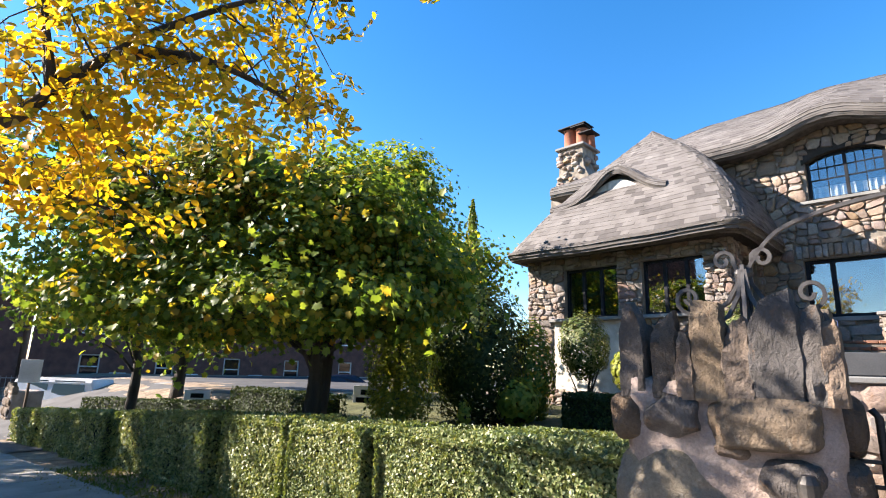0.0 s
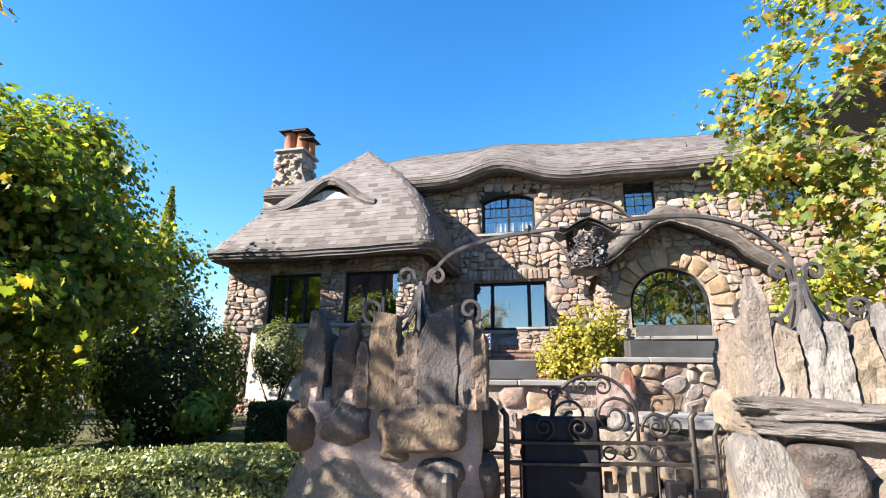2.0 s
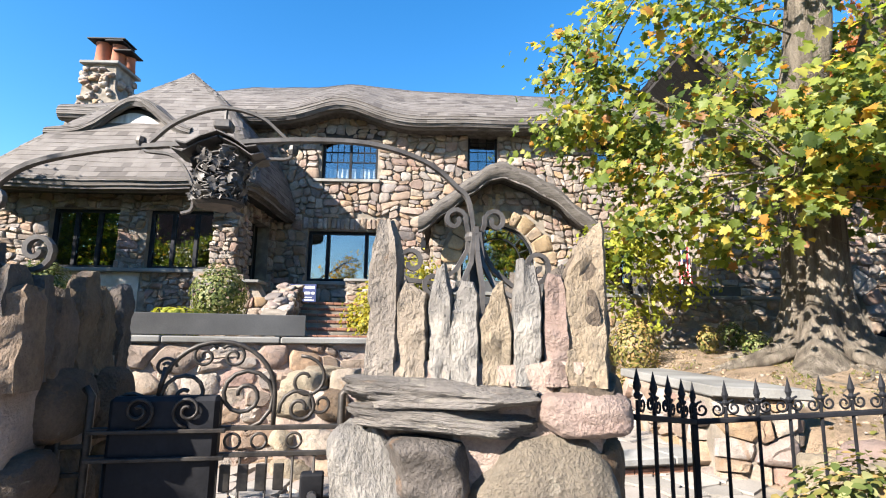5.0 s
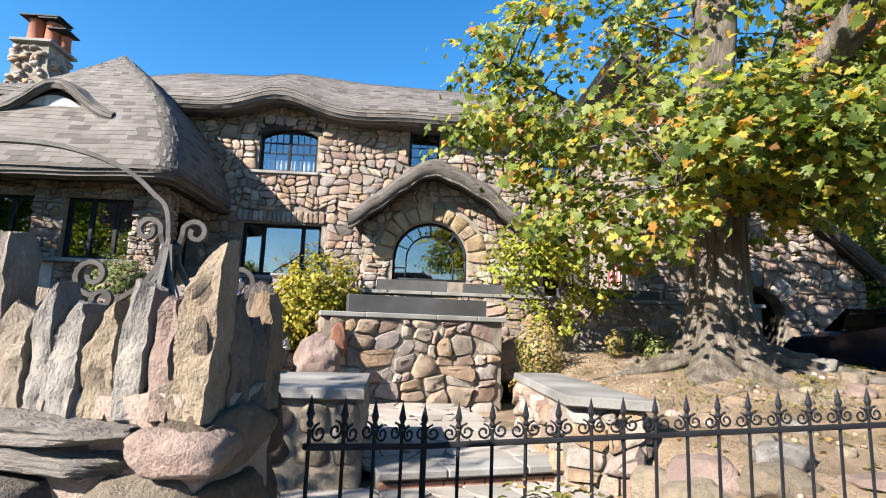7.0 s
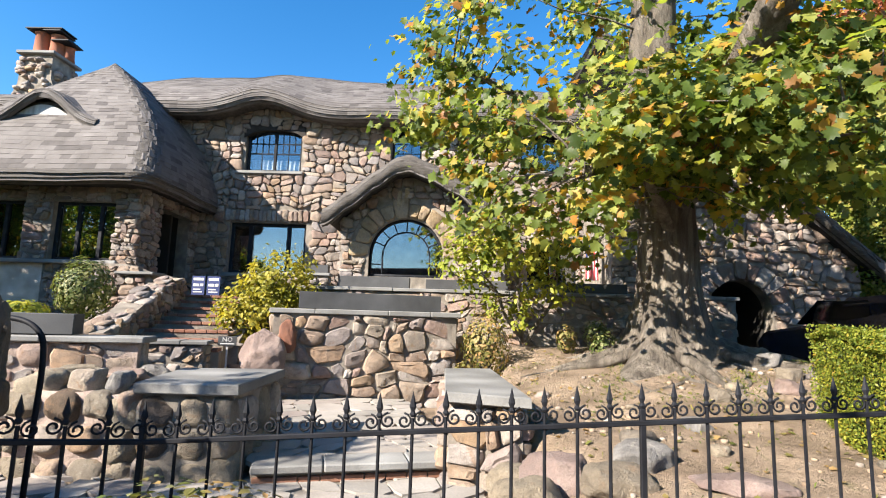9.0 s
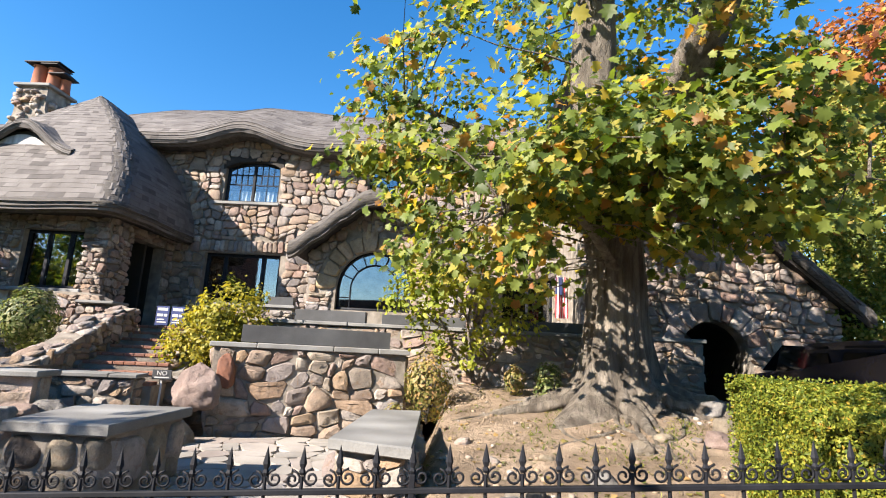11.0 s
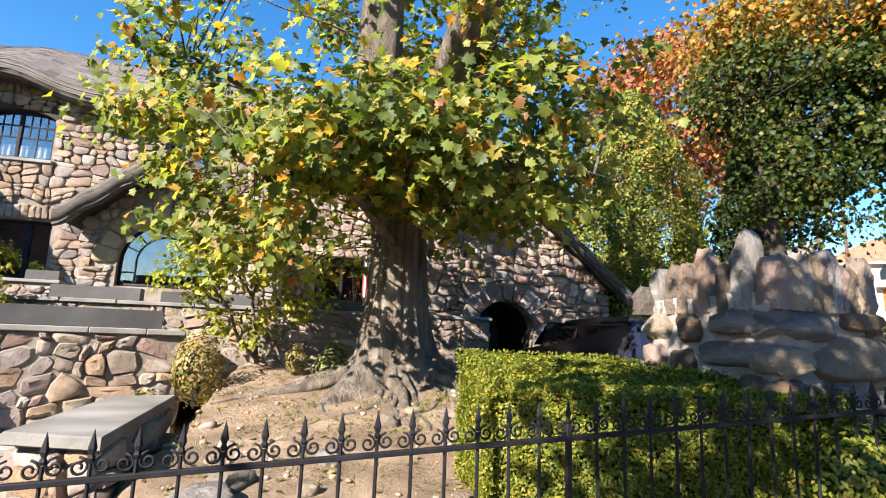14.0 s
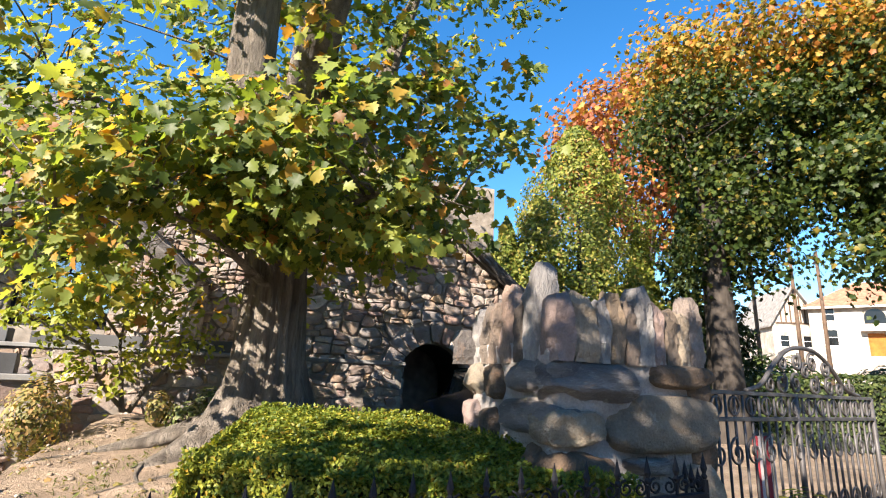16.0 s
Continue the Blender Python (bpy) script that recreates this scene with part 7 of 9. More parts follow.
for x0, x1, z0, z1, mt in ((-.04, .72, 2.02, 2.3, M_SCHIST), (.74, 1.36, 2.12, 2.32, M_DARKROCK), (-.06, .42, 1.76, 2.02, M_BOULDER), (.38, 1.38, 1.72, 2.12, M_BOULDER), (-.06, .5, 1.3, 1.78, M_DARKROCK), (.5, .95, 1.6, 1.74, M_SCHIST), (.93, 1.38, 1.34, 1.7, M_BOULDER),
                           (.48, .94, 1.2, 1.58, M_BOULDER), (-.05, .66, .8, 1.28, M_DARKROCK), (.64, 1.36, .75, 1.3, M_DARKROCK)):
    lump(pil3, x0 + .03, x1 - .03, z0 + .02, z1 - .02, 0.12, .34, int(x0 * 91 + z0 * 17), mt, power=4.2, strata=0.1 if mt is M_SCHIST else 0, at=GA)
for x0, x1, z0, z1, mt in ((-.08, .46, 2.02, 2.32, M_BOULDER), (.46, .84, 1.98, 2.3, M_DARKROCK), (.84, 1.62, 2.06, 2.34, M_SCHIST), (-.06, .38, 1.7, 2.02, M_PINKROCK), (.38, .76, 1.64, 1.98, M_DARKROCK), (.74, 1.64, 1.8, 2.06, M_SCHIST), (.7, 1.1, 1.4, 1.78, M_BOULDER), (1.08, 1.62, 1.36, 1.8, M_DARKROCK),
                           (-.04, .7, 1.2, 1.68, M_DARKROCK), (0, .8, .7, 1.2, M_BOULDER), (.8, 1.6, .7, 1.36, M_DARKROCK)):
    lump(pil3, x0 + .03, x1 - .03, z0 + .02, z1 - .02, 0.12, .34, int(x0 * 93 + z0 * 19), mt, power=4.0, strata=0.1 if mt is M_SCHIST else 0, at=GD)
for x0, x1, z0, z1 in ((0, .6, 2.0, 2.3), (.6, 1.25, 1.98, 2.3), (0, .65, 1.5, 2.0), (.65, 1.25, 1.45, 1.98), (0, .6, .9, 1.5), (.6, 1.2, .9, 1.45)):
    lump(pil3, x0, x1, z0, z1, 0.1, .3, int(x0 * 85 + z1 * 9), M_DARKROCK, n=8, at=GB_)
    lump(pil3, x0, min(1.08, x1), z0, z1, 0.1, .3, int(x0 * 95 + z1 * 9), M_DARKROCK, n=8, at=GC)

DG = Vector((12.76, 2.86, 0))
dgate = thing("drive_gate", pose(DG.x, DG.y, 0.72, 0, 0, 4), "grey wrought-iron drive gate with a scrolled crest", "gate")
DW = 3.2
for z in (1.42, 1.22, 0.12):
    part("rail", Geo().box((0, -0.018, z - 0.016), (DW, 0.018, z + 0.016), 0.004), M_IRONGREY, dgate)
nb = 26
for k in range(nb + 1):
    x = DW * k / nb
    r_ = 0.024 if k % 13 == 0 else 0.011
    iron([(x, 0, 0.02), (x, 0, 1.42)], r_, "bar", dgate, n=6, mat=M_IRONGREY)
for k in range(13):
    x = 0.12 + k * DW / 13
    iron([(x + 0.07 * math.cos(t), 0, 1.32 + 0.07 * math.sin(t)) for t in [math.pi * j / 8 for j in range(17)]], 0.01, "ring", dgate, mat=M_IRONGREY)
    for s in (1, -1):
        iron(scroll(x, 0.75 + 0.22 * s, 0.12, 0.02, math.pi / 2 * s, 1.4 * s), 0.010, "scroll", dgate, mat=M_IRONGREY)
CR = 0.45
crest = [(CR + x, 0, z) for x, z in ((0.35, 1.44), (0.6, 1.5), (0.85, 1.68), (1.1, 1.81), (1.4, 1.85), (1.7, 1.81), (1.95, 1.68), (2.2, 1.5), (2.5, 1.44))]
iron(spline(crest, 5), 0.02, "crest_bar", dgate, n=6, mat=M_IRONGREY)
for x, z, rr, s in ((0.75, 1.55, .09, 1), (0.95, 1.56, .1, -1), (1.0, 1.74, .09, 1), (1.2, 1.56, .1, 1), (1.25, 1.76, .09, -1), (1.55, 1.56, .1, -1), (1.55, 1.76, .1, 1), (1.8, 1.72, .09, -1), (1.85, 1.55, .1, 1), (2.05, 1.54, .08, -1), (1.4, 1.68, .08, 1)):
    iron(scroll(CR + x, z - 0.04, rr, 0.02, 1.0, 1.6 * s), 0.014, "scroll", dgate, n=5, mat=M_IRONGREY)
for x in (0.2, 2.75):
    iron([(x, 0, 1.42), (x, 0, 1.6)], 0.012, "finial", dgate, mat=M_IRONGREY)
    for s in (1, -1):
        iron(scroll(x + 0.05 * s, 1.5, 0.05, 0.015, math.pi / 2, -1.3 * s), 0.009, "scroll", dgate, mat=M_IRONGREY)

# ---- the big turning tree on the bank ----
tree = thing("tree", pose(0, 0, 0), "old broad tree with lobed green and yellow autumn leaves", "tree")
g = Geo()
TB = Vector((10.85, 8.85, 1.2))


def trunk_fn(pts, radii, n, flare=0.0, seed=0, ridges=9):
    g = Geo()
    P = spline(pts, 6)
    m = len(P)
    for i, p in enumerate(P):
        k = i / (m - 1) * (len(radii) - 1)
        r = lerp(radii[int(k)], radii[min(len(radii) - 1, int(k) + 1)], k - int(k))
        for j in range(n):
            t = 2 * math.pi * j / n
            b = 1 + 0.055 * math.sin(ridges * t + 3 * noise.noise(Vector((i * .2, t, seed)))) + 0.09 * noise.noise(Vector((math.cos(t) * 1.5, math.sin(t) * 1.5, p.z * 0.8 + seed)))
            if flare:
                f = math.exp(-max(0.0, p.z - pts[0][2]) * 1.7)
                b += flare * f * (0.55 + 0.9 * max(0, math.sin(t * 3.0 + 0.6 + seed)) + 0.6 * max(0, math.sin(t * 5 + 2)))
            g.v.append((p.x + r * b * math.cos(t), p.y + r * b * math.sin(t), p.z))
    for i in range(m - 1):
        for j in range(n):
            g.f.append((i * n + j, i * n + (j + 1) % n, (i + 1) * n + (j + 1) % n, (i + 1) * n + j))
    return g


g = trunk_fn([(10.85, 8.85, 0.8), (10.85, 8.85, 1.3), (10.87, 8.85, 2.4), (10.85, 8.8, 3.6), (10.7, 8.7, 4.6)], [0.6, 0.55, 0.48, 0.46, 0.5], 88, 1.5, 2, 19)
rr_ = random.Random(77)
for k in range(13):
    a = math.radians(150 + k * 22 + rr_.uniform(-8, 8))
    pts, x, y = [], TB.x + 0.55 * math.cos(a), TB.y + 0.55 * math.sin(a)
    L = rr_.uniform(0.9, 2.2)
    for j in range(6):
        pts.append((x, y, gz(x, y) + lerp(0.2, -0.05, (j / 5) ** 0.7)))
        a += rr_.uniform(-.35, .35)
        x, y = x + L / 5 * math.cos(a), y + L / 5 * math.sin(a)
    p = spline(pts, 3)
    part("root", Geo().tube(p, [lerp(0.17, 0.03, (i / (len(p) - 1)) ** 0.6) * (1 + 0.25 * noise.noise(q * 5)) for i, q in enumerate(p)], 8), M_BARK, tree, smooth=True, mend=False)
part("trunk", g, M_BARK, tree, "grey furrowed trunk with spreading roots", smooth=True, mend=False)
limb_paths = [([(10.65, 8.75, 4.3), (10.2, 8.3, 5.4), (9.95, 7.8, 6.8), (9.9, 7.6, 9.5), (9.7, 7.6, 13)], [.42, .38, .34, .26, .1]),
              ([(10.9, 8.6, 4.3), (10.75, 7.4, 5.0), (10.5, 6.0, 6.0), (10.6, 4.9, 7.4), (10.9, 4.0, 9.4)], [.34, .3, .27, .2, .08]),
              ([(11.0, 8.8, 4.4), (11.6, 8.7, 5.6), (12.2, 8.4, 7.2), (12.9, 8.2, 10)], [.34, .28, .2, .07]),
              ([(10.7, 8.9, 4.4), (9.4, 9.6, 5.6), (8.0, 10.0, 6.4), (6.9, 10.2, 6.9)], [.2, .15, .09, .03]),
              ([(10.7, 8.5, 3.4), (9.7, 7.6, 3.9), (8.8, 7.0, 4.0), (8.2, 6.7, 3.7)], [.1, .07, .045, .015]),
              ([(10.8, 8.4, 3.8), (11.2, 7.0, 4.3), (11.7, 5.9, 4.4), (12.3, 5.2, 4.1)], [.11, .08, .045, .015])]
for pts, rad in limb_paths:
    part("limb", trunk_fn(pts, rad, 30, 0, len(pts) + rad[0] * 10, 9), M_BARK, tree, smooth=True, mend=False)
allp, allo, allc = [], [], []
for c, rad, cl, per, sd in (((10.4, 8.4, 6.6), (4.3, 4.3, 3.6), 135, 56, 1), ((9.6, 8.2, 4.2), (2.9, 2.6, 1.6), 84, 62, 2), ((11.1, 6.8, 4.8), (1.9, 1.7, 1.6), 66, 62, 3),
                            ((10.6, 7.6, 10.0), (4.4, 4.6, 3.2), 115, 46, 4), ((10.6, 7.9, 7.6), (1.9, 1.7, 1.2), 12, 46, 6), ((9.9, 6.9, 4.5), (1.7, 1.2, 1.0), 40, 58, 7), ((7.3, 9.9, 6.3), (1.4, 1.2, 1.8), 44, 44, 5)):
    p, o, cn = crown_points(c, rad, cl, per, (0.27, 0.27, 0.11), sd, 0.62)
    # the crown is open towards the street, where the trunk and limbs show
    side = (p[:, 0] - 10.75) * 0.85 - (p[:, 1] - 8.75) * 0.52
    ahead = (p[:, 0] - 10.75) * 0.52 + (p[:, 1] - 8.75) * 0.85
    clear = (ahead < 0.3) & (np.abs(side) < 0.6) & ((p[:, 2] < 3.8) | ((p[:, 2] > 5.7) & (p[:, 2] < 6.7)))
    lowgap = (ahead < 0) & (side > 0.2) & (p[:, 2] < 3.5)
    # thin towards the sun, so that light reaches the lower boughs
    sunny = (p[:, 0] - 10.6) * -0.91 + (p[:, 1] - 8.2) * -0.41
    chance = np.random.default_rng(sd).random(len(p))
    thin = (sunny > 0.8) & (p[:, 2] > 4.6) & (chance < 0.42)
    # little foliage behind the trunk, below the fork
    inner = (p[:, 2] < 4.7) & (ahead > -0.5) & (np.abs(side) < 3.0) & (chance < 0.82)
    # the boughs part on the sunny side of the trunk
    across = np.abs((p[:, 0] - 10.85) * 0.407 - (p[:, 1] - 8.85) * 0.914)
    reach = p[:, 2] - 0.62 * ((p[:, 0] - 10.85) * -0.914 + (p[:, 1] - 8.85) * -0.407)
    thin |= (across < 0.75) & (reach > 1.0) & (reach < 3.3) & (chance < 0.72)
    ok = (p[:, 2] > 2.75 + 0.5 * (side > 0.3)) & ~clear & ~lowgap & ~thin & ~inner
    allp.append(p[ok])
    allo.append(o[ok])
    allc.append(cn)
P_, O_, C_ = np.concatenate(allp), np.concatenate(allo), np.concatenate(allc)
O_ = O_ * 0.4 + np.array((-0.45, -0.42, 0.55))
leaf_mesh("leaves", P_, O_, 0.15, LEAF_LOBED, M_OAK, tree, 0.6, 0.7, seed=5, label="lobed green, yellow and orange leaves")
g = Geo()
rr_ = random.Random(3)
nodes = [p for pts, _ in limb_paths for p in spline(pts, 8)]
for c in C_[::3]:
    c = Vector(c)
    if c.z < 2.8:
        continue
    q = min(nodes, key=lambda p: (p - c).length + max(0, p.z - c.z) * 0.6)
    mid = q.lerp(c, 0.55) + Vector((rr_.uniform(-.25, .25), rr_.uniform(-.25, .25), rr_.uniform(0.0, .35)))
    g.tube([q, q.lerp(mid, .5) + Vector((0, 0, .06)), mid, c], [0.022, 0.017, 0.011, 0.004], 4)
part("branchwork", g, M_BARK, tree, smooth=True, mend=False)

# ---- other trees ----
def broad_tree(base, crown_list, leaf_mat, size, shape, label, height, rad, seed, bark=None, category="tree", limbs=16, cr=(0.3, 0.3, 0.24), trunk_top=None, spread=0.95, up=0.45):
    t = thing("tree", pose(0, 0, 0), label, category)
    b = Vector(base)
    top = Vector(trunk_top or (b.x, b.y, b.z + height))
    part("trunk", trunk_fn([(b.x, b.y, b.z - 0.2), (b.x, b.y, b.z + 0.4), tuple(b.lerp(top, 0.5) + Vector((0.08, 0.05, 0))), tuple(top)], [rad * 1.25, rad * 1.05, rad * 0.85, rad * 0.45], 16, 0.25, seed), bark or M_BARK2, t, smooth=True, mend=False)
    P, O, C = [], [], []
    for i, (c, r, cl, per) in enumerate(crown_list):
        p, o, cn = crown_points(c, r, cl, per, cr, seed * 10 + i, 0.5)
        P.append(p), O.append(o), C.append(cn)
    P, O, C = np.concatenate(P), np.concatenate(O), np.concatenate(C)
    leaf_mesh("leaves", P, O + np.array((0, 0, up)), size, shape, leaf_mat, t, spread, 0.3, seed=seed, label="")
    tree_limbs(b + Vector((0, 0, height * 0.25)), height * 0.75, C, rad * 0.35, seed, limbs, bark or M_BARK2, t)
    return t


def ground_at(p, dz=0.0):
    return (p[0], p[1], gz(p[0], p[1]) + dz)


# dark maple behind the long hedge
mb = ground_at((-6.8, 8.1))
broad_tree(mb, [((-7.4, 7.6, 3.7), (2.6, 1.9, 1.7), 120, 60), ((-8.9, 6.3, 3.2), (2.2, 1.6, 1.4), 48, 60), ((-5.7, 8.7, 3.0), (1.2, 0.9, 1.1), 50, 60), ((-10.2, 6.2, 3.3), (1.6, 1.2, 1.5), 32, 56), ((-8.2, 6.9, 4.9), (1.2, 1.0, 0.7), 40, 60), ((-6.6, 8.2, 4.9), (0.9, 0.9, 0.8), 24, 60), ((-9.9, 5.6, 4.5), (0.9, 0.8, 0.7), 22, 60), ((-7.4, 7.3, 2.5), (3.3, 2.0, 0.6), 90, 60), ((-10.8, 5.0, 5.3), (1.5, 1.2, 1.0), 22, 50), ((-4.9, 8.9, 2.9), (1.1, 0.8, 0.7), 26, 60), ((-6.4, 8.6, 3.6), (1.9, 1.2, 1.4), 90, 60), ((-5.7, 7.5, 4.2), (1.4, 1.1, 0.9), 44, 60)], M_MAPLE, 0.125, LEAF_LOBED,
           "dense dark green maple with a low crown behind the hedge", 2.9, 0.17, 3, cr=(0.34, 0.34, 0.14), spread=0.6, up=0.7)
broad_tree(ground_at((-6.75, 8.3)), [((-8.6, 6.6, 4.9), (1.8, 1.3, 0.9), 60, 44)], M_MAPLE_Y, 0.13, LEAF_LOBED, "maple with yellowing upper leaves", 4.5, 0.14, 4, cr=(0.36, 0.36, 0.25))
broad_tree(ground_at((-8.9, 13.7)), [((-9.0, 13.6, 6.3), (1.5, 1.4, 2.2), 100, 56), ((-8.1, 13.4, 4.0), (1.8, 1.5, 1.8), 100, 56)], M_MAPLE, 0.14, LEAF_LOBED, "dark maple turning yellow at its top", 4.6, 0.16, 6, cr=(0.34, 0.34, 0.16), spread=0.6, up=0.7)
broad_tree(ground_at((-14.4, 9.0)), [((-13.6, 6.9, 3.9), (2.2, 1.7, 1.9), 75, 56)], M_MAPLE, 0.14, LEAF_LOBED, "green maple at the far end of the hedge", 3.4, 0.14, 9, cr=(0.4, 0.4, 0.2), spread=0.6, up=0.7)
broad_tree((-9.9, 18.6, 0.3), [((-9.8, 18.5, 3.9), (2.3, 1.6, 3.0), 140, 44)], M_MAPLE, 0.17, LEAF_LOBED, "dark green small tree beside the house", 3.2, 0.14, 7, cr=(0.34, 0.34, 0.26))
broad_tree((-20, 14.0, -0.3), [((-20, 14, 5.0), (4.5, 4, 3.4), 170, 34)], M_MAPLE, 0.24, LEAF_LOBED, "dark street tree at the corner", 4.0, 0.22, 8, cr=(0.5, 0.5, 0.35))


def conifer(base, h, r, mat, label, seed, n=5200, size=0.16, layered=True, category="conifer", narrow=1.0):
    t = thing("conifer", pose(0, 0, 0), label, category)
    b = Vector(base)
    part("trunk", Geo().tube([b + Vector((0, 0, -.2)), b + Vector((0, 0, h * 0.97))], [r * 0.07, 0.01], 8), M_BARK2, t, smooth=True)
    q = np.random.default_rng(seed)
    k = q.random(n) ** 0.75
    zz = h * (0.03 + 0.97 * (1 - k))
    lay = 1 - 0.22 * np.abs(np.sin(zz * 4.2)) if layered else 1.0
    rad = r * (k ** 0.8 if layered else np.minimum(1, (k * 2.2) ** 0.6) * np.where(k > 0.93, 0.85, 1.0)) * lay * (0.62 + 0.42 * q.random(n) ** 0.4)
    a = q.uniform(0, 2 * np.pi, n)
    rad *= 1 + 0.15 * np.sin(3 * a + zz * 1.7) + 0.2 * np.sin(5 * a + 2.3 * np.sin(zz * 1.9 + seed)) * np.sin(zz * 2.7 + a)
    pos = np.stack([b.x + rad * np.cos(a), b.y + rad * np.sin(a), b.z + zz + q.normal(0, .04, n)], 1)
    nr = np.stack([np.cos(a), np.sin(a), 0.35 + 0 * a], 1)
    leaf_mesh("sprays", pos, nr, size, LEAF_DIAMOND, mat, t, 0.55, 0.15, seed=seed)
    return t


conifer((-9.7, 20.0, 0.4), 8.3, 1.0, M_CONIFER_L, "thin pale conifer rising behind the maples", 3, 2600, 0.2)
conifer((-6.4, 10.4, 0.25), 2.6, 0.6, M_CONIFER_L, "clipped column of yew beside the lawn", 4, 6500, 0.09, False, "shrub")


def bush(c, rad, n, size, mat, label, seed, shape=LEAF_OVAL, category="shrub", core=0.8, stems=6, base=None, spread=0.6):
    t = thing("shrub", pose(0, 0, 0), label, category)
    q = np.random.default_rng(seed)
    d = q.normal(0, 1, (n, 3))
    d /= np.linalg.norm(d, axis=1)[:, None]
    lump_ = np.array([1 + 0.2 * noise.noise(Vector(v) * 2.2 + Vector((seed, 0, 0))) for v in d])
    k = (core + (1 - core) * q.random(n) ** 0.5) * lump_
    pos = np.array(c) + d * k[:, None] * np.array(rad)
    leaf_mesh("leaves", pos, d + np.array((0, 0, .3)), size, shape, mat, t, spread, 0.1, seed=seed)
    b = Vector(base) if base else Vector((c[0], c[1], c[2] - rad[2]))
    g = Geo()
    for i in range(stems):
        e = Vector(pos[i * (n // stems)])
        g.tube([b, b.lerp(e, .5) + Vector((0, 0, .05)), e], [0.025, 0.016, 0.006], 5)
    part("stem", g, M_BARK2, t, smooth=True, mend=False)
    return t


# shrubs round the wing
bush((-5.1, 11.6, 1.7), (1.3, 0.9, 1.75), 9500, 0.10, M_CONIFER, "big dark yew beside the house", 21, core=0.55)
bush((-4.1, 12.4, 1.35), (0.6, 0.6, 1.35), 3800, 0.10, M_MAPLE, "dark evergreen shrub against the house", 22, core=0.55)
bush((-3.9, 11.2, 0.8), (0.5, 0.45, 0.5), 900, 0.14, M_LIME, "pale yellow-green rhododendron beside the yew", 23, core=0.45)
bush((-4.9, 10.7, 0.5), (0.16, 0.16, 0.35), 110, 0.12, M_LIME, "thin lime-green sapling on the lawn", 24, core=0.3)
bush((-3.05, 13.2, 2.05), (0.62, 0.5, 0.8), 3600, 0.08, M_SHRUB, "clipped variegated holly below the window", 25, core=0.7, base=(-3.05, 13.2, 0.5))
bush((-1.9, 12.4, 1.5), (0.35, 0.35, 0.5), 900, 0.09, M_LIME, "lime-yellow shrub beside the terrace", 26, core=0.6)
bush((0.3, 12.6, 2.2), (0.55, 0.5, 0.65), 2200, 0.08, M_SHRUB, "variegated shrub beside the corner pier", 27, core=0.65)
bush((-0.2, 11.4, 1.65), (0.5, 0.4, 0.3), 900, 0.09, M_LIME, "low lime shrub on the terrace", 28)
# golden shrub beside the steps
gs = thing("shrub", pose(0, 0, 0), "round golden-yellow shrub beside the steps", "shrub")
P, O, C = [], [], []
for c, r, cl in (((3.75, 12.5, 1.85), (0.95, 0.8, 0.75), 110), ((4.1, 12.5, 2.5), (0.75, 0.65, 0.65), 70), ((3.3, 12.4, 1.6), (0.6, 0.5, 0.5), 36)):
    p, o, cn = crown_points(c, r, cl, 26, (0.1, 0.1, 0.1), 160 + cl, 0.55)
    P.append(p), O.append(o), C.append(cn)
leaf_mesh("leaves", np.concatenate(P), np.concatenate(O) + np.array((0, 0, .4)), 0.1, LEAF_OVAL, M_GOLDBUSH, gs, 0.6, 0.0, seed=31)
g = Geo()
for c in np.concatenate(C)[::4]:
    b0 = Vector((3.85, 12.4, 1.0))
    g.tube([b0, b0.lerp(Vector(c), .5) + Vector((0, 0, .1)), Vector(c)], [0.02, 0.012, 0.005], 4)
part("stem", g, M_BARK2, gs, smooth=True, mend=False)
# lime rhododendron with bare crooked stems on the bank
rh = thing("shrub", pose(0, 0, 0), "lime rhododendron with crooked bare stems", "shrub")
g = Geo()
for pts, r in (([(9.1, 11.0, 1.4), (9.3, 10.9, 1.8), (9.6, 10.9, 2.2), (9.75, 10.9, 2.8)], .05), ([(9.05, 11.0, 1.4), (8.6, 10.9, 1.9), (8.4, 10.9, 2.4), (8.0, 10.8, 2.8)], .045), ([(9.0, 11.0, 1.4), (8.9, 10.9, 2.0), (8.8, 10.8, 2.6), (8.9, 10.7, 3.2)], .045), ([(8.4, 10.9, 2.4), (7.8, 10.8, 2.7), (7.4, 10.7, 3.0)], .03), ([(8.8, 10.8, 2.6), (8.4, 10.6, 3.1), (8.1, 10.5, 3.5)], .03)):
    p = spline(pts, 5)
    g.tube(p, [lerp(r, r * .35, i / (len(p) - 1)) for i in range(len(p))], 6)
part("stem", g, M_BARK, rh, "pale crooked stems", smooth=True, mend=False)
P, O, C = [], [], []
for c, r, cl in (((8.0, 10.8, 3.1), (0.9, 0.8, 0.65), 40), ((8.9, 10.7, 3.3), (0.7, 0.6, 0.6), 26), ((9.6, 10.9, 2.6), (0.6, 0.6, 0.5), 14), ((8.6, 10.8, 2.1), (0.8, 0.5, 0.5), 12)):
    p, o, cn = crown_points(c, r, cl, 26, (0.13, 0.13, 0.09), 60 + cl, 0.4)
    P.append(p), O.append(o)
leaf_mesh("leaves", np.concatenate(P), np.concatenate(O) + np.array((0, 0, .6)), 0.12, LEAF_OVAL, M_LIME, rh, 0.5, 0.2, seed=61, label="lime-green whorled leaves")
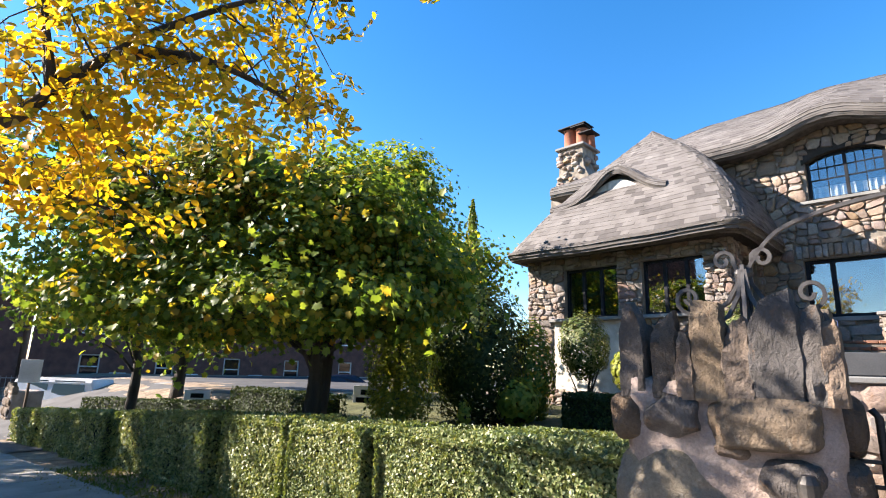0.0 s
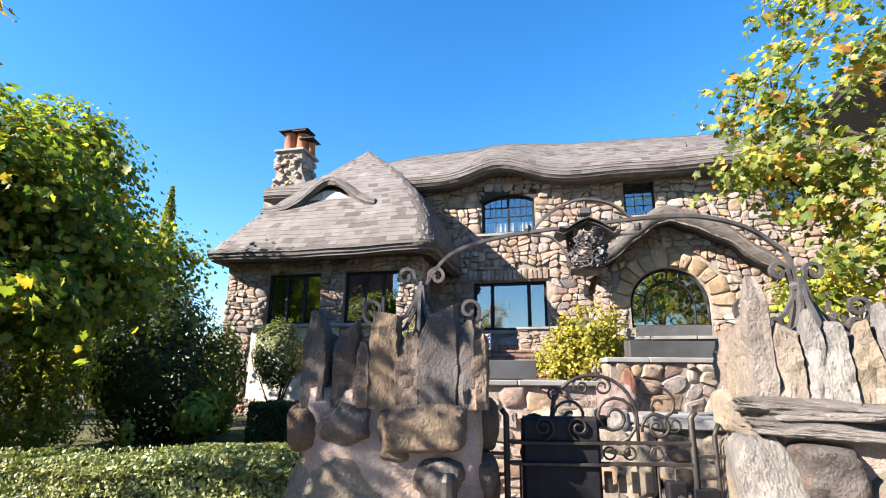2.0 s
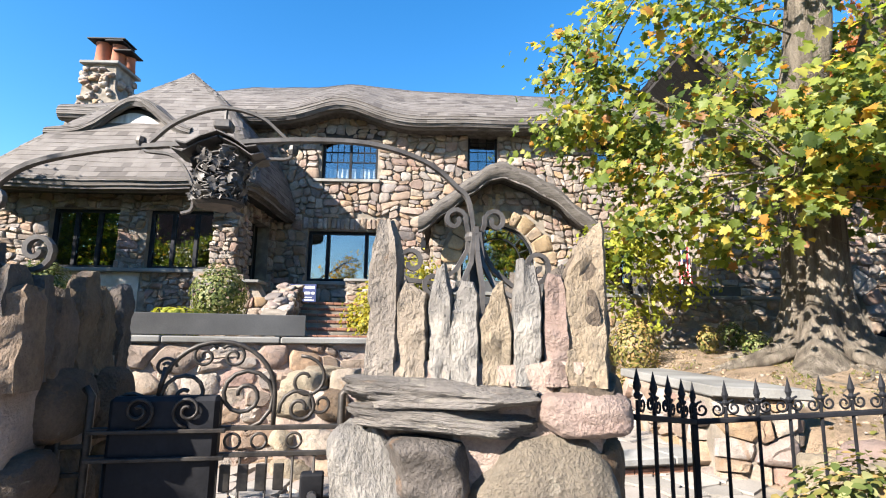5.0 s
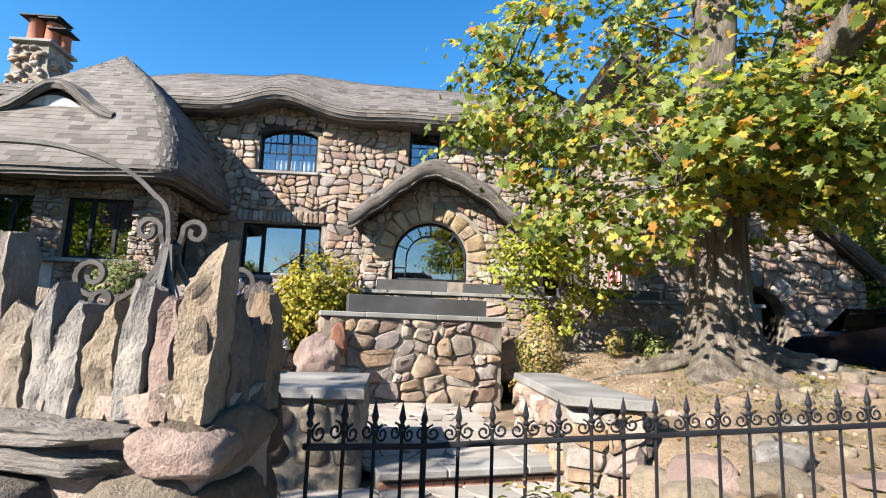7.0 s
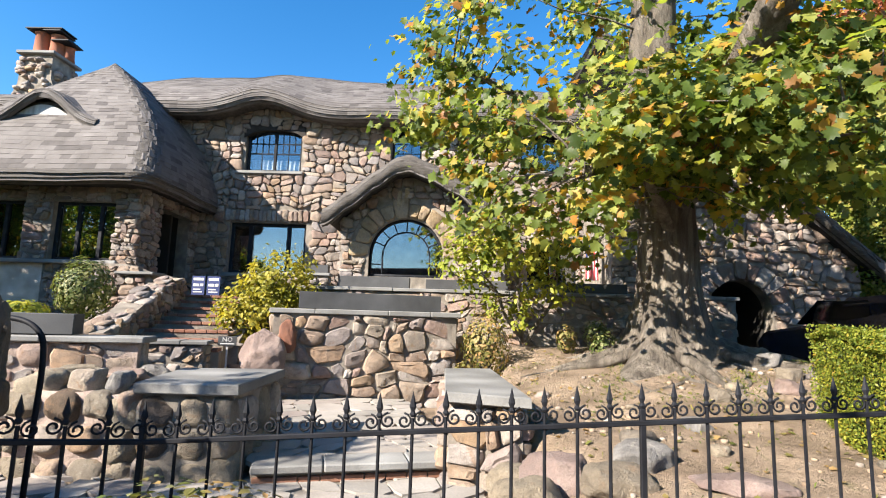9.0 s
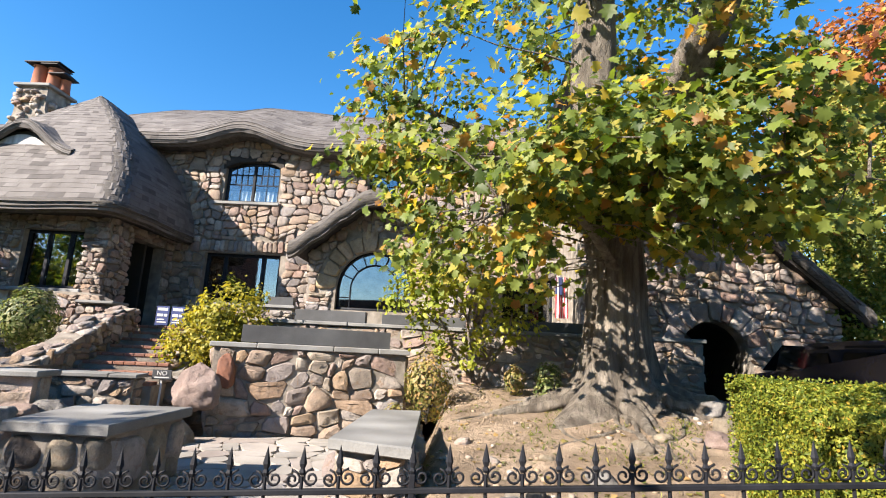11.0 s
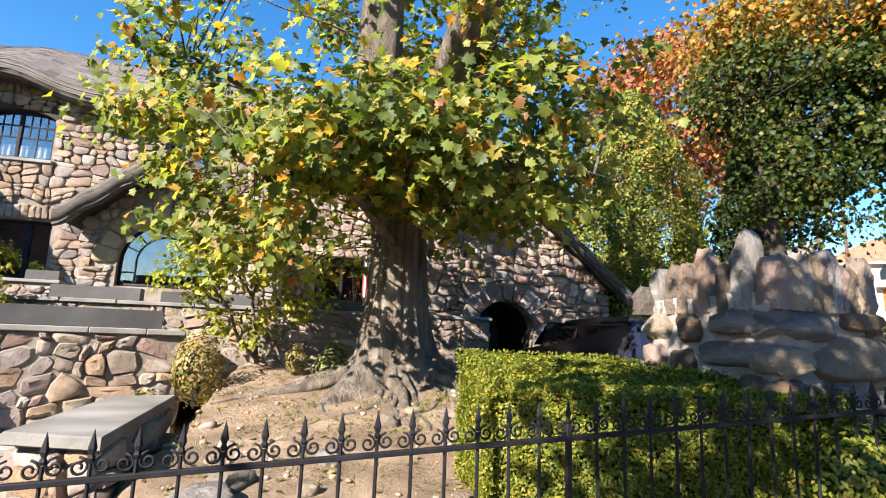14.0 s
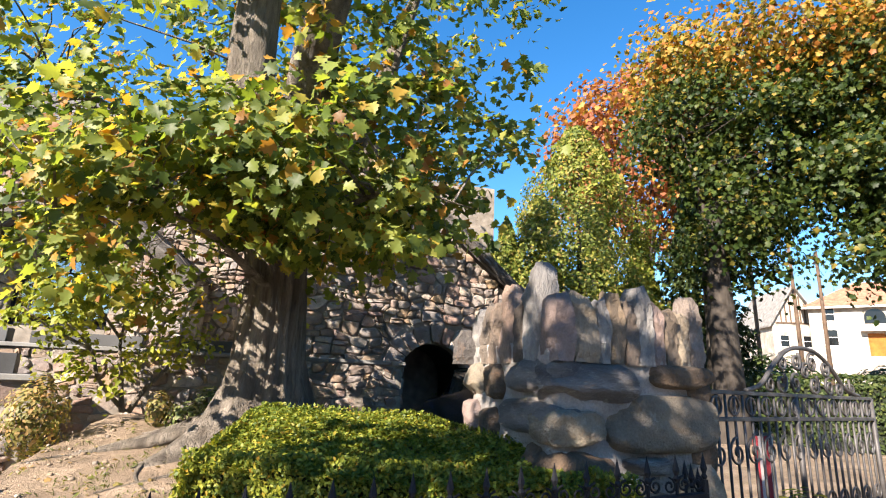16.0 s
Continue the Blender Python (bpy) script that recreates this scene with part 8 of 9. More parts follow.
for c, r, n, m, lb, sd in (((7.95, 10.2, 1.35), (0.45, 0.6, 0.65), 1500, M_DRY, "browning shrub against the slab pier", 71), ((9.55, 10.1, 1.5), (0.22, 0.22, 0.3), 350, M_DRY, "small dry shrub on the bank", 72),
                           ((9.9, 9.3, 1.42), (0.28, 0.28, 0.3), 420, M_SHRUB, "small leafy weed under the tree", 73), ((7.3, 9.2, 0.75), (0.35, 0.4, 0.4), 600, M_DRY, "browning shrub beside the slab pier", 74),
                           ((10.3, 10.3, 1.6), (0.3, 0.25, 0.3), 420, M_SHRUB, "ivy clump at the porch wall", 76)):
    bush(c, r, n, 0.07, m, lb, sd, core=0.4)
# shrub in front of the fence, by the pale pillar
p = street(0.95, -0.5)
bush((p.x, p.y, kerb_z(0.95) + 0.46), (0.66, 0.26, 0.42), 1500, 0.055, M_DRY, "rusty mixed shrub before the fence", 75, core=0.4)
bush((p.x - 0.2, p.y - 0.02, kerb_z(0.95) + 0.52), (0.4, 0.24, 0.4), 700, 0.05, M_SHRUB, "leafy green shrub before the fence", 85, core=0.4)
p = street(9.4, 0.1)
bush((p.x, p.y, kerb_z(9.4) + 0.35), (0.9, 0.5, 0.5), 2600, 0.07, M_LIME, "low lime-yellow shrub by the drive", 77, core=0.5)
p = street(8.3, -0.7)
bush((p.x, p.y, kerb_z(8.3) + 0.28), (1.0, 0.4, 0.35), 2200, 0.06, M_DRY, "low browning shrub before the fence", 78, core=0.5)

# ---- clipped hedges ----
def hedge(name, quad, z0, z1, n, size, mat, label, seed, z0b=None, z1b=None, shape=LEAF_DIAMOND, bulge=0.05, drop=0.0):
    """quad: front left, front right, back right, back left in plan; z may differ at the right end."""
    t = thing(name, pose(0, 0, 0), label, "hedge")
    q = [Vector((*p, 0)) for p in quad]
    z0b, z1b = z0 if z0b is None else z0b, z1 if z1b is None else z1b
    rg = np.random.default_rng(seed)

    def place(a, b, c):
        lo = q[0].lerp(q[1], a)
        hi = q[3].lerp(q[2], a)
        p = lo.lerp(hi, b)
        return Vector((p.x, p.y, lerp(lerp(z0, z0b, a), lerp(z1, z1b, a) - drop * (1 - b) ** 1.5, c)))
    # dark inset sheets stand in for the shade between the leaves
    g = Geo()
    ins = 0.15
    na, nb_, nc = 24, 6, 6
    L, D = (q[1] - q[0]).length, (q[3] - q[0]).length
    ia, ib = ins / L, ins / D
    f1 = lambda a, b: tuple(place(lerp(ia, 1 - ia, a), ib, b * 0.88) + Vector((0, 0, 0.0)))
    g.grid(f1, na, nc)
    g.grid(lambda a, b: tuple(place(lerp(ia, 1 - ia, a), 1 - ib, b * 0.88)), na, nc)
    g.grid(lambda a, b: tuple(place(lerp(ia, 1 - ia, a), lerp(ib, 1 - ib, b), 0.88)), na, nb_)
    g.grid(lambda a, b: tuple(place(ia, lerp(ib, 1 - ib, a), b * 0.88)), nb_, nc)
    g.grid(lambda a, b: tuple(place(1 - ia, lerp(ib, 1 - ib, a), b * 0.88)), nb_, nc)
    part("inner_core", g, M_HEDGECORE, t, "dark sheets in place of the shaded inside", mend=False)
    H = z1 - z0
    areas = [L * H, L * D, D * H, D * H, L * H * 0.25]
    ns = [int(n * a / sum(areas)) for a in areas]
    P, N = [], []
    fr = (q[1] - q[0]).normalized()
    out = Vector((fr.y, -fr.x, 0))
    for k, m in enumerate(ns):
        u, v = rg.random(m), rg.random(m)
        for i in range(m):
            if k == 0:
                p, nn = place(u[i], 0, v[i]), out
            elif k == 1:
                p, nn = place(u[i], v[i], 1), Vector((0, 0, 1))
            elif k == 2:
                p, nn = place(0, u[i], v[i]), -fr
            elif k == 3:
                p, nn = place(1, u[i], v[i]), fr
            else:
                p, nn = place(u[i], 1, v[i]), -out
            w = noise.noise(p * 1.1 + Vector((seed, 0, 0))) * bulge * 1.6 + noise.noise(p * 4.5) * bulge * 0.7 - (0.03 + 0.05 * rg.random())
            if k in (0, 2, 3) and v[i] > 0.9:
                w -= 0.05 * (v[i] - 0.9) * 10
            if k == 1 and min(v[i] * D, u[i] * L, (1 - u[i]) * L) < 0.1:
                w -= 0.04
            p = p + nn * w
            P.append(p)
            N.append(nn)
    leaf_mesh("leaves", np.array([tuple(p) for p in P]), np.array([tuple(v) for v in N]) * 0.9, size, shape, mat, t, 0.55, 0.0, seed=seed)
    return t


def hedge_run(s0, s1, q0, q1, h0, h1, n, seed, label, mat=None, size=0.042):
    a, b, c, d = street(s0, q0), street(s1, q0), street(s1, q1), street(s0, q1)
    hedge("hedge", [(p.x, p.y) for p in (a, b, c, d)], kerb_z(s0) - 0.05, kerb_z(s0) + h0, n, size, mat or M_HEDGE, label, seed, kerb_z(s1) - 0.05, kerb_z(s1) + h1)


hedge_run(-6.9, -3.82, -0.02, 0.95, 1.08, 1.04, 75000, 1, "clipped privet hedge along the pavement")
hedge_run(-8.4, -6.95, -0.12, 0.9, 1.12, 1.08, 34000, 2, "clipped privet hedge with a darker rounded end")
hedge_run(-10.4, -8.6, -0.05, 0.9, 1.14, 1.14, 28000, 3, "clipped privet hedge along the pavement", size=0.05)
hedge_run(-12.6, -10.55, -0.2, 0.9, 1.15, 1.15, 20000, 4, "clipped privet hedge along the pavement", size=0.055)
hedge_run(-15.5, -12.8, -0.05, 0.9, 1.12, 1.15, 16000, 5, "clipped privet hedge along the pavement", size=0.06)
hedge_run(-22.5, -19.2, -0.05, 0.9, 1.1, 1.1, 9000, 16, "clipped privet hedge along the pavement", size=0.075)
hedge_run(-26.0, -22.7, -0.15, 0.9, 1.1, 1.1, 8000, 17, "clipped privet hedge along the pavement", size=0.08)
hedge_run(-19.0, -15.7, -0.15, 0.9, 1.1, 1.1, 14000, 6, "clipped privet hedge along the pavement", size=0.065)
hedge("hedge", [(-2.9, 10.9), (-1.7, 10.7), (-1.5, 11.7), (-2.7, 11.9)], 0.2, 1.05, 7000, 0.06, M_CONIFER, "dark clipped block of yew below the terrace", 7)
hedge("hedge", [(-24.5, 12.6), (-13.6, 11.6), (-13.4, 12.6), (-24.3, 13.6)], -1.3, -0.2, 9000, 0.09, M_CONIFER, "long dark clipped hedge by the side street", 18, -1.0, 0.25)
hedge("hedge", [(-13.5, 11.5), (-8.7, 10.2), (-8.5, 11.2), (-13.3, 12.5)], -0.4, 0.72, 9000, 0.07, M_CONIFER, "dark clipped inner hedge", 8)
hedge("hedge", [(9.5, 3.88), (11.72, 2.36), (11.5, 4.55), (10.35, 5.72)], 0.5, 1.87, 105000, 0.035, M_YEWHEDGE, "broad yellow-green clipped yew hedge", 9, bulge=0.06, drop=0.2)
hedge("hedge", [(-13.0, 22), (-11.4, 21.8), (-11.2, 22.8), (-12.8, 23)], 0.2, 1.3, 3000, 0.09, M_GOLDBUSH, "small yellow clipped shrub", 10)

# lawn: real blades behind the near hedge and under the left trees
q = np.random.default_rng(12)
n = 16000
P = np.stack([q.uniform(-12, 0.4, n), q.uniform(5.2, 11, n), np.zeros(n)], 1)
P[:, 2] = [gz(a, b) + 0.03 for a, b in P[:, :2]]
lawn = tagged(thing("lawn", pose(0, 0, 0), "thin green lawn with fallen leaves", "grass"), kind="stuff")
leaf_mesh("blades", P, np.tile((0.6, 0, 0.3), (n, 1)), 0.09, LEAF_NEEDLE, M_GRASS, lawn, 0.8, -0.6, seed=12)
n = 800
P = np.stack([q.uniform(7.0, 14, n), q.uniform(3.4, 11, n), np.zeros(n)], 1)
P = np.array([p for p in P if p[0] > bank_edge(p[1])])
P[:, 2] = [gz(a, b) + 0.015 for a, b in P[:, :2]]
litter = tagged(thing("leaf_litter", pose(0, 0, 0), "scattered dry fallen leaves on the bank", "leaves"), kind="stuff")
leaf_mesh("fallen_leaves", P, np.tile((0, 0, 1.0), (len(P), 1)), 0.06, LEAF_LOBED, M_DRY, litter, 0.25, 0, seed=13)
n = 5000
P = np.stack([q.normal(10.9, 1.6, n), q.normal(7.6, 1.3, n), np.zeros(n)], 1)
P = np.array([p for p in P if p[0] > bank_edge(p[1]) + .2 and noise.noise(Vector((p[0], p[1], 0)) * 1.2) > 0.05])
P[:, 2] = [gz(a, b) + 0.02 for a, b in P[:, :2]]
leaf_mesh("moss_tufts", P, np.tile((0.3, 0, 0.6), (len(P), 1)), 0.06, LEAF_NEEDLE, M_GRASS, litter, 0.8, -0.5, seed=14)

bush((11.75, 2.38, 1.12), (0.62, 0.2, 0.45), 2600, 0.045, M_YEWHEDGE, "low yew shoots against the drive pillar", 79, core=0.5)
# clods and pebbles on the bare bank
g = Geo()
rc_ = random.Random(91)
for k in range(900):
    x, y = rc_.uniform(6.8, 12.0), rc_.uniform(3.6, 10.6)
    if x < bank_edge(y) + 0.25 or noise.noise(Vector((x * 0.9, y * 0.9, 5))) < -0.12:
        continue
    d = 0.012 + 0.05 * rc_.random() ** 3
    c = rock_geo((d * 1.5, d * 1.2, d), 2000 + k, 2, rough=0.2, chips=3)
    g.add(c.v, c.f, pose(x, y, gz(x, y) + d * 0.2, 0, 0, rc_.uniform(0, 180)))
part("clods", g, M_CLOD, litter, smooth=True, mend=False)
tagged(litter.children[-1], "dry clods and pebbles", kind="stuff")
g = Geo()
for k in range(12):
    a = math.radians(rc_.uniform(175, 300))
    x, y = TB.x + 1.0 * math.cos(a), TB.y + 1.0 * math.sin(a)
    pts = []
    for j in range(7):
        pts.append((x, y, gz(x, y) + 0.012 * math.sin(j * 2.1 + k)))
        a += rc_.uniform(-.5, .5)
        x, y = x + 0.3 * math.cos(a), y + 0.3 * math.sin(a)
    p = spline(pts, 3)
    part("root", Geo().tube(p, [lerp(0.045, 0.012, i / (len(p) - 1)) for i in range(len(p))], 6), M_BARK, tree, smooth=True, mend=False)
# unseen street trees added beyond the corner to shade pavement, hedge and maple
broad_tree((-17.5, -1.6, -0.8), [((-17.7, 1.5, 5.8), (2.0, 1.7, 1.3), 130, 40), ((-18.8, 0.4, 5.0), (2.4, 2.0, 1.4), 50, 40), ((-17.6, 3.0, 8.0), (2.3, 1.6, 1.4), 70, 44)], M_MAPLE, 0.18, LEAF_LOBED, "unseen street tree added to shade the lower pavement", 4.5, 0.2, 48)
broad_tree((-26.0, 1.0, -1.3), [((-23.0, 3.2, 5.6), (2.8, 2.0, 1.5), 110, 40), ((-27.8, 3.9, 5.9), (3.2, 2.0, 1.6), 110, 40)], M_MAPLE, 0.18, LEAF_LOBED, "second unseen street tree added to shade the hedge", 5.0, 0.2, 49)
# out-of-view tree over the upper pavement, added to shade the drive pillar and broad hedge
broad_tree((5.6, -2.6, kerb_z(2)), [((5.0, 0.15, 5.75), (1.5, 1.1, 0.9), 40, 30), ((6.2, -0.9, 6.4), (1.2, 1.0, 0.9), 16, 30)], M_MAPLE, 0.16, LEAF_LOBED, "unseen street tree added for shade over the upper pavement", 5.0, 0.2, 47)

# ---- golden street tree overhead ----
gold = thing("tree", pose(0, 0, 0), "street tree with golden compound leaves overhanging the pavement", "tree")
GB = Vector((-8.6, 0.4, kerb_z(-12)))
part("trunk", trunk_fn([tuple(GB + Vector((0, 0, -.2))), tuple(GB + Vector((0, 0, 1.2))), tuple(GB + Vector((.1, .1, 2.6))), tuple(GB + Vector((.5, .4, 4.4)))], [.24, .2, .18, .14], 16, .2, 4), M_BARK2, gold, smooth=True, mend=False)
gb_paths = [[tuple(GB + Vector((.3, .25, 3.0))), (-5.6, 1.6, 3.05), (-4.24, 2.01, 3.17), (-4.12, 2.3, 3.6), (-3.92, 2.83, 4.33), (-3.47, 3.57, 5.03), (-2.9, 4.3, 5.3)],
            [(-4.0, 2.6, 4.0), (-3.76, 3.13, 4.22), (-3.4, 3.7, 4.1), (-3.2, 4.1, 3.9)],
            [(-4.14, 2.25, 3.55), (-4.2, 2.1, 4.25), (-4.3, 2.0, 5.2)],
            [tuple(GB + Vector((.5, .4, 4.2))), (-6.6, 1.6, 5.0), (-5.0, 2.4, 5.6), (-3.8, 3.2, 6.0), (-2.6, 4.0, 6.0)],
            [(-4.12, 2.3, 3.6), (-4.6, 2.9, 3.5), (-4.9, 3.6, 3.3)], [(-5.0, 2.4, 5.6), (-4.4, 2.6, 5.0), (-3.9, 3.0, 4.9)], [(-5.6, 1.6, 3.05), (-5.2, 2.6, 3.0), (-4.9, 3.2, 2.9)]]
for pts in gb_paths:
    r0 = 0.085 if pts[0][0] < -8 else 0.05
    p = spline(pts, 6)
    part("limb", Geo().tube(p, [lerp(r0, 0.012, i / (len(p) - 1)) for i in range(len(p))], 7), M_BARK2, gold, smooth=True, mend=False)
q = np.random.default_rng(31)
nodes = [p for pts in gb_paths for p in spline(pts, 12)]
P, N = [], []
g = Geo()
for k in range(720):
    b0 = nodes[q.integers(len(nodes))]
    if b0.x < -6.2:
        continue
    off = Vector(q.normal(0, 1, 3) * np.array((0.3, 0.34, 0.34)))
    st = b0 + off
    d = Vector((q.normal(0, .6), q.normal(0, .6), -0.55 + q.normal(0, .35))).normalized()
    side = d.orthogonal().normalized()
    L = q.uniform(0.28, 0.45)
    g.tube([st, st + d * L * .5 + Vector((0, 0, .02)), st + d * L], [0.004, 0.003, 0.0015], 3)
    if k % 4 == 0:
        g.tube([b0, b0 + off * 0.5 + Vector((0, 0, .08)), st], [0.01, 0.007, 0.004], 4)
    for j in range(9):
        c = st + d * L * (j // 2 * 2 + 1) / 9.0
        P.append(tuple(c + side * (0.045 if j % 2 else -0.045) + Vector((0, 0, -0.01))))
        N.append(tuple((side.cross(d) + Vector((0, 0, .3))) ))
part("leaf_stalks", g, M_BARK2, gold, mend=False)
leaf_mesh("leaflets", P, N, 0.1, LEAF_OVAL, M_GOLD, gold, 0.45, 0.4, seed=32, label="golden and green leaflets")

# ---- beyond the corner: side street, brick house, railings, parked cars ----
def car(p, yaw, size, paint, label, van=False, estate=False):
    L, W, H = size
    t = thing("car" if not van else "van", pose(*p, 0, 0, yaw), label, "car" if not van else "van")
    g = Geo()
    if van:
        prof = [(0, .35), (0, .9), (.12, 1.0), (.3, H - .1), (.5, H), (L - .25, H), (L - .05, H * .62), (L, .9), (L, .35)]
    elif estate:
        prof = [(.02, .35), (0, .8), (.06, 1.0), (.28, H - .1), (.5, H - .02), (L * .3, H), (L * .52, H - .03), (L * .7, 1.06), (L * .74, 1.0), (L - .2, .88), (L, .68), (L, .35)]
    else:
        prof = [(0, .35), (0, .78), (.15, .95), (L * .18, 1.0), (L * .30, H - .06), (L * .42, H), (L * .66, H), (L * .82, .98), (L - .1, .88), (L, .7), (L, .35)]
    n = len(prof)
    rows = []
    for y, k in ((0, .86), (.08, .97), (W * .5, 1.0), (W - .08, .97), (W, .86)):
        rows.append([(x, y + (0.14 if z > 1.02 and y < W / 2 else (-0.14 if z > 1.02 and y > W / 2 else 0)), .35 + (z - .35) * k) for x, z in prof])
    for r in rows:
        g.v += r
    for a in range(4):
        for i in range(n):
            g.f.append((a * n + i, a * n + (i + 1) % n, (a + 1) * n + (i + 1) % n, (a + 1) * n + i))
    g.f += [tuple(range(n)), tuple(4 * n + i for i in range(n))[::-1]]
    part("body", g, paint, t, smooth=False)
    z0, z1 = 1.0, H - .12
    for side, y in ((0, .115), (1, W - .115)):
        w0, w1 = (.35, L * .9) if van else ((.22, L * .68) if estate else (L * .26, L * .74))
        m = (w0 + w1) / 2
        for a, b in ((w0, m - .04), (m + .04, w1)):
            s = -.035 if side == 0 else .035
            part("side_window", Geo().add([(a + .1, y + s, z0), (b - .02, y + s, z0), (b - .1, y + s * 0.2 + (.05 if side == 0 else -.05), z1), (a + .2, y + s * .2 + (.05 if side == 0 else -.05), z1)], [(0, 1, 2, 3)]), M_CARGLASS, t, "dark tinted side window")
    for x in (.18 * L, .8 * L):
        for y in (0.02, W - .2):
            wh = part("wheel", Geo().lathe([(.2, 0), (.33, .01), (.34, .09), (.33, .17), (.2, .18)], 16, pose(x, y + .18, .33, 90)), M_RUBBER, t, smooth=True)
            part("rim", Geo().lathe([(.2, -.005), (.06, .02), (.06, .16), (.2, .185)], 12, pose(x, y + .18, .33, 90)), M_METAL, wh)
    for y in (.12, W - .3):
        part("tail_light", Geo().box((-.02, y, .82), (.03, y + .18, .94), .005), M_TAIL, t, "red tail light")
        part("headlight", Geo().box((L - .02, y, .66), (L + .02, y + .18, .8), .005), M_GLASS, t)
    part("windscreen", Geo().add([(L - .3 if van else L * .8, .2, 1.02), (L - .3 if van else L * .8, W - .2, 1.02), (L - .38 if van else L * .69, W - .28, H - .08), (L - .38 if van else L * .69, .28, H - .08)], [(0, 1, 2, 3)]), M_CARGLASS, t)
    return t


M_CARGLASS = rough_surface("tinted_car_glass", [(0.3, (0.01, 0.012, 0.014)), (0.7, (0.014, 0.016, 0.018))], grain=2, bump=0, rough=0.05, stain=0)
car((-33.6, 13.2, -1.5), 24, (5.0, 1.9, 1.85), M_CARWHITE, "white van parked at the corner", van=True)
car((-26.5, 15.2, -1.1), 40, (4.5, 1.8, 1.45), M_CARWHITE, "silver saloon parked on the side street")
car((-24.5, 25.8, -0.6), 40, (4.5, 1.8, 1.45), M_CARBLUE, "dark parked saloon on the side street")

def brick_house(p, yaw, W, H, label):
    t = thing("brick_house", pose(*p, 0, 0, yaw), label, "house")
    cols = [3 + 5 * k for k in range(int((W - 4) / 5) + 1)]
    part("wall", wall_block(Geo(), 0, W, 0, H, 0, 0.4, [(a, a + 1.3, z, z + 1.8) for a in cols for z in (1.1, 4.5)]), M_BRICKWALL, t)
    part("side_wall", Geo().box((0, .41, 0), (.4, 9, H)), M_BRICKWALL, t)
    part("side_wall", Geo().box((W - .4, .41, 0), (W, 9, H)), M_BRICKWALL, t)
    part("roof", Geo().prism([(-.5, H), (W + .5, H), (W - 3, H + 3), (3, H + 3)], -.6, 9), M_GREYROOF, t)
    for a in cols:
        for z in (1.1, 4.5):
            w = part("window", Geo().box((a, .1, z), (a + .1, .2, z + 1.8)).box((a + 1.2, .1, z), (a + 1.3, .2, z + 1.8)).box((a + .1, .1, z + .85), (a + 1.2, .2, z + .95)).box((a + .1, .1, z + 1.7), (a + 1.2, .2, z + 1.8)).box((a - .1, -.05, z - .12), (a + 1.4, .2, z)), M_WHITE, t, "white-framed sash window")
            part("pane", Geo().box((a + .1, .16, z), (a + 1.2, .17, z + 1.8), .001), M_CARGLASS, w)
        part("porch_panel", Geo().box((a + 2.0, -.4, .2), (a + 3.1, -.3, 1.6), .02), M_WHITE, t)
    return t


brick_house((-44, 18.0, -1.2), 62, 34, 7.5, "dark red brick house across the side street")
brick_house((-54, -4.0, -2.4), 66, 23.6, 8.0, "dark red brick house farther down the side street")
rail = thing("railings", pose(-38, 12.0, -1.15, 0, 0, 58), "grey steel railings along the side street", "fence")
for k in range(150):
    part("bar", Geo().tube([(k * .24, 0, 0), (k * .24, 0, 1.45)], .02, 4), M_METAL, rail, mend=False) if k == 0 else None
    if k:
        ob = new("bar", rail.children[0].data)
        ob.parent = rail
        ob.matrix_basis = pose(k * .24, 0, 0)
for z in (.15, 1.3):
    part("rail", Geo().box((0, -.02, z), (36, .02, z + .05), .004), M_METAL, rail)


def yard_sign(p, yaw, label, w=0.9, h=0.6):
    t = thing("yard_sign", pose(*p, 0, 0, yaw), label, "sign")
    part("board", Geo().box((-w / 2, -.01, .25), (w / 2, .01, .25 + h), .004), M_WHITE, t)
    for x in (-w * .3, w * .3):
        part("stake", Geo().tube([(x, .02, -.1), (x, .02, .5)], .008, 5), M_METAL, t)
    for z, ww in ((.25 + h * .68, .5), (.25 + h * .3, .8)):
        part("text_bar", Geo().box((-w * ww / 2, -.016, z - h * .13), (w * ww / 2, -.011, z + h * .13), .002), M_CARGLASS, t, "dark unreadable lettering")
    return t


yard_sign((-9.8, 13.6, 0.0), 30, "white yard sign with dark lettering on the lawn")
yard_sign((-17.2, 13.0, -0.45), 40, "white yard sign standing by the side street")
for sx in (0.0, 0.42):
    sw = thing("window_sign", HOUSE @ pose(-2.0 + sx, -2.55, 2.3), "small dark printed sign with white lettering by the entry", "sign", "entry signs")
    part("board", Geo().box((0, 0, 0), (0.36, .01, .52), .003), M_BLUECLOTH, sw)
    for z, a, b in ((.07, .05, .31), (.14, .05, .25), (.24, .04, .2), (.24, .23, .32), (.4, .04, .32)):
        part("text_bar", Geo().box((a, -.006, z), (b, -.001, z + (.03 if z < .2 else .07)), .001), M_WHITE, sw)
cp = thing("corner_pier", pose(-29.2, 11.6, -1.6, 0, 0, -12), "dark stone corner pier with upright stones at the hedge's end", "pillar")
pillar_core(cp, [(0, 0), (1.6, 0), (1.6, 1.2), (0, 1.2)], 0, 1.5)
for k in range(9):
    spire(cp, 0.08 + k * .18, .12, 1.42, .2, .2, .4 + .12 * math.sin(k * 2.3), 600 + k, M_SPIRE, .4, 2, 0, 0, 5)
for k in range(10):
    lump(cp, (k % 3) * .5 - .05, (k % 3) * .5 + .52, (k // 3) * .4, (k // 3) * .4 + .42, .1, .3, 640 + k, M_DARKROCK, n=5)
ss = thing("street_sign", pose(-24.5, 10.6, -1.1), "street sign board on a brown post", "sign")
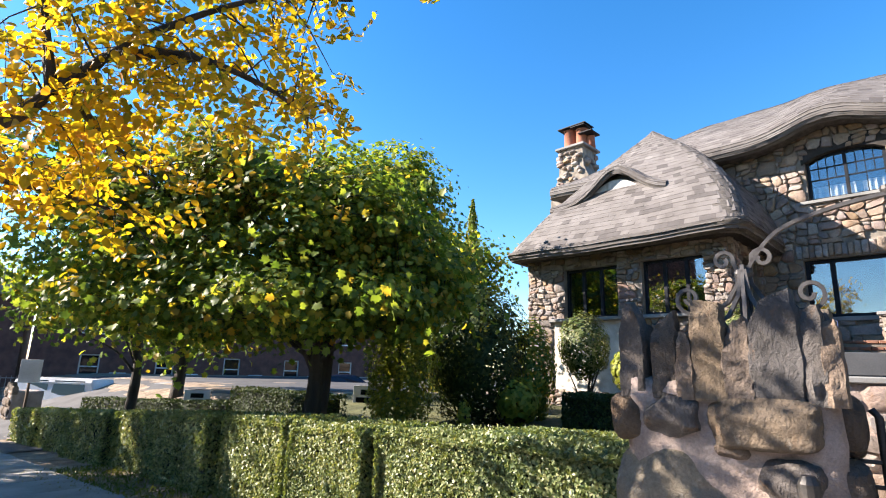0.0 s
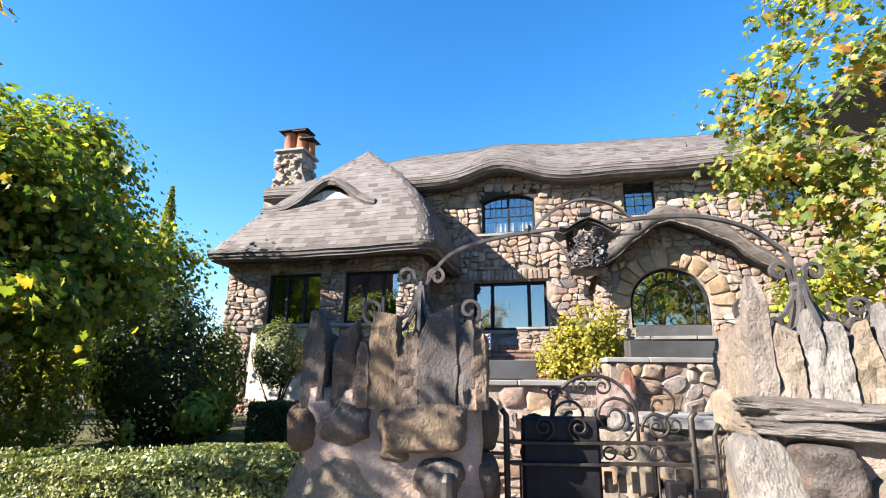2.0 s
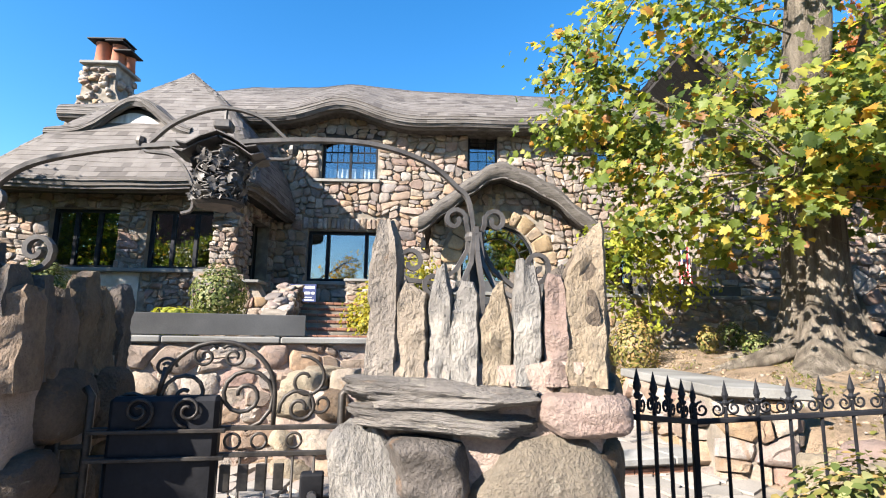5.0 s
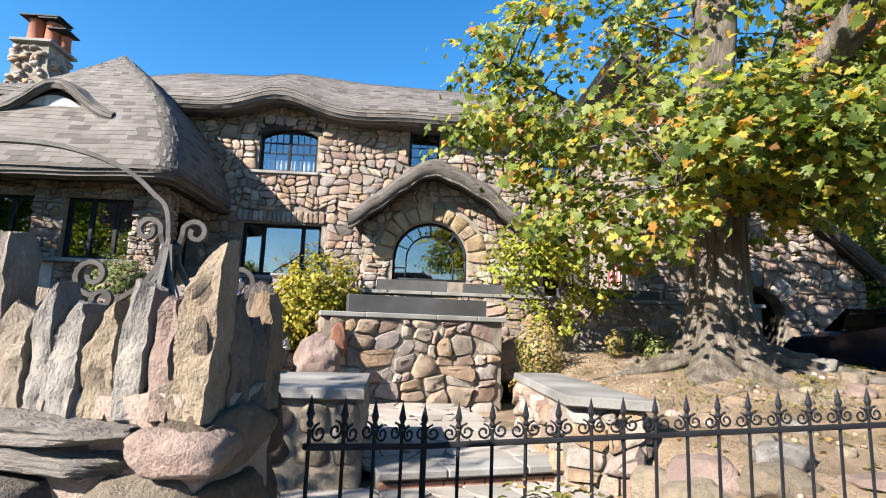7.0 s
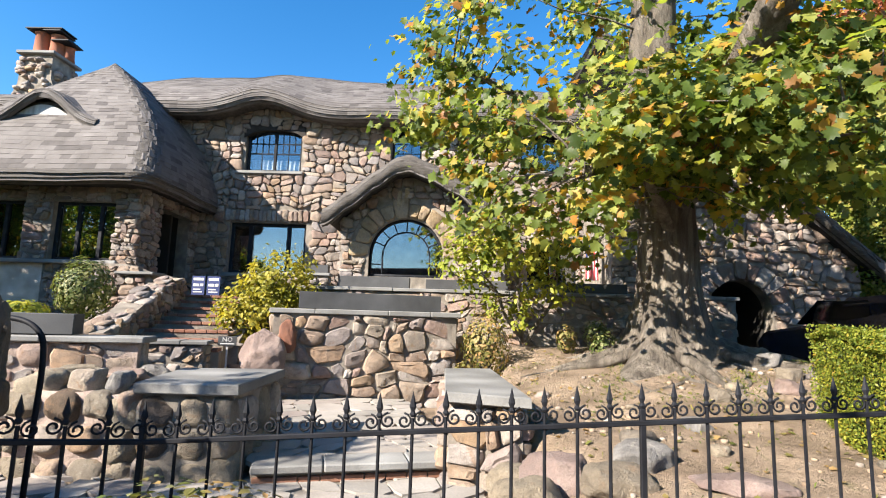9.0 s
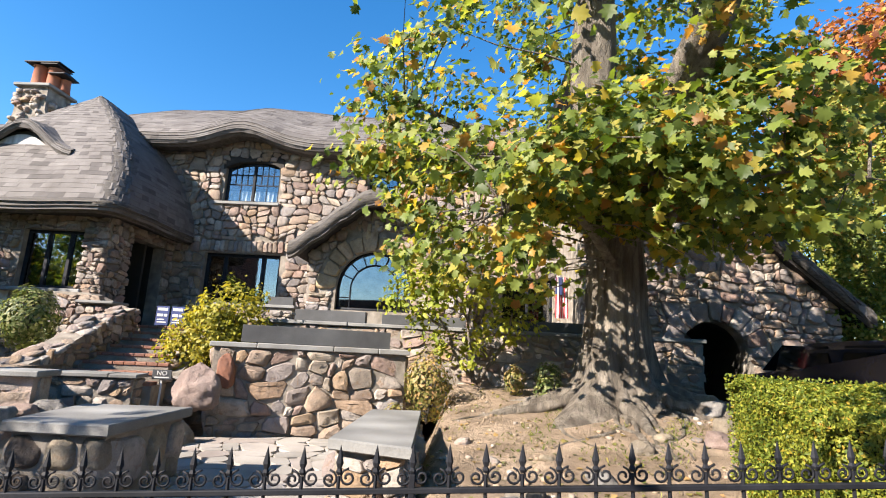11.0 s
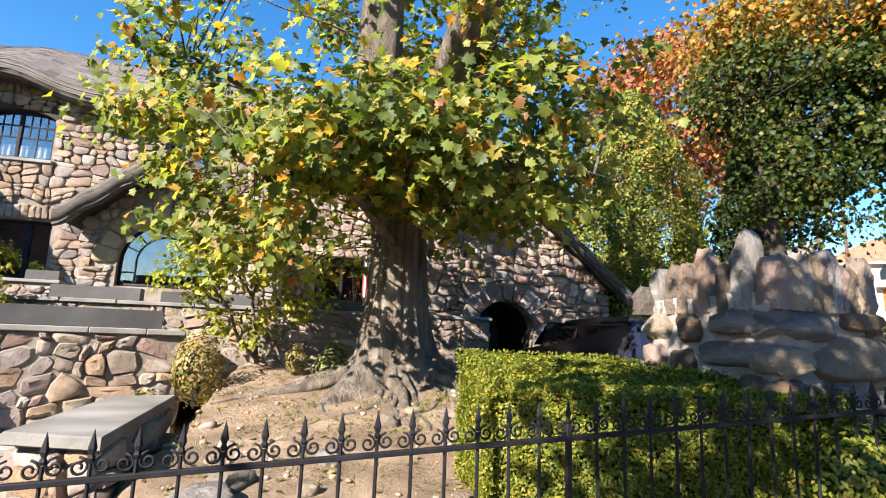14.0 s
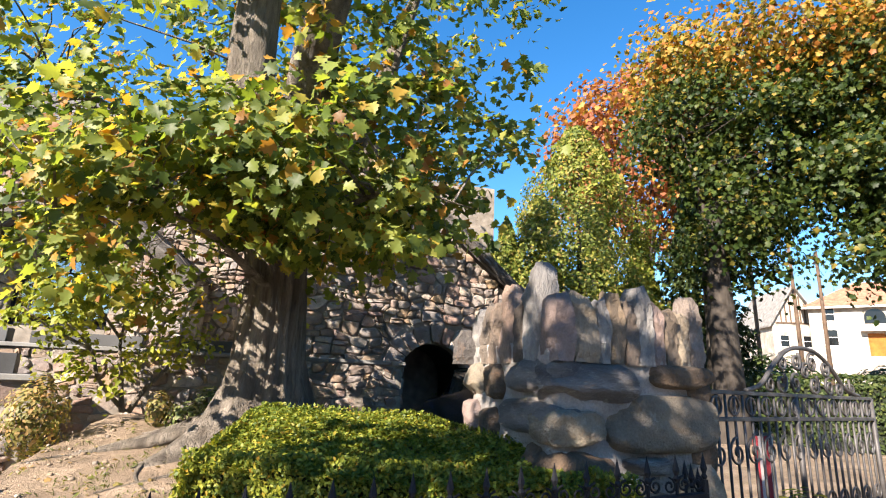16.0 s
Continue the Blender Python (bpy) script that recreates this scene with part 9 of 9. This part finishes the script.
part("post", Geo().box((-.04, -.04, 0), (.04, .04, 2.4), .005), M_TIMBER, ss)
part("board", Geo().box((-.4, -.06, 1.5), (.4, -.045, 2.4), .01), M_WHITE, ss, m=pose(0, 0, 0, 0, 0, 40))

# ---- the upper side: drive, car, background trees and houses ----
drive = Geo()
drive.grid(lambda a, b: (lerp(13.6, 17.0, a), lerp(1.0, 11.5, b), lerp(0.74, 0.99, b) + 0.03), 4, 10)
tagged(part("drive", drive, M_ASPHALT, mend=False), "dark asphalt drive to the carriage arch", "road", kind="structure")
car((15.5, 5.65, 0.9), 79, (4.8, 1.9, 1.58), M_CARBLUE, "dark blue estate car parked in the drive", estate=True)
stone_wall("wall_drive", hw(15.4, 2.6), hw(24, 1.6), 0.6, 2.0, 0.4, "dark rubble wall beside the drive", 81, limit=60, cap=0)
conifer((19.6, 13.0, 0.9), 7.2, 1.3, M_LIMECON, "narrow yellow-green conifer leaning on the next", 19, 15000, 0.12, False)
conifer((20.9, 12.6, 0.9), 9.9, 2.1, M_LIMECON, "broad yellow-green conifer behind the drive", 14, 34000, 0.125, False)
conifer((18.6, 13.4, 0.9), 6.4, 1.8, M_LIMECON, "yellow-green conifer beside the gable", 15, 16000, 0.14)
conifer((26, 17.0, 0.9), 9.5, 2.2, M_CONIFER, "tall dark conifer behind the drive", 16, 9000, 0.24)
conifer((24.4, 11.0, 0.9), 8.4, 2.1, M_CONIFER, "dark conifer behind the drive pillar", 18, 12000, 0.18)
conifer((23.2, 12.2, 0.9), 6.6, 1.5, M_CONIFER_L, "light green conifer beside the drive", 17, 8000, 0.2)
broad_tree((31, 18.6, 0.8), [((31.4, 18.6, 14.4), (5.2, 5.2, 4.8), 320, 36)], M_RUSSET, 0.26, LEAF_LOBED, "russet autumn tree behind the conifers", 8, 0.35, 41, cr=(0.6, 0.6, 0.45))
broad_tree((22.4, 8.9, 0.9), [((23.6, 7.8, 8.6), (2.3, 2.2, 2.2), 110, 84), ((25.2, 5.4, 7.6), (2.4, 1.8, 1.3), 80, 84), ((22.4, 9.4, 9.8), (1.5, 1.5, 2.0), 60, 76), ((24.8, 6.6, 10.4), (2.0, 1.8, 1.5), 70, 76), ((22.2, 8.0, 6.6), (1.3, 1.1, 1.0), 26, 40), ((24.4, 3.4, 6.0), (1.7, 1.5, 0.8), 40, 40), ((26.0, 3.6, 8.6), (2.0, 1.6, 1.6), 60, 76), ((24.0, 5.6, 5.4), (1.6, 1.2, 0.6), 26, 70), ((26.2, 2.6, 5.2), (1.8, 1.4, 0.8), 36, 70), ((25.4, 5.0, 6.2), (1.8, 1.3, 0.7), 36, 70), ((25.6, 4.4, 5.1), (2.2, 1.6, 0.8), 50, 70), ((27.4, 2.2, 5.8), (2.0, 1.8, 1.1), 60, 70), ((23.2, 9.0, 6.0), (1.5, 1.3, 1.0), 40, 70)], M_DARKLEAF, 0.135, LEAF_LOBED, "tall dark green shade tree by the drive", 6.5, 0.38, 42, limbs=2, cr=(0.42, 0.42, 0.26))
broad_tree((23.0, 9.5, 0.9), [((24.2, 7.4, 12.0), (2.6, 2.6, 1.2), 80, 60), ((26.2, 5.4, 11.4), (2.4, 2.2, 1.4), 80, 60), ((22.8, 9.4, 11.8), (1.6, 1.6, 0.9), 30, 60), ((27.5, 4.0, 13.0), (2.4, 2.0, 1.6), 70, 60), ((22.7, 9.8, 12.2), (1.2, 1.2, 0.8), 20, 60)], M_ORANGELEAF, 0.15, LEAF_LOBED, "tree with orange and yellow upper leaves", 9, 0.3, 43, cr=(0.55, 0.55, 0.4))
conifer((30, 15.5, 0.9), 5.5, 2.6, M_CONIFER, "dark spreading evergreen along the pavement", 44, 6000, 0.24)
hedge("hedge", [(23.3, 8.4), (25.6, 1.6), (26.6, 1.9), (24.3, 8.7)], 0.6, 2.7, 12000, 0.1, M_CONIFER, "dark clipped hedge beyond the drive", 19)
for k, (x, y, r) in enumerate(((33, 13.5, 1.6), (36, 11, 1.4), (38.5, 9.0, 1.5), (30.5, 12.4, 1.2), (27.5, 12.0, 1.0), (41, 6.5, 1.6))):
    bush((x, y, 0.9 + r * .85), (r * 1.4, r, r * 1.05), 2200, 0.2, M_CONIFER if k % 2 else M_MAPLE, "dark shrub along the far pavement", 80 + k, core=0.5)
for k, (x, y, h) in enumerate(((43.75, 20.59, 13.0), (44.82, 18.66, 11.0), (45.43, 17.44, 10.4))):
    t = thing("utility_pole", pose(x, y, 0.8), "brown wooden utility pole", "pole")
    part("pole", Geo().tube([(0, 0, 0), (0.1 * (k - 1), 0, h)], [.14, .1], 8), M_TIMBER, t, smooth=True)
    part("crossarm", Geo().box((-.7, -.05, h - .7), (.7, .05, h - .6), .01), M_TIMBER, t, m=pose(0, 0, 0, 0, 0, 40))


def far_house(p, yaw, W, H, D, roof_h, wallm, roofm, label, wins, gable=False, door=None, timbers=False):
    t = thing("house", pose(*p, 0, 0, yaw), label, "house")
    rects_ = [(a, a + w, z, z + h) for a, z, w, h in wins] + ([door] if door else [])
    part("wall", wall_block(Geo(), 0, W, -5.5, H, 0, .3, rects_), wallm, t)
    for a, b in (((0, .31, -5.5), (.3, D, H)), ((W - .3, .31, -5.5), (W, D, H)), ((.31, D - .3, -5.5), (W - .31, D, H))):
        part("side_wall", Geo().box(a, b), wallm, t)
    if gable:
        part("gable", Geo().prism([(0, H), (W, H), (W / 2, H + roof_h)], 0.0, .3), wallm, t)
        g = Geo()
        for s in (0, 1):
            a, b = ((-.4, W / 2) if s == 0 else (W + .4, W / 2))
            g.add([(a, -.4, H - .3), (b, -.4, H + roof_h + .12), (b, D, H + roof_h + .12), (a, D, H - .3), (a, -.4, H - .1), (b, -.4, H + roof_h + .32), (b, D, H + roof_h + .32), (a, D, H - .1)], [(0, 1, 2, 3), (4, 5, 6, 7), (0, 1, 5, 4), (3, 2, 6, 7), (0, 4, 7, 3)])
        part("roof", g, roofm, t)
        if timbers:
            for k in range(7):
                x = W * (.2 + k * .1)
                part("timber", Geo().box((x - .07, -.06, H + .3), (x + .07, -.005, H + roof_h * (1 - abs(x - W / 2) / (W / 2)) - .1), .005), M_TIMBER, t)
            part("timber", Geo().box((W * .08, -.07, H + .15), (W * .92, -.005, H + .32), .005), M_TIMBER, t)
    else:
        g = Geo()
        g.add([(-.7, -.7, H), (W + .7, -.7, H), (W + .7, D + .7, H), (-.7, D + .7, H), (W * .3, D * .5, H + roof_h), (W * .7, D * .5, H + roof_h)], [(0, 1, 5, 4), (1, 2, 5), (2, 3, 4, 5), (3, 0, 4), (0, 3, 2, 1)])
        part("roof", g, roofm, t)
        part("eave_board", Geo().box((-.65, -.68, H - .25), (W + .65, -.6, H - .01), .01), M_WHITE, t)
    for a, z, w, h in wins:
        wn_ = part("window", Geo().box((a, .05, z), (a + .08, .15, z + h)).box((a + w - .08, .05, z), (a + w, .15, z + h)).box((a + .08, .05, z + h - .08), (a + w - .08, .15, z + h)).box((a + .08, .05, z + h / 2 - .04), (a + w - .08, .15, z + h / 2 + .04)).box((a - .08, -.06, z - .1), (a + w + .08, .15, z)), M_WHITE, t)
        part("pane", Geo().box((a + .08, .1, z), (a + w - .08, .11, z + h), .001), M_CARGLASS, wn_)
    if door:
        part("door", Geo().box((door[0], .1, door[2]), (door[1], .16, door[3]), .01), M_ORANGE, t, "bright orange front door")
    return t


far_house((74.65, 37.07, 6.94), -34, 5.6, 3.6, 10, 4.6, M_FARWALL, M_GREYROOF, "white half-timbered gabled house across the street", [(0.8, 1.0, 1.1, 1.4), (3.4, 1.0, 1.1, 1.4), (2.3, 3.9, 0.9, 1.2)], True, None, True)
fh = far_house((76.41, 33.74, 6.84), -62, 17, 5.6, 11, 3.6, M_FARWALL, M_ROOFTILE, "cream house with a red tile roof and orange door", [(1.2, 1.2, 1.4, 1.8), (9.5, 1.2, 1.4, 1.8), (12.2, 1.2, 1.4, 1.8), (1.2, 4.0, 1.3, 1.5), (9.5, 4.0, 1.3, 1.5), (12.2, 4.0, 1.3, 1.5)], False, (5.2, 6.9, 0, 2.5))
part("arched_window", Geo().prism([(5.1, 3.6)] + [(6.05 + .95 * math.cos(t), 4.3 + .95 * math.sin(t)) for t in [math.pi * (1 - k / 12) for k in range(13)]] + [(7.0, 3.6)], -.04, -.005), M_CARGLASS, fh)
part("door_canopy", Geo().prism([(4.6, 2.7), (7.5, 2.7), (7.0, 3.3), (5.1, 3.3)], -1.0, -.005), M_WHITE, fh)

# flag on the porch
fl = thing("flag", HOUSE @ pose(9.0, -2.4, 3.0), "red and white striped flag hanging on the porch", "flag")
part("pole", Geo().tube([(0, .25, 1.3), (0, -.12, 1.12)], .012, 6), M_METAL, fl)
for k in range(9):
    x0 = -.16 + k * .036
    g = Geo()
    g.grid(lambda a, b: (x0 + .036 * a, -.1 + .05 * math.sin((x0 + .036 * a) * 30 + b * 2), lerp(0, 1.1, b)), 2, 8)
    g2 = Geo()
    g2.v = g.v + [(x, y + .003, z) for x, y, z in g.v]
    m_ = len(g.v)
    g2.f = g.f + [tuple(i + m_ for i in reversed(f)) for f in g.f]
    part("stripe", g2, M_REDPAINT if k % 2 == 0 else M_WHITE, fl, smooth=True, mend=False)
g = Geo().box((-.17, -.135, .62), (.02, -.12, 1.1), .004)
part("canton", g, M_BLUECLOTH, fl, "blue corner field")
# red and white banner hanging behind the drive gate
bn = thing("banner", pose(DG.x + 1.7, DG.y + 0.6, 0.9, 0, 0, -14), "faded red and white striped cloth behind the drive gate", "flag")
for k in range(4):
    part("stripe", Geo().box((k * .06, -.01 + .006 * (k % 2), 0.15), (k * .06 + .058, .0, 0.85), .002), M_REDPAINT if k % 2 == 0 else M_WHITE, bn)
part("stake", Geo().tube([(.12, .02, -.1), (.12, .02, .9)], .01, 5), M_METAL, bn)

# unseen plain walls across the street close the place behind the walker, added to cut sky fill
for k in range(7):
    x = -34 + k * 11.5
    # the first is raised so that the wing windows reflect dark
    h = (13.0 if k == 0 else 5.3) + (k * 37 % 5) * 0.25
    fr = part("wall_opposite", Geo().box((x, -17.5, -2.0), (x + 11.2, -13.2 - (k % 3) * 0.4, h), 0.02), M_BRICKWALL)
    tagged(fr, "unseen plain dark wall added to block sky light", "wall", kind="structure")
